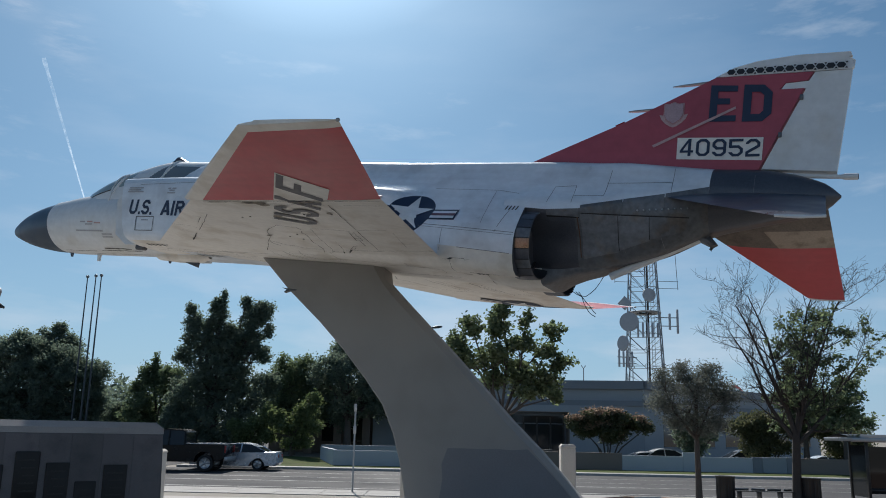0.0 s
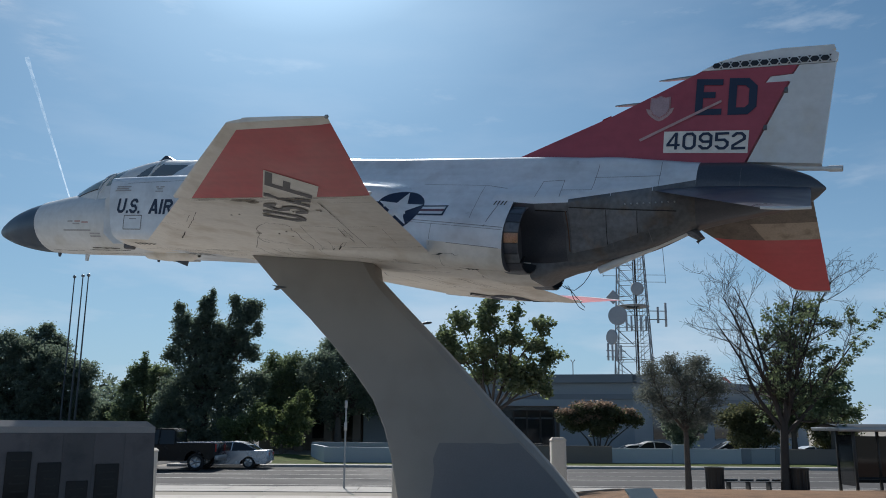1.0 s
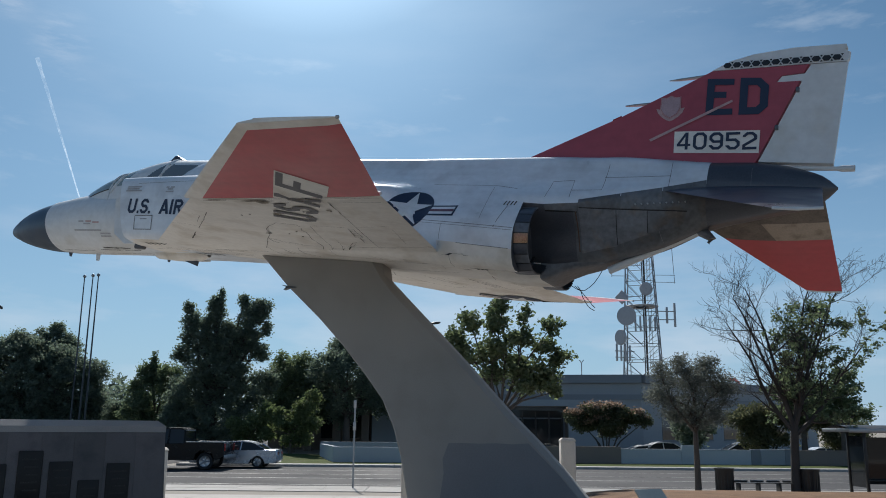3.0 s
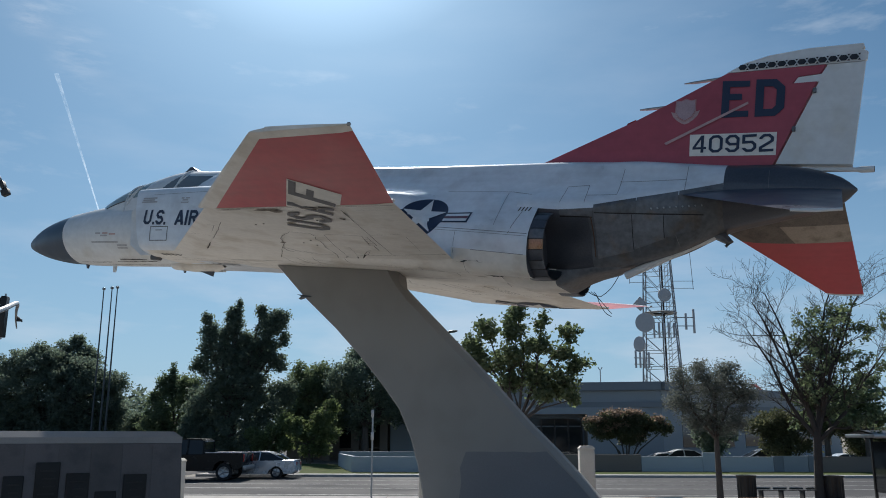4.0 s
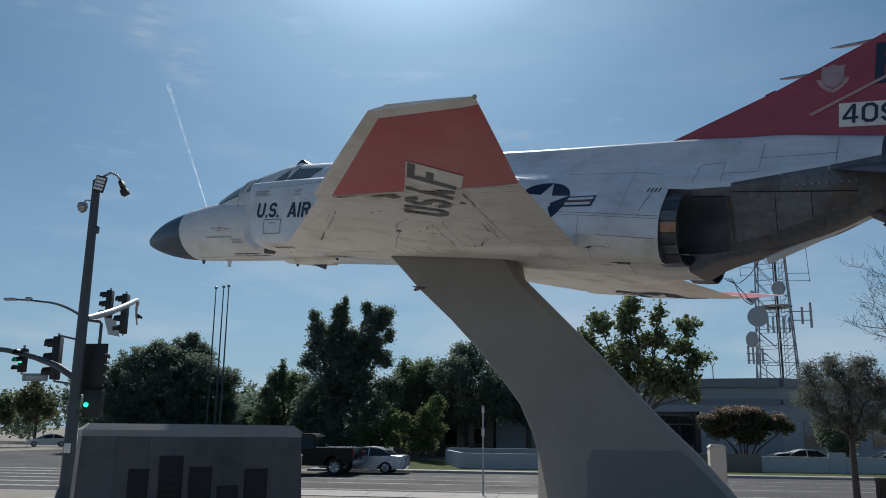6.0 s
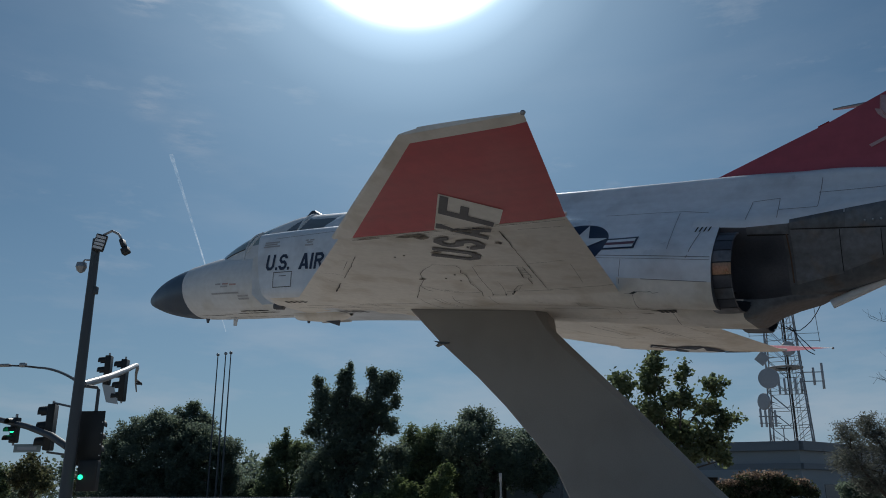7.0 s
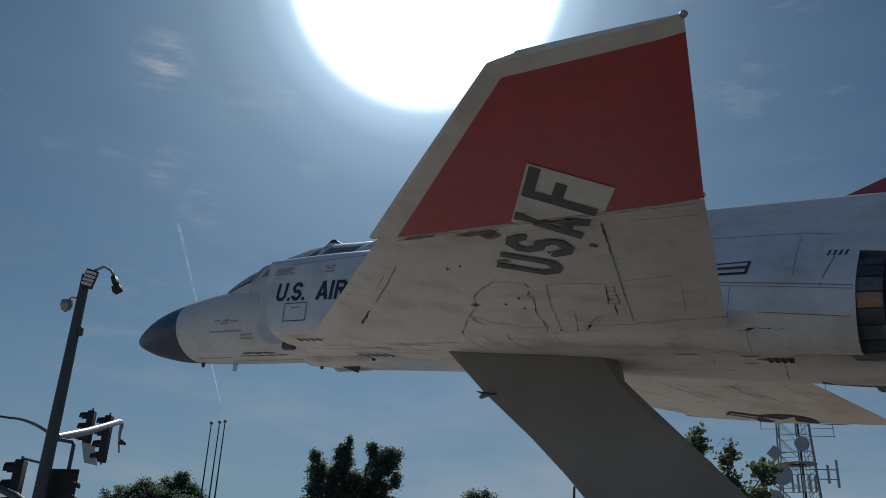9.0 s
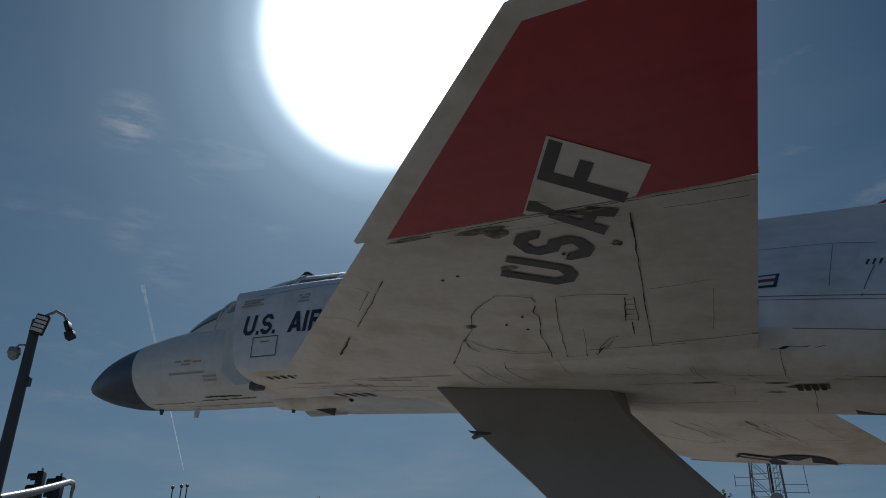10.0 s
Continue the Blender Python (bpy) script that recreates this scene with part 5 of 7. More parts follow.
    part("belly_vent", Shape().add([on_belly(x + a, b, 0.009) for a, b in ((0.02, -0.04), (0.075, -0.04), (0.055, 0.20), (0, 0.20))], [(0, 1, 2, 3)]), SOOT_SHADE, jet)
rs = random.Random(91)
for x, y, l, w in ((12.30, 0.07, 0.30, 0.12), (12.55, 0.0, 0.20, 0.05), (12.0, -0.12, 0.16, 0.04), (11.3, -0.20, 0.22, 0.025), (11.75, -0.45, 0.07, 0.035), (12.9, -0.12, 0.16, 0.03), (11.9, 0.25, 0.12, 0.02), (12.62, -0.42, 0.05, 0.03)):
    ring = [(l * rs.uniform(0.5, 1.0) * math.cos(a), w * rs.uniform(0.5, 1.0) * math.sin(a)) for a in (2 * math.pi * k / 16 for k in range(16))]
    part("grime", Shape().loft([[on_belly(x + q * u, y + q * v, 0.0065) for u, v in ring] for q in (0.02, 0.5, 1.0)]), GRIME, jet, "brown grime on the underside")
for k in range(4):
    x = 6.15 + 0.17 * k
    part("belly_louvre", Shape().add([on_belly(x + a, b, 0.010) for a, b in ((0, -0.30), (0.07, -0.30), (0.16, -0.12), (0.09, -0.12))], [(0, 1, 2, 3)]), MARK, jet)
for k in range(5):
    x = 5.75 + 0.13 * k
    # flat black patch for the shade inside the slot
    part("bleed_slot", Shape().add([on_belly(x + a, b, 0.010) for a, b in ((0, -1.22), (0.05, -1.22), (0.09, -1.12), (0.04, -1.12))], [(0, 1, 2, 3)]), SOOT_SHADE, jet)
part("bleed_duct", Shape().box(5.15, 5.40, -0.95, -0.82, -0.47, -0.36, 0.03), MARK, jet, "dark boundary layer duct")
part("belly_pod", Shape().loft([[(x, 0.0 + w * math.sin(a), -0.38 + h * math.cos(a)) for a in (2 * math.pi * k / 16 for k in range(16))] for x, w, h in ((4.75, 0.02, 0.01), (4.9, 0.16, 0.10), (5.4, 0.2, 0.13), (6.0, 0.18, 0.12), (6.25, 0.05, 0.03))]), BOUNCE_WHITE, jet)
part("belly_blade", Shape().prism([(5.45, -0.46), (5.98, -0.60), (6.0, -0.46)], -0.015, 0.015), TITAN, jet, "dark triangular blade aerial")
part("blade_aerial", Shape().prism([(2.08, -0.38), (2.2, -0.38), (2.19, -0.50), (2.14, -0.50)], -0.012, 0.012), TITAN, jet)
part("blade_aerial", Shape().prism([(2.98, -0.40), (3.1, -0.40), (3.1, -0.57), (3.02, -0.57)], -0.012, 0.012), WHITE, jet)
part("blade_aerial", Shape().prism([(5.12, -0.42), (5.22, -0.42), (5.20, -0.54), (5.16, -0.54)], -0.012, 0.012), TITAN, jet)

# the pylon: side outline along the heading of the jet and upward
HEAD = Matrix.Translation((-3.29, 15.0, 0)) @ pose(0, 0, 0, 0, 0, -11)
LEFT = [(-0.02, 4.68), (0.53, 4.07), (1.14, 3.49), (1.58, 3.02), (2.01, 2.50), (2.33, 2.07), (2.54, 1.59), (2.67, 1.13), (2.81, 0.37), (2.87, -0.1)]
NEAR_RIGHT = [(6.17, -0.1), (5.71, 0.47), (5.38, 0.86), (4.93, 1.35), (4.46, 1.82), (4.08, 2.25), (3.49, 2.89), (3.08, 3.31), (2.46, 3.96), (2.27, 4.20), (2.10, 4.50)]
FAR_RIGHT = [(6.28, -0.1), (5.81, 0.46), (5.48, 0.85), (5.03, 1.35), (4.56, 1.82), (4.17, 2.25), (3.58, 2.90), (3.17, 3.33), (2.55, 3.98), (2.28, 4.27), (2.25, 4.50)]
pylon = thing("support_pylon", HEAD, "smooth grey concrete pylon leaning up to the belly of the jet", "pylon")
side_ring = lambda y, right, inset: [(s + inset, y, z) for s, z in LEFT] + [(s - inset, y, z) for s, z in right]
part("shaft", Shape().loft([side_ring(0.0, NEAR_RIGHT, 0.02), side_ring(0.02, NEAR_RIGHT, 0.0), side_ring(0.15, FAR_RIGHT, 0.0), side_ring(0.72, FAR_RIGHT, 0.0), side_ring(0.76, FAR_RIGHT, 0.04)], caps=True), PYLON, pylon, "smooth painted concrete shaft", smooth=25)
part("repaint_patch", Shape().loft([[(a + (b - a) * k / 5, -0.004, z + (0.05 * math.sin(3.1 * k) if z > 1.3 else 0)) for k in range(6)] for z, a, b in ((0.02, 3.30, 6.03), (0.47, 3.36, 5.67), (0.86, 3.42, 5.34), (1.10, 3.40, 5.11), (1.36, 3.50, 4.84))], closed=False), REPAINT, pylon, "darker repainted patch near the foot", smooth=0)
part("bracket", Shape().prism([(0.40, 4.115), (0.50, 4.10), (0.68, 4.075), (0.66, 4.06), (0.52, 4.055), (0.44, 4.03), (0.49, 4.075)], -0.03, 0.10), POLE_GREY, pylon, "small bent steel bracket")


# ---- ground, street and pavements ----
STREET = -0.65


def ground_z(y):
    return float(np.interp(y, [13.0, 28.6, 29.0], [0.0, -0.54, STREET - 0.01]))


def lot_dip(x, y):
    """Depth of the parking lot, which lies lower than the street."""
    return 0.42 if 4.5 < x < 47 and 60 < y < 69.5 else 0.0


gx = [-2500, -400, -120, -60, -30, -15, -8, 0, 4, 5, 15, 30, 46, 48, 60, 120, 400, 2500]
gy = [-2500, -400, -60, -10, 0, 8, 13, 16, 20, 24, 28.6, 29.0, 40, 59.8, 60.3, 69.2, 70, 100, 200, 500, 1200, 4500]
sheet = Shape().loft([[(x, y, ground_z(y) - lot_dip(x, y)) for x in gx] for y in gy], closed=False)
solid("ground", sheet, LAND, "flat dry ground reaching the horizon", "ground", kind="structure", smooth=0)

road = Shape().box(-160, 220, 31.0, 47.5, STREET - 0.2, STREET)
road.box(-52, -15.5, -120, 31.0, STREET - 0.2, STREET).box(-52, -15.5, 47.5, 260, STREET - 0.2, STREET)
solid("road", road, ASPHALT, "worn grey asphalt street crossing", "road", kind="structure", smooth=0)
lines = thing("road_marking", Matrix(), "worn white lane and crossing lines on the asphalt", "road marking", kind="structure")
for y, w in ((33.6, 0.13), (37.6, 0.15), (40.6, 0.13), (44.0, 0.15)):
    part("lane_line", Shape().box(-14.5, 90, y, y + w, STREET - 0.02, STREET + 0.005), ROADPAINT, lines, smooth=0)
for k in range(8):
    y = 27.0 + 2.6 * k
    part("crossing_bar", Shape().box(-34.0, -17.5, y, y + 0.45, STREET - 0.02, STREET + 0.005), ROADPAINT, lines, smooth=0)

near_walk = thing("pavement", Matrix(), "pale concrete sidewalk beside the street", "pavement", kind="structure")
flag_mesh = mesh_of("slab", Shape().box(0.006, 1.494, 0.006, 1.094, -0.14, 0, 0.012), PAVING, 0)
for i in range(40):
    for j in range(2):
        ob = new("slab", flag_mesh)
        ob.parent = near_walk
        ob.matrix_local = pose(-14.5 + 1.5 * i, 28.65 + 1.1 * j, STREET + 0.13 + 0.002 * ((i * 7 + j) % 3))
kerb_mesh = mesh_of("kerbstone", Shape().box(0.004, 2.996, 0, 0.16, -0.2, 0, 0.02), KERB, 0)
for i in range(34):
    ob = new("kerbstone", kerb_mesh)
    ob.parent = near_walk
    ob.matrix_local = pose(-14.5 + 3.0 * i, 30.85, STREET + 0.135)
far_walk = thing("pavement", Matrix(), "pale concrete sidewalk on the far side of the street", "pavement", kind="structure")
for i in range(50):
    ob = new("kerbstone", kerb_mesh)
    ob.parent = far_walk
    ob.matrix_local = pose(-14.5 + 3.0 * i, 47.5, STREET + 0.13)
for i in range(60):
    ob = new("slab", flag_mesh)
    ob.parent = far_walk
    ob.matrix_local = pose(-14.5 + 1.5 * i, 47.67, STREET + 0.125)
solid("lawn", Shape().box(-14.5, 3.9, 48.78, 64.0, STREET - 0.1, STREET + 0.10).box(3.9, 70, 48.78, 59.7, STREET - 0.1, STREET + 0.10), GRASS, "green strip of lawn behind the far sidewalk", "lawn", kind="structure", smooth=0)
mound = Shape()
mound.loft([[(x, y, STREET + 0.1 + 0.22 * math.exp(-((x + 10.5) / 3.0) ** 2 - ((y - 58.5) / 3.5) ** 2)) for x in np.linspace(-14.4, -4, 22)] for y in np.linspace(52.4, 63.9, 18)], closed=False)
solid("lawn", mound, GRASS, "low grassy mound behind the sidewalk", "lawn", kind="structure")

plaza = thing("plaza", Matrix(), "pale concrete plaza round the pylon", "plaza", kind="structure")
tile_mesh = mesh_of("slab", Shape().box(0.008, 1.992, 0.008, 1.992, -0.12, 0, 0.014), CONCRETE, 0)
# brown slabs added out of view to cut light bounced up to the wing
bounce_tile = mesh_of("slab", Shape().box(0.008, 1.992, 0.008, 1.992, -0.12, 0, 0.014), UNSEEN_PAVING, 0)
tilt = math.degrees(math.atan(0.54 / 15.6))
for i in range(11):
    for j in range(17):
        x, y = -15.0 + 2.0 * i, -8.0 + 2.0 * j
        if y > 26.4 or (x > 2.0 and y > 15):
            continue
        ob = new("slab", bounce_tile if x > -5.5 and y < 11 else tile_mesh)
        ob.parent = plaza
        ob.matrix_local = pose(x, y, 0.012 + 0.002 * ((i + 2 * j) % 2)) if y < 12.5 else pose(x, y, ground_z(y) + 0.012, -tilt, 0, 0)
bed = Shape()
rb = random.Random(3)
bed.loft([[(x, y, ground_z(min(y, 28.4)) + 0.02 + (0.34 * math.sin(math.pi * (y - 15.5) / 13.2) ** 1.2 + 0.05 * noise.noise(Vector((x * 0.6, y * 0.6, 0)))) * min(1, (x - 3.0) / 2.0 + 0.1)) for x in np.linspace(3.0, 45, 60)] for y in np.linspace(15.5, 28.6, 26)], closed=False)
solid("mulch_bed", bed, MULCH, "brown bark mulch planting bed", "mulch bed", kind="structure")
edging = Shape().box(3.0, 45, 15.25, 15.5, -0.12, 0.06, 0.02).box(2.75, 3.0, 15.25, 28.6, -0.6, -0.02, 0.02)
solid("bed_edging", edging, KERB, "concrete edging of the mulch bed", "edging", kind="structure")

# ---- the memorial wall ----
wall_m = Matrix.Translation((-3.86, 11.96, 0.0)) @ pose(0, 0, 0, 0, 0, 35.0 + 180) @ pose(0, -0.31, 0)
memorial = thing("memorial_wall", wall_m, "dark granite memorial wall with bronze plaques and a paler bevelled coping", "memorial")
L, H, T = 2.78, 1.603, 0.62
part("wall_body", Shape().loft([[(-e, -T / 2 + 0 - b, z), (L + e, -T / 2 - b, z), (L + e, T / 2 + b, z), (-e, T / 2 + b, z)] for z, e, b in ((0, 0.05, 0.05), (H - 0.09, 0, 0))], caps=True), GRANITE, memorial, smooth=0)
part("coping", Shape().loft([[(-e, -T / 2 - e, z), (L + e, -T / 2 - e, z), (L + e, T / 2 + e, z), (-e, T / 2 + e, z)] for z, e in ((H - 0.088, 0.004), (H - 0.01, 0.004), (H + 0.07, -0.09))], caps=True), GRANITE_TOP, memorial, "pale sawn granite coping", smooth=0)
for x0, w, z0, z1 in ((0.455, 0.305, 0.42, 1.11), (0.84, 0.27, 0.40, 0.90), (1.19, 0.285, 0.40, 1.14), (1.555, 0.29, 0.67, 1.28), (1.97, 0.24, 0.42, 1.12)):
    plaque = part("plaque", Shape().box(x0, x0 + w, T / 2 + 0.012, T / 2 + 0.05, z0, z1, 0.012), PLAQUE, memorial, "blackened bronze plaque")
    for k in range(6):
        z = z1 - 0.10 - 0.095 * k
        if z > z0 + 0.05:
            part("text_bar", Shape().box(x0 + 0.05, x0 + w - 0.05 - 0.03 * (k % 3), T / 2 + 0.05, T / 2 + 0.054, z - 0.018, z), BRONZE_DIM, plaque, smooth=0)
for k in range(7):
    a, b = L * k / 7 + 0.0015, L * (k + 1) / 7 - 0.0015
    part("granite_panel", Shape().loft([[(a, T / 2 + o, z), (b, T / 2 + o, z), (b, T / 2 + o - 0.03, z), (a, T / 2 + o - 0.03, z)] for z, o in ((0.07, 0.052), (H - 0.095, 0.007))], caps=True), GRANITE, memorial, smooth=0)
part("step", Shape().box(-0.15, L + 0.15, -T / 2 - 0.2, T / 2 + 0.2, -0.02, 0.06, 0.02), GRANITE_TOP, memorial, smooth=0)

# pale posts behind the pylon
def concrete_post(x, y, tall):
    post = thing("concrete_post", pose(x, y, ground_z(y)), "pale square concrete post standing by the pylon and memorial", "post", "posts round the pylon")
    part("shaft", Shape().box(-0.16, 0.16, -0.16, 0.16, 0, tall, 0.025), PALE_POST, post)
    part("cap", Shape().loft([[(sx * h, sy * h, z) for sx, sy in ((-1, -1), (1, -1), (1, 1), (-1, 1))] for z, h in ((tall + 0.003, 0.165), (tall + 0.03, 0.165), (tall + 0.08, 0.12))], caps=True), PALE_POST, post, smooth=0)


concrete_post(2.78, 18.6, 1.52)
concrete_post(-0.66, 18.6, 1.52)
concrete_post(-6.09, 18.6, 1.24)
lectern = thing("plaque_stand", pose(4.05, 16.4, ground_z(16.4), 0, 0, 20), "low blue-grey slanted plaque stand in the mulch", "plaque")
part("stand", Shape().box(-0.12, 0.12, -0.06, 0.06, 0, 0.42, 0.01), POLE_GREY, lectern)
part("panel", Shape().box(-0.30, 0.30, -0.22, 0.22, -0.02, 0.02, 0.01).turned(pose(0, -0.02, 0.46, 38, 0, 0)), SIGN_GREEN, lectern, "slanted blue-grey panel")

# ---- street furniture ----
sign = thing("street_sign", pose(-3.02, 30.3, STREET + 0.13), "thin steel sign post seen from behind", "street sign")
part("post", Shape().tube([(0, 0, 0), (0, 0, 3.02)], 0.032, 8), STEEL, sign)
part("sign_plate", Shape().box(-0.055, 0.055, -0.045, -0.036, 1.97, 2.25, 0.004), SIGN_BACK, sign, "small bare metal sign back")
part("sign_plate", Shape().box(-0.05, 0.05, -0.045, -0.036, 2.75, 3.02, 0.004), SIGN_BACK, sign)


def litter_bin(m):
    b = thing("litter_bin", m, "dark slatted round litter bin on the sidewalk", "litter bin", "bins by the bus stop")
    part("body", Shape().loft([[(r * math.cos(a), r * math.sin(a), z) for a in (2 * math.pi * k / 24 for k in range(24))] for z, r in ((0, 0.27), (0.06, 0.29), (0.74, 0.31), (0.78, 0.34), (0.82, 0.34), (0.82, 0.25), (0.4, 0.23))]), SHELTER, b)
    for k in range(18):
        a = 2 * math.pi * k / 18
        part("slat", Shape().box(-0.012, 0.012, 0.285, 0.315, 0.05, 0.75).turned(pose(0, 0, 0, 0, 0, math.degrees(a))), PLASTIC, b, smooth=0)
    return b


litter_bin(pose(9.88, 29.8, STREET + 0.13))
litter_bin(pose(12.75, 29.6, STREET + 0.13))
bench = thing("bench", pose(10.25, 29.8, STREET + 0.13) @ Matrix.Scale(0.76, 4, (0, 0, 1)), "low metal slatted bench beside the bus stop", "bench")
for k in range(4):
    part("slat", Shape().box(0, 2.25, -0.2 + 0.11 * k, -0.11 + 0.11 * k, 0.42, 0.45, 0.008), SHELTER, bench, smooth=0)
for k in range(4):
    part("back_rest", Shape().box(0.03 + 0.56 * k, 0.50 + 0.56 * k, 0.20, 0.24, 0.45, 0.50, 0.012), SHELTER, bench)
    part("back_rail", Shape().tube([(0.03 + 0.56 * k, 0.22, 0.52), (0.50 + 0.56 * k, 0.22, 0.52)], 0.02, 6), STEEL, bench, "bright steel rail")
for x in (0.10, 0.78, 1.50, 2.18):
    part("leg", Shape().box(x - 0.025, x + 0.025, -0.18, 0.2, 0.0, 0.42, 0.01), SHELTER, bench)

shelter = thing("bus_shelter", pose(14.35, 29.4, STREET + 0.13), "dark bronze bus shelter with a curved roof", "bus shelter")
part("roof", Shape().loft([[(x, y, 2.18 + 0.14 * math.sin(math.pi * (y + 0.8) / 2.0) + d) for y in np.linspace(-0.8, 1.2, 10)] for x, d in ((-0.55, 0), (4.6, 0))], closed=False).loft([[(x, y, 2.12 + 0.14 * math.sin(math.pi * (y + 0.8) / 2.0)) for y in np.linspace(-0.8, 1.2, 10)] for x in (-0.55, 4.6)], closed=False), SHELTER, shelter)
part("fascia", Shape().box(-0.58, 4.62, -0.84, -0.78, 2.06, 2.20, 0.01).box(-0.6, -0.53, -0.8, 1.2, 2.08, 2.2, 0.01), STEEL, shelter, "pale metal roof edge")
for x in (0.05, 1.5, 3.0, 4.4):
    part("post", Shape().box(x - 0.045, x + 0.045, 0.65, 0.74, 0, 2.2, 0.008), SHELTER, shelter)
for x in (0.05, 4.4):
    part("post", Shape().box(x - 0.045, x + 0.045, -0.55, -0.46, 0, 2.2, 0.008), SHELTER, shelter)
    part("side_pane", Shape().box(x - 0.01, x + 0.01, -0.44, 0.63, 0.25, 1.95), DARKGLASS, shelter, smooth=0)
for x in (0.1, 1.55, 3.05):
    part("back_pane", Shape().box(x, x + 1.35, 0.69, 0.70, 0.3, 1.9), DARKGLASS, shelter, smooth=0)
part("seat", Shape().box(0.4, 4.0, 0.2, 0.55, 0.42, 0.47, 0.01), SHELTER, shelter)

# ---- signal pole with its arms ----
pole_base = ground_z(21.9)
signal = thing("traffic_signal_pole", pose(-13.31, 21.9, pole_base), "grey steel corner pole with signal arms, lamp and camera", "traffic light")
PH = 8.75 - pole_base - 0.25
part("pole", Shape().tube([(0, 0, 0), (0, 0, 4), (0, 0, PH)], [0.17, 0.145, 0.11], 16), POLE_GREY, signal)
part("base_flange", Shape().box(-0.28, 0.28, -0.28, 0.28, 0, 0.06, 0.02).tube([(0, 0, 0.05), (0, 0, 0.35)], [0.26, 0.2], 16), POLE_GREY, signal)
zz = lambda z: z - pole_base
arm = part("lamp_arm", Shape().tube([(0.05, 0, zz(8.35)), (0.2, 0, zz(8.62)), (0.42, 0, zz(8.72)), (0.62, 0, zz(8.62)), (0.75, 0, zz(8.42))], 0.035, 8), ARM_WHITE, signal, "short curved pale lamp arm")
part("lamp_head", Shape().box(-0.055, 0.055, -0.10, 0.10, -0.10, 0.14, 0.02).box(-0.10, 0.10, -0.09, 0.09, -0.30, -0.12, 0.02).turned(pose(0.79, 0, zz(8.32), 0, -24, 0)), PLASTIC, arm)
part("flood_lamp", Shape().box(-0.15, 0.15, -0.06, 0.06, -0.23, 0.23, 0.02).turned(pose(0.16, -0.1, zz(8.36), 0, 12, 20)), PLASTIC, signal)
for k in range(4):
    part("lamp_strip", Shape().box(-0.125, 0.125, -0.075, -0.062, -0.19 + 0.10 * k, -0.12 + 0.10 * k).turned(pose(0.16, -0.1, zz(8.36), 0, 12, 20)), LAMP_PANEL, signal, "pale lamp strip", smooth=0)
part("camera_bracket", Shape().tube([(0, 0, zz(7.9)), (-0.28, 0, zz(7.92)), (-0.34, 0, zz(7.84))], 0.025, 8), STEEL, signal)
part("dome_housing", Shape().loft([[(-0.36 + r * math.cos(a), r * math.sin(a), zz(z)) for a in (2 * math.pi * k / 16 for k in range(16))] for z, r in ((7.86, 0.03), (7.84, 0.13), (7.72, 0.15), (7.70, 0.13), (7.62, 0.11), (7.56, 0.03))]), STEEL, signal, "grey dome surveillance housing")
part("pole_box", Shape().box(0.09, 0.2, -0.06, 0.06, zz(6.95), zz(7.15), 0.015), POLE_GREY, signal)
part("luminaire_arm", Shape().tube([(-0.1 - 3.55 * k / 12, 0.1 + 1.75 * min(1, k / 8), zz(4.62 + 0.78 * (1 - (1 - k / 12) ** 2.0))) for k in range(13)], [0.042 - 0.0015 * k for k in range(13)], 8), POLE_GREY, signal, "thin curved luminaire arm")
part("luminaire", Shape().box(-3.75, -3.35, 1.76, 1.94, zz(5.37), zz(5.44), 0.025), STEEL, signal)
part("luminaire", Shape().box(-3.05, -2.86, 1.78, 1.92, zz(5.34), zz(5.46), 0.025), STEEL, signal)
part("mast_arm", Shape().tube([(0.05, 0.1, zz(4.55)), (-0.02, 1.4, zz(4.92)), (-0.32, 2.8, zz(5.32)), (-0.8, 4.2, zz(5.68)), (-1.25, 5.2, zz(5.86)), (-1.65, 6.0, zz(5.90)), (-2.0, 6.6, zz(5.80)), (-2.25, 7.1, zz(5.55)), (-2.35, 7.4, zz(5.3))], [0.10, 0.095, 0.085, 0.078, 0.068, 0.058, 0.045, 0.03, 0.024], 12), ARM_WHITE, signal, "bright galvanised mast arm")
part("mast_arm", Shape().tube([(-0.1, 0, zz(2.95)), (-0.9, 0.45, zz(3.28)), (-1.9, 0.9, zz(3.56)), (-3.2, 1.5, zz(3.82)), (-4.8, 2.2, zz(4.0)), (-8.0, 3.4, zz(4.2))], [0.095, 0.09, 0.08, 0.075, 0.07, 0.055], 12), POLE_GREY, signal, "grey mast arm over the street")


def signal_head(x, y, z, turn, lit=None, plate=True, size=1.0, lamps=3):
    m, top = pose(x, y, z, 0, 0, turn), 0.183 * lamps * size
    h = part("signal_head", Shape().box(-0.17 * size, 0.17 * size, -0.10, 0.10, -top, top, 0.03).turned(m), SIGNAL, signal, "black %s-lamp signal head" % ("three" if lamps == 3 else "four"))
    part("hanger", Shape().tube([(0, 0, top), (0, 0, top + 0.10)], 0.035, 8).turned(m), STEEL, h)
    part("cap", Shape().tube([(0, 0, -top - 0.07), (0, 0, -top)], 0.03, 8).turned(m), STEEL, h)
    if plate:
        part("back_plate", Shape().box(-0.26 * size, 0.26 * size, -0.015, 0.0, -top - 0.11 * size, top + 0.11 * size, 0.01).turned(m), SIGNAL, h)
    for k in range(lamps):
        dz = top - (0.183 + 0.366 * k) * size
        part("lens", Shape().tube([(0, -0.10, dz), (0, -0.118, dz)], 0.125 * size, 16).turned(m), GREEN_LIT if lit == k else LENS_OFF, h, "lit green lamp" if lit == k else "")
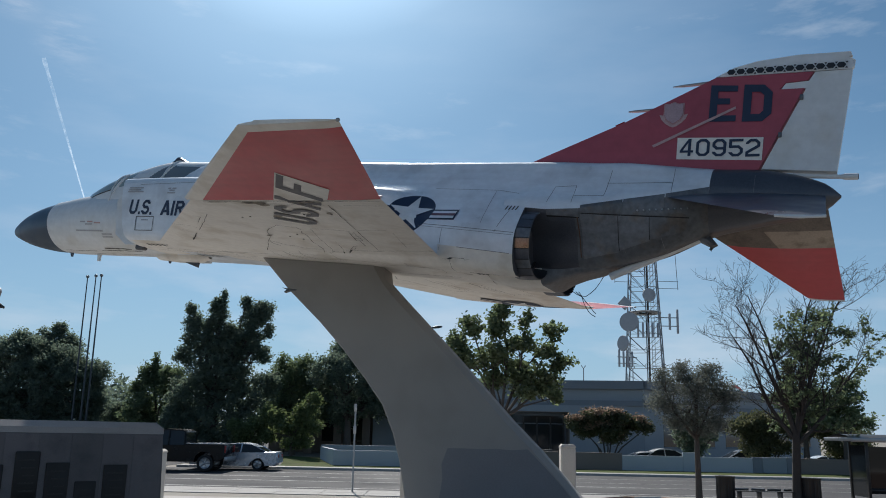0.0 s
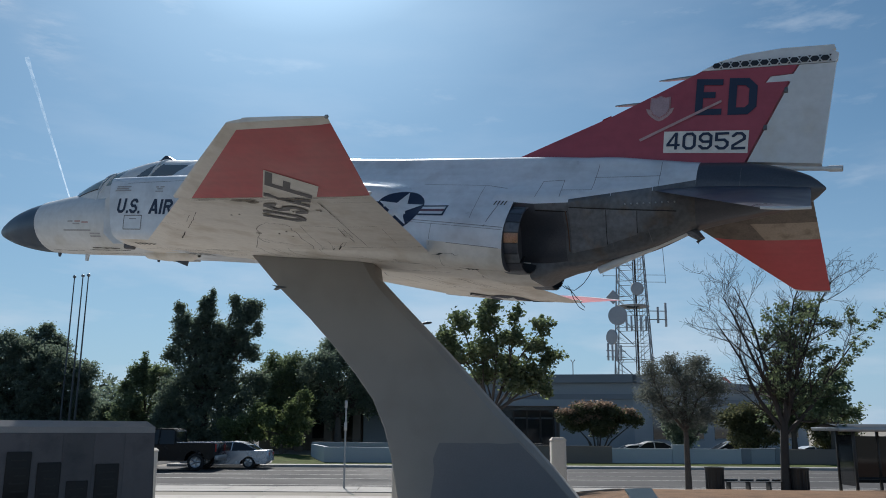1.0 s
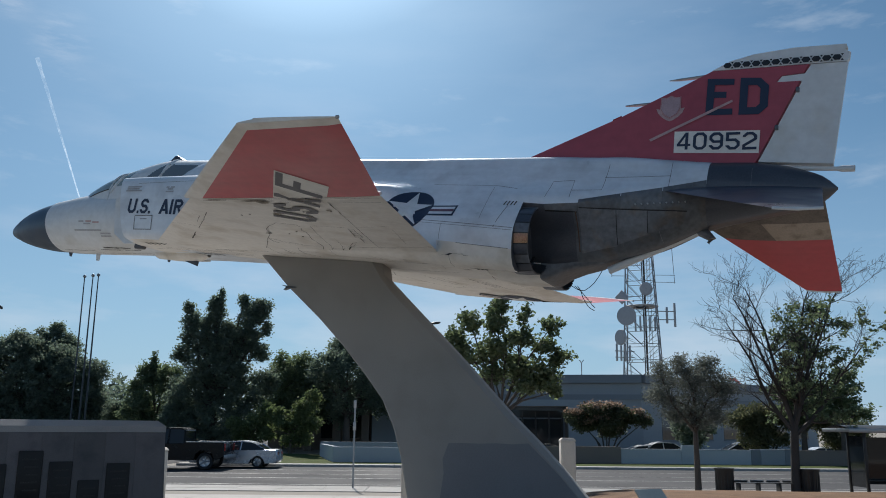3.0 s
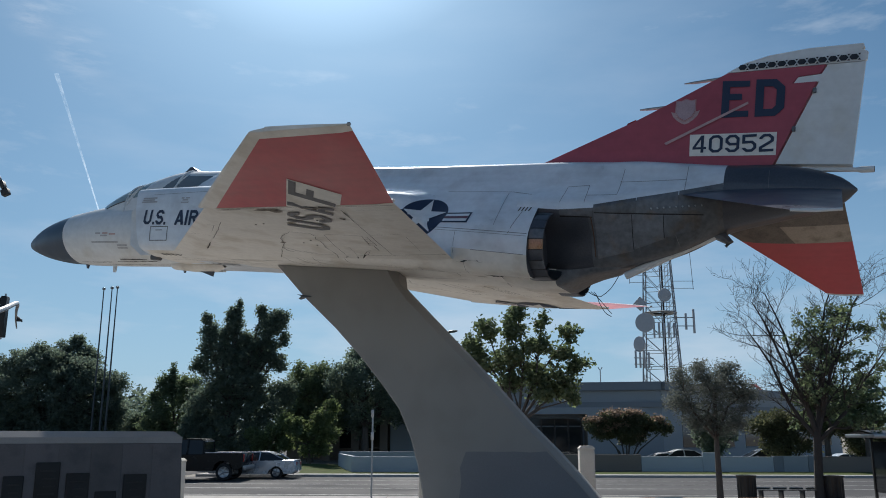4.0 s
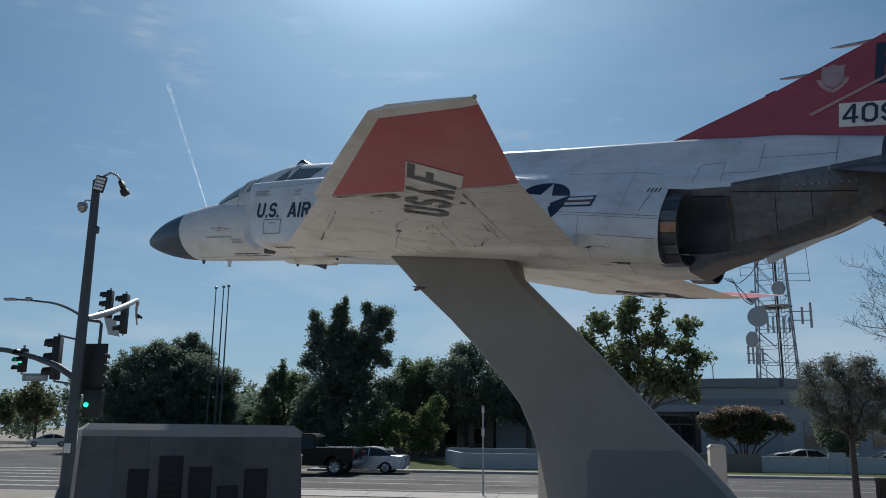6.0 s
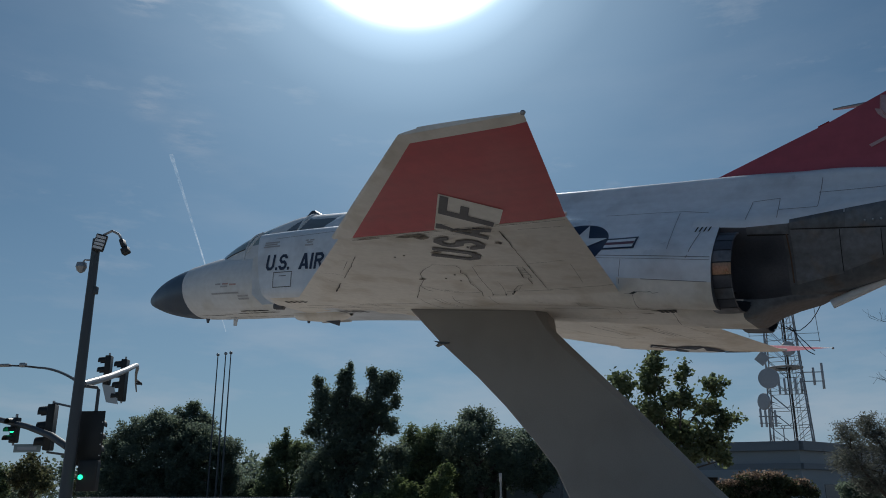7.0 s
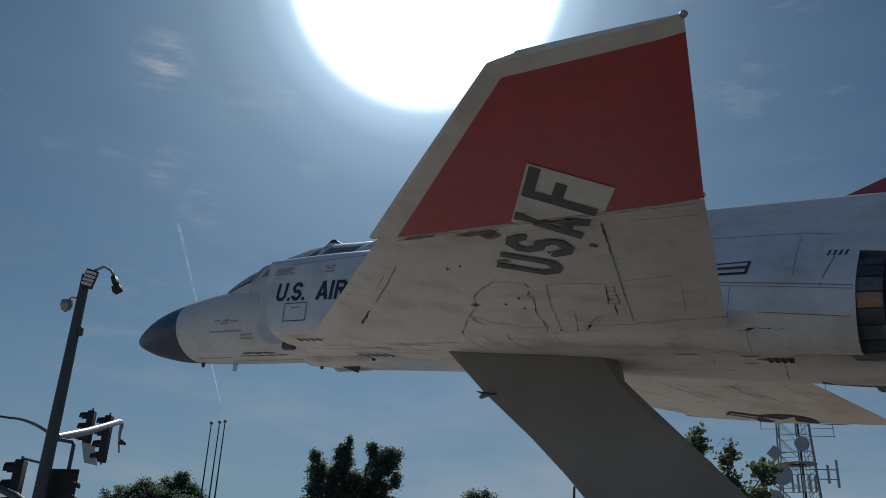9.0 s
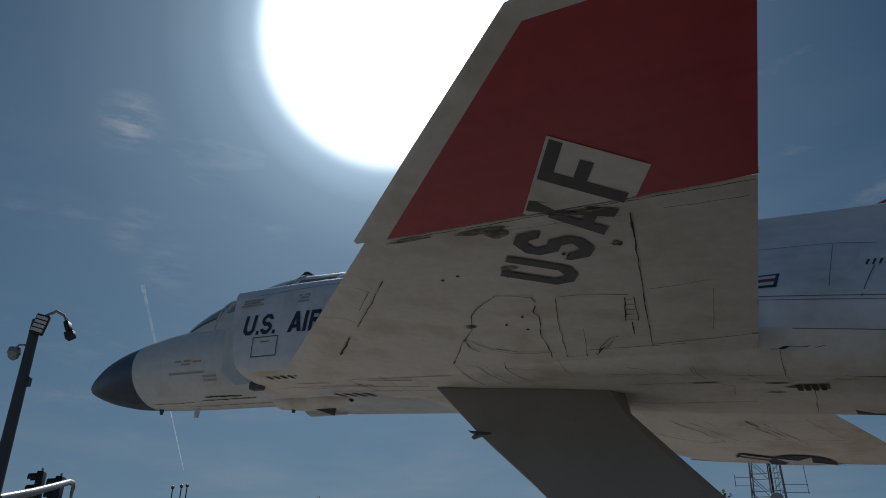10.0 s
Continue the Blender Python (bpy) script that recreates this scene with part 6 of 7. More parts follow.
        part("visor", Shape().loft([[(q * size * math.cos(a), yy, dz + q * size * math.sin(a) - drop) for a in (math.radians(-25 + 230 * n / 14) for n in range(15))] for yy, q, drop in ((-0.10, 0.150, 0), (-0.34, 0.145, 0.02), (-0.34, 0.138, 0.02), (-0.10, 0.143, 0))], closed=False).turned(m), SIGNAL, h)
    return h


signal_head(-3.22, 6.9, zz(6.00), -80, plate=False, size=0.92)
signal_head(-2.60, 6.9, zz(5.64), -82, plate=False, size=0.98, lamps=4)
signal_head(-2.50, 1.25, zz(3.50), -8, lit=1, size=0.62, plate=False)
signal_head(-1.42, 1.2, zz(3.56), -75, size=1.12, plate=False)
signal_head(0.38, 0.40, zz(3.25), 182, size=0.87, plate=False)
part("bracket_arm", Shape().tube([(0.05, 0.1, zz(4.52)), (0.30, 0.35, zz(4.50)), (0.34, 0.38, zz(4.44)), (0.34, 0.38, zz(3.88))], 0.045, 8), POLE_GREY, signal, "steel drop bracket")
for z0, z1 in ((3.95, 4.22), (2.75, 2.90)):
    part("head_bracket", Shape().tube([(-0.05, 0.05, zz(z0)), (-1.42, 1.2, zz(z1))], 0.03, 8), POLE_GREY, signal)
part("arm_camera", Shape().tube([(-2.30, 7.2, zz(5.70)), (-2.15, 7.1, zz(5.60)), (-2.02, 7.1, zz(5.50))], [0.03, 0.05, 0.03], 8).box(-2.20, -2.02, 7.02, 7.14, zz(5.50), zz(5.58), 0.02), PLASTIC, signal)
part("signal_plate", Shape().box(-0.02, 0.66, 0.28, 0.31, zz(2.50), zz(3.88), 0.015), SIGNAL, signal, "black signal backing plate")
for k in range(4):
    part("plate_rivet", Shape().disc((0.62, 0.275, zz(2.75 + 0.28 * k)), (0, 1, 0), 0.018, 0.012, 8), LAMP_PANEL, signal)
part("walk_lamp", Shape().box(0.20, 0.73, 0.05, 0.25, zz(1.87), zz(2.62), 0.03), SIGNAL, signal)
part("walk_lamp", Shape().disc((0.32, 0.03, zz(2.21)), (0, 1, 0), 0.06, 0.03, 14), GREEN_LIT, signal, "lit green lamp")
part("push_button", Shape().box(-0.02, 0.14, -0.26, -0.17, zz(0.95), zz(1.2), 0.02), LAMP_PANEL, signal)
part("street_name_sign", Shape().box(-2.42, -1.62, 1.18, 1.20, zz(2.90), zz(3.12), 0.006), SIGN_GREEN, signal, "faded street name sign")
part("text_bar", Shape().box(-2.30, -1.74, 1.172, 1.178, zz(2.97), zz(3.05)), WALLWHITE, signal, smooth=0)
part("hanging_sign", Shape().loft([[(-3.30 + a, 6.75, zz(5.50) + b), (-2.86 + a, 6.75, zz(5.42) + b), (-2.86 + a, 6.77, zz(5.42) + b), (-3.30 + a, 6.77, zz(5.50) + b)] for a, b in ((0, 0), (0.22, -0.62))], caps=True), SIGN_BACK, signal)

for x, y in ((-30.39, 73.1), (-31.0, 73.4), (-31.95, 73.9)):
    f = thing("flag_pole", pose(x, y, STREET - 0.05), "slim bare grey flagpole with a ball finial", "flagpole", "three flagpoles in a row")
    part("pole", Shape().tube([(0, 0, 0), (0, 0, 15.0)], [0.10, 0.045], 10), POLE_GREY, f)
    part("finial", Shape().loft([[(r * math.cos(a), r * math.sin(a), 15.0 + h) for a in (2 * math.pi * k / 10 for k in range(10))] for h, r in ((0, 0.03), (0.06, 0.13), (0.15, 0.16), (0.24, 0.12), (0.30, 0.01))]), STEEL, f)
lamp2 = thing("street_lamp", pose(-1.15, 48.3, STREET + 0.12), "tall grey street lamp with a curved arm", "street lamp")
part("pole", Shape().tube([(0, 0, 0), (0, 0, 6.4), (0.04, 0, 7.3), (0.25, 0, 7.72), (0.62, 0, 7.93)], [0.10, 0.075, 0.06, 0.045, 0.04], 10), POLE_GREY, lamp2)
part("lamp_head", Shape().loft([[(x, w * math.cos(a), 7.97 + 0.12 * (x - 0.6) + h * math.sin(a)) for a in (2 * math.pi * k / 10 for k in range(10))] for x, w, h in ((0.56, 0.04, 0.03), (0.68, 0.12, 0.07), (0.95, 0.15, 0.08), (1.12, 0.10, 0.05), (1.16, 0.02, 0.01))], caps=True), POLE_GREY, lamp2, "flat grey lamp head")


# ---- vehicles ----
def wheel(parent, x, y, z, r, side):
    w = part("wheel", Shape().loft([[(x + q * math.cos(a), y + side * h, z + q * math.sin(a)) for a in (2 * math.pi * k / 24 for k in range(24))] for h, q in ((-0.10, r * 0.7), (-0.11, r * 0.93), (-0.06, r), (0.06, r), (0.11, r * 0.93), (0.11, r * 0.66))]), TYRE, parent)
    part("rim", Shape().loft([[(x + q * math.cos(a), y + side * h, z + q * math.sin(a)) for a in (2 * math.pi * k / 20 for k in range(20))] for h, q in ((0.10, r * 0.66), (0.07, r * 0.55), (0.08, r * 0.12), (0.09, 0.01))]), RIM, w)
    for k in range(5):
        a = 2 * math.pi * k / 5
        part("spoke", Shape().tube([(x, y + side * 0.10, z), (x + r * 0.6 * math.cos(a), y + side * 0.105, z + r * 0.6 * math.sin(a))], 0.03, 6), RIM, w)


def shell(profile, half, tuck=0.06, n_round=4):
    """A car body from its side outline, with rounded shoulders."""
    c = np.mean(np.array(profile), axis=0)
    rows = []
    for y, k in ((-half, 0.0), (-half * 0.97, 0.4), (-half * 0.86, 1.0), (half * 0.86, 1.0), (half * 0.97, 0.4), (half, 0.0)):
        rows.append([(x + (c[0] - x) * tuck * 0.5 * (1 - k), y, z + (c[1] - z) * tuck * (1 - k)) for x, z in profile])
    return Shape().loft(rows, caps=True)


def car(m, paint, label, length=4.75, height=1.45, half=0.9, group=""):
    """A saloon car whose front points to -x."""
    v = thing("car", m, label, "car", group)
    k, h = length / 4.75, height / 1.45
    body_line = [(0.0, 0.35), (0.02, 0.62), (0.25, 0.74), (1.15, 0.90), (1.6, 0.93), (3.9, 0.99), (4.45, 1.0), (4.66, 0.985), (4.72, 0.82), (4.75, 0.42), (4.6, 0.25), (4.15, 0.24), (4.05, 0.45), (3.85, 0.58), (3.55, 0.58), (3.33, 0.44), (3.25, 0.22), (1.3, 0.22), (1.2, 0.45), (1.0, 0.58), (0.7, 0.58), (0.48, 0.44), (0.4, 0.24), (0.1, 0.25)]
    part("body", shell([(x * k, z * h) for x, z in body_line], half), paint, v)
    glass_line = [(1.05, 0.90), (1.5, 1.13), (1.95, 1.33), (2.35, 1.42), (2.8, 1.435), (3.2, 1.39), (3.6, 1.25), (3.95, 1.07), (4.06, 0.98)]
    rows = [[(x * k, y * (1 - 0.17 * max(0, (z - 0.95) / 0.48)), z * h) for x, z in glass_line] for y in (-half * 0.93, half * 0.93)]
    part("window", Shape().loft(rows, caps=True), DARKGLASS, v, "dark car glass")
    roof = [(1.9, 1.315), (2.35, 1.432), (2.8, 1.45), (3.2, 1.405), (3.62, 1.25), (3.2, 1.35), (2.8, 1.39), (2.35, 1.37)]
    part("roof", Shape().loft([[(x * k, y, z * h) for x, z in roof] for y in (-half * 0.795, -half * 0.76, half * 0.76, half * 0.795)], caps=True), paint, v)
    for a, b in (((1.05, 0.92), (1.95, 1.34)), ((2.75, 0.95), (2.8, 1.42)), ((3.6, 1.26), (4.05, 0.99))):
        for s in (-1, 1):
            part("pillar", Shape().tube([(a[0] * k, s * half * 0.93, a[1] * h), (b[0] * k, s * half * 0.80, b[1] * h)], 0.035, 6), paint, v)
    for s in (-1, 1):
        for x in (0.85, 3.70):
            wheel(v, x * k, s * (half - 0.11), 0.33, 0.33, s)
        part("tail_lamp", Shape().box(4.66 * k, 4.745 * k, s * half * 0.66 - 0.12, s * half * 0.66 + 0.12, 0.70 * h, 0.86 * h, 0.02), TAIL_LAMP, v)
        part("head_lamp", Shape().box(0.02, 0.2, s * half * 0.65 - 0.17, s * half * 0.65 + 0.17, 0.58 * h, 0.70 * h, 0.02), LAMP_PANEL, v)
        part("mirror", Shape().box(1.55 * k, 1.75 * k, s * half - 0.02 if s > 0 else -half - 0.14, half + 0.14 if s > 0 else -half + 0.02, 0.93 * h, 1.05 * h, 0.02), paint, v)
        part("door_seam", Shape().box(2.83 * k, 2.845 * k, s * half * 0.985 - 0.004, s * half * 0.985 + 0.004, 0.28, 0.92 * h), SEAM, v, smooth=0)
    return v


def pickup(m, label):
    v = thing("pickup_truck", m, label, "pickup truck")
    body_line = [(0.0, 0.55), (0.03, 0.95), (0.2, 1.12), (1.45, 1.20), (3.55, 1.24), (3.6, 1.28), (5.40, 1.28), (5.47, 1.2), (5.47, 0.62), (5.3, 0.5), (5.05, 0.5), (4.95, 0.75), (4.72, 0.92), (4.38, 0.92), (4.15, 0.75), (4.05, 0.45), (1.65, 0.42), (1.55, 0.75), (1.32, 0.92), (0.98, 0.92), (0.75, 0.75), (0.65, 0.48), (0.1, 0.48)]
    part("body", shell(body_line, 1.0), CARBLACK, v)
    cab = [(1.45, 1.19), (2.15, 1.84), (2.6, 1.93), (3.35, 1.92), (3.50, 1.80), (3.56, 1.22)]
    rows = [[(x, y * (1 - 0.16 * max(0, (z - 1.2) / 0.7)), z) for x, z in cab] for y in (-0.95, 0.95)]
    part("window", Shape().loft(rows, caps=True), DARKGLASS, v, "dark cab glass")
    part("roof", Shape().loft([[(x, y, z) for x, z in ((2.1, 1.83), (2.6, 1.95), (3.35, 1.94), (3.53, 1.80), (3.3, 1.88), (2.6, 1.89))] for y in (-0.82, -0.7, 0.7, 0.82)], caps=True), CARBLACK, v)
    for y in (-1.0, 0.90):
        part("bed_rail", Shape().box(3.62, 5.44, y, y + 0.10, 1.27, 1.315, 0.012), RIM, v, "bright bed rail")
    for s in (-1, 1):
        for a, b in (((1.45, 1.2), (2.15, 1.86)), ((2.75, 1.22), (2.75, 1.92)), ((3.52, 1.22), (3.48, 1.84))):
            part("pillar", Shape().tube([(a[0], s * 0.95, a[1]), (b[0], s * 0.81, b[1])], 0.045, 6), CARBLACK, v)
        for x in (1.15, 4.55):
            wheel(v, x, s * 0.88, 0.40, 0.40, s)
        part("tail_lamp", Shape().box(5.37, 5.485, s * 0.86 - 0.08, s * 0.86 + 0.08, 0.88, 1.22, 0.015), TAIL_LAMP, v, "red tail lamp")
        part("mirror", Shape().box(1.85, 2.05, s * 1.0 - 0.03 if s > 0 else -1.2, 1.2 if s > 0 else -0.97, 1.22, 1.46, 0.02), PLASTIC, v)
    part("bumper", Shape().box(5.42, 5.58, -0.95, 0.95, 0.5, 0.7, 0.03), STEEL, v)
    part("bumper", Shape().box(-0.1, 0.1, -0.95, 0.95, 0.5, 0.75, 0.03), STEEL, v)
    return v


pickup(pose(-16.6, 44.25, STREET) @ Matrix.Scale(1.06, 4), "black crew-cab pickup truck waiting in the street")
car(pose(-13.32, 46.45, STREET), CARSILVER, "silver blue saloon car in the street behind a pickup", height=1.40)
for x, y, c, lab, turn, tall in ((12.6, 62.0, CARWHITE, "white car parked behind the low wall", 0, 1.45), (19.2, 61.8, CARWHITE, "white car parked behind the low wall", 180, 1.70), (20.0, 62.0, CARSILVER, "silver estate car parked behind the low wall", 0, 1.72), (31.2, 62.0, CARWHITE, "pale car parked behind the low wall", 180, 1.42), (5.2, 60.5, CARDARK, "dark car parked near the entrance", 0, 1.5)):
    car(pose(x, y + 1.6, STREET - 0.42, 0, 0, turn), c, lab, height=tall, group="cars in the lot")
for x, y, c, lab in ((-61.5, 92.0, CARWHITE, "white car waiting across the junction"), (-50.0, 84.0, CARDARK, "dark car across the junction")):
    car(pose(x, y, STREET, 0, 0, 35), c, lab, group="cars across the junction")

# ---- walls and buildings across the street ----
low = thing("garden_wall", Matrix(), "low painted wall between lawn and parking lot", "wall", kind="structure")
# the last panel's darker brown stands in for shade on that end
for x0, x1, top, m in ((4.4, 11.25, 0.43, SHADED_STUCCO), (11.26, 15.0, 0.31, WALLWHITE), (15.01, 15.95, 0.56, WALLWHITE), (15.96, 19.3, 0.30, WALLWHITE), (19.31, 19.9, 0.35, STUCCO_DARK), (19.91, 21.4, 0.35, STUCCO), (21.41, 21.95, 0.37, STUCCO_DARK), (21.96, 44.0, 0.32, SHADED_STUCCO)):
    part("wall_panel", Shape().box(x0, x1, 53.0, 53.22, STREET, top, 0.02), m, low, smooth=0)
    part("coping", Shape().box(x0, x1, 52.98, 53.24, top + 0.002, top + 0.04, 0.015), m, low, smooth=0)
planter = thing("planter_box", Matrix(), "long pale painted planter wall on the lawn", "planter", kind="structure")
part("front_panel", Shape().box(-6.4, 2.6, 51.6, 51.85, STREET, 0.34, 0.02), WALLWHITE, planter, smooth=0)
part("end_panel", Shape().loft([[(-6.42 + a + (y - 51.85) * -0.26, y, z) for a, z in ((0, STREET), (0, 0.36), (0.25, 0.36), (0.25, STREET))] for y in (51.87, 58.4)], caps=True), WALLWHITE, planter, smooth=0)
part("back_panel", Shape().box(-8.1, 2.6, 58.45, 58.75, STREET, 0.50, 0.02), STUCCO, planter, smooth=0)

office = thing("office_building", Matrix(), "long low pale blue-grey office building with a dark cornice band", "building")


def facade(a, b, z0, z1, m, depth=0.4, name="wall", label="", parent=office):
    a, b = Vector(a), Vector(b)
    d = (b - a).normalized()
    n = Vector((-d.y, d.x))
    pts = [a, b, b + n * depth, a + n * depth]
    return part(name, Shape().loft([[(p.x, p.y, z) for p in pts] for z in (z0, z1)], caps=True), m, parent, label, smooth=0)


FA, FB, FC, FD = (-6.0, 76.0), (5.8, 72.6), (17.0, 71.0), (44.0, 99.0)
wall_pairs = ((FA, (5.6, 72.66)), ((10.9, 71.87), FC), (FC, FD))
for a, b in wall_pairs:
    facade(a, b, STREET, 3.9, STUCCO)
facade((5.6, 72.66), (10.9, 71.87), 3.35, 3.9, STUCCO)
for a, b in ((FA, FC), (FC, FD)):
    av, bv = Vector(a), Vector(b)
    n = Vector((-(bv - av).y, (bv - av).x)).normalized()
    facade(av - n * 0.25, bv - n * 0.25, 3.9, 4.35, STUCCO_DARK, 0.8, "cornice_band")
    facade(av, bv, 4.35, 5.3, STUCCO, 0.5)
    facade(av - n * 0.4, bv - n * 0.4, 5.3, 6.0, STUCCO_DARK, 1.0, "parapet", "slate coloured parapet")
part("roof", Shape().add([(-6, 76, 5.6), (17, 71.1, 5.6), (44, 99.1, 5.6), (44, 125, 5.6), (-6, 125, 5.6)], [(0, 1, 2, 3, 4)]).add([(-6, 76, 5.5), (17, 71.1, 5.5), (44, 99.1, 5.5), (44, 125, 5.5), (-6, 125, 5.5)], [(4, 3, 2, 1, 0)]), ROOF, office, smooth=0)
porch = part("entrance", Shape().box(5.65, 10.85, 73.6, 73.9, STREET, 3.35), STUCCO_DARK, office, "recessed dark entrance", smooth=0)
for x in (5.50, 10.86):
    part("reveal", Shape().box(x, x + 0.14, 71.95, 73.9, STREET, 3.35), SHADED_STUCCO, porch, smooth=0)
part("reveal", Shape().box(5.5, 11.0, 72.3, 73.95, 3.30, 3.36), SHADED_STUCCO, porch, smooth=0)
for k in range(4):
    part("door_pane", Shape().box(6.1 + 1.15 * k, 7.1 + 1.15 * k, 73.50, 73.56, STREET + 0.1, 2.3), DARKGLASS, porch, smooth=0)
    part("pane_frame", Shape().box(7.12 + 1.15 * k, 7.22 + 1.15 * k, 73.45, 73.58, STREET, 2.9), SHELTER, porch, smooth=0)
part("door_pane", Shape().box(6.1, 10.55, 73.50, 73.56, 2.4, 3.0), DARKGLASS, porch, smooth=0)
for k in range(6):
    t0, t1 = 0.08 + 0.15 * k, 0.17 + 0.15 * k
    a, b = Vector(FC).lerp(Vector(FD), t0), Vector(FC).lerp(Vector(FD), t1)
    n = Vector((-(b - a).y, (b - a).x)).normalized()
    w = facade(a - n * 0.03, b - n * 0.03, 0.6, 2.8, DARKGLASS, 0.1, "window", "dark strip window")
    facade(a - n * 0.08, b - n * 0.08, 0.45, 0.58, STUCCO_DARK, 0.2, "window_sill", parent=w)
for x, z in ((13.5, 0.0), (18.2, 0.0)):
    part("roof_vent", Shape().tube([(x, 80, 5.6), (x, 80, 7.6)], 0.05, 6).tube([(x - 0.2, 80, 7.9), (x, 80, 7.6), (x + 0.2, 80, 7.9)], 0.05, 6), STEEL, office)
annex = thing("shaded_building", Matrix(), "brown stucco building with square columns behind the trees", "building")
# walls and columns carry their shade in the brown colour
part("wall", Shape().box(-16, -1.0, 80.0, 80.4, STREET, 4.4), SHADED_STUCCO, annex, smooth=0)
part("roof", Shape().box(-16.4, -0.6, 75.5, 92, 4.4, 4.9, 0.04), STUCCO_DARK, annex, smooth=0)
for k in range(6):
    part("column", Shape().box(-14.6 + 2.55 * k, -13.9 + 2.55 * k, 76.0, 76.7, STREET, 4.4, 0.03), SHADED_STUCCO, annex, smooth=0)
    part("window", Shape().box(-13.6 + 2.55 * k, -12.4 + 2.55 * k, 79.93, 79.97, 0.4, 3.0), DARKGLASS, annex, smooth=0)
for x0, x1, y0, z0, z1 in ((-3.05, -0.2, 75.2, 4.92, 5.62), (-0.6, 0.95, 74.9, 4.92, 5.88)):
    sk = thing("skylight", Matrix(), "pale glass pyramid skylight on a flat roof", "skylight", "skylights on the roof")
    peak = ((x0 + x1) / 2, y0 + 1.4, z1)
    ring = [(x0, y0, z0), (x1, y0, z0), (x1, y0 + 2.8, z0), (x0, y0 + 2.8, z0)]
    for k in range(4):
        a, b = Vector(ring[k]), Vector(ring[(k + 1) % 4])
        part("pane", Shape().add([a, b, peak, a + Vector((0, 0, -0.03)), b + Vector((0, 0, -0.03)), Vector(peak) + Vector((0, 0, -0.03))], [(0, 1, 2), (3, 5, 4), (0, 3, 4, 1), (1, 4, 5, 2), (2, 5, 3, 0)]), SKY_PANE, sk, smooth=0)
        part("rib", Shape().tube([a, peak], 0.045, 6), STEEL, sk)
banner = thing("windsock", pose(31.0, 90.0, 5.3), "faded pink red cloth banner bent over on a roof pole", "banner")
part("pole", Shape().tube([(0, 0, 0), (0, 0, 1.6)], 0.04, 6), STEEL, banner)
part("cloth", Shape().loft([[(x, y, z + s) for s in (-0.16, 0.16)] for x, y, z in ((0, 0, 1.5), (0.5, -0.05, 1.45), (0.95, 0.02, 1.15), (1.35, -0.03, 0.65), (1.6, 0.0, 0.3))], closed=False), PINK, banner)

# ---- radio tower ----
tower = thing("radio_tower", pose(33.5, 138.0, STREET), "steel lattice radio tower paled as by haze and hung with dishes", "radio tower")
TH = 38.0
half_at = lambda z: 4.15 - 1.95 * z / TH
for k in range(4):
    a = math.radians(90 * k + 27)
    part("leg", Shape().tube([(half_at(z) * 1.15 * math.cos(a), half_at(z) * 1.15 * math.sin(a), z) for z in (0, TH / 2, TH)], [0.13, 0.11, 0.09], 8), HAZY_TOWER, tower)
corner = lambda k, z: (half_at(z) * 1.15 * math.cos(math.radians(90 * k + 27)), half_at(z) * 1.15 * math.sin(math.radians(90 * k + 27)), z)
level = 0.0
while level < TH - 2.4:
    for k in range(4):
        nxt = level + 2.6
        mid = [(a + b) / 2 for a, b in zip(corner(k, level), corner(k + 1, level))]
        part("brace", Shape().tube([corner(k, nxt), mid], 0.05, 5).tube([corner(k + 1, nxt), mid], 0.05, 5).tube([[(a + b) / 2 for a, b in zip(corner(k, level + 1.3), mid)], corner(k, level + 1.3)], 0.03, 4).tube([[(a + b) / 2 for a, b in zip(corner(k + 1, level + 1.3), mid)], corner(k + 1, level + 1.3)], 0.03, 4), HAZY_TOWER, tower)
        part("girt", Shape().tube([corner(k, level), corner(k + 1, level)], 0.05, 5), HAZY_TOWER, tower)
    level += 2.6
part("cable_ladder", Shape().box(0.45, 0.75, -0.3, -0.15, 0, TH), PLASTIC, tower, "dark cable ladder", smooth=0)


def dish(x, z, r, turn, y=-2.4):
    rows = [[(q * math.cos(a), -d, q * math.sin(a)) for a in (2 * math.pi * k / 20 for k in range(20))] for d, q in ((0.45, r), (0.2, r * 1.02), (0.0, r * 0.8), (-0.15, r * 0.3), (-0.2, 0.02))]
    d = part("dish", Shape().loft(rows).turned(pose(x, y, z, 0, 0, turn)), DISH, tower, "grey microwave dish")
    part("dish_cover", Shape().loft([[(q * math.cos(a), -d2, q * math.sin(a)) for a in (2 * math.pi * k / 20 for k in range(20))] for d2, q in ((0.45, r), (0.5, r * 0.5), (0.52, 0.02))]).turned(pose(x, y, z, 0, 0, turn)), DISH, d)
    part("dish_mount", Shape().tube([(x, y + 0.2, z), (x * 0.6, -1.0, z)], 0.08, 6), HAZY_TOWER, d)


panel = part("square_reflector", Shape().box(-0.85, 0.85, -0.12, 0.12, -0.85, 0.85, 0.05).turned(pose(-3.7, -2.4, 23.2, 0, 0, -30) @ pose(0, 0, 0, 0, 45, 0)), DISH, tower, "pale square reflector hung by a corner")
part("dish_mount", Shape().tube([(-3.7, -2.2, 23.2), (-1.8, -1.6, 23.4)], 0.08, 6), HAZY_TOWER, panel)
dish(0.2, 24.6, 1.1, 10)
dish(-3.0, 20.1, 1.55, -25)
dish(-3.9, 16.6, 1.25, -60)
for k in range(4):
    part("panel_antenna", Shape().box(-5.0 + 0.7 * k, -4.68 + 0.7 * k, -2.6, -2.4, 12.8, 15.6 - 0.3 * (k % 2), 0.05), DISH, tower)
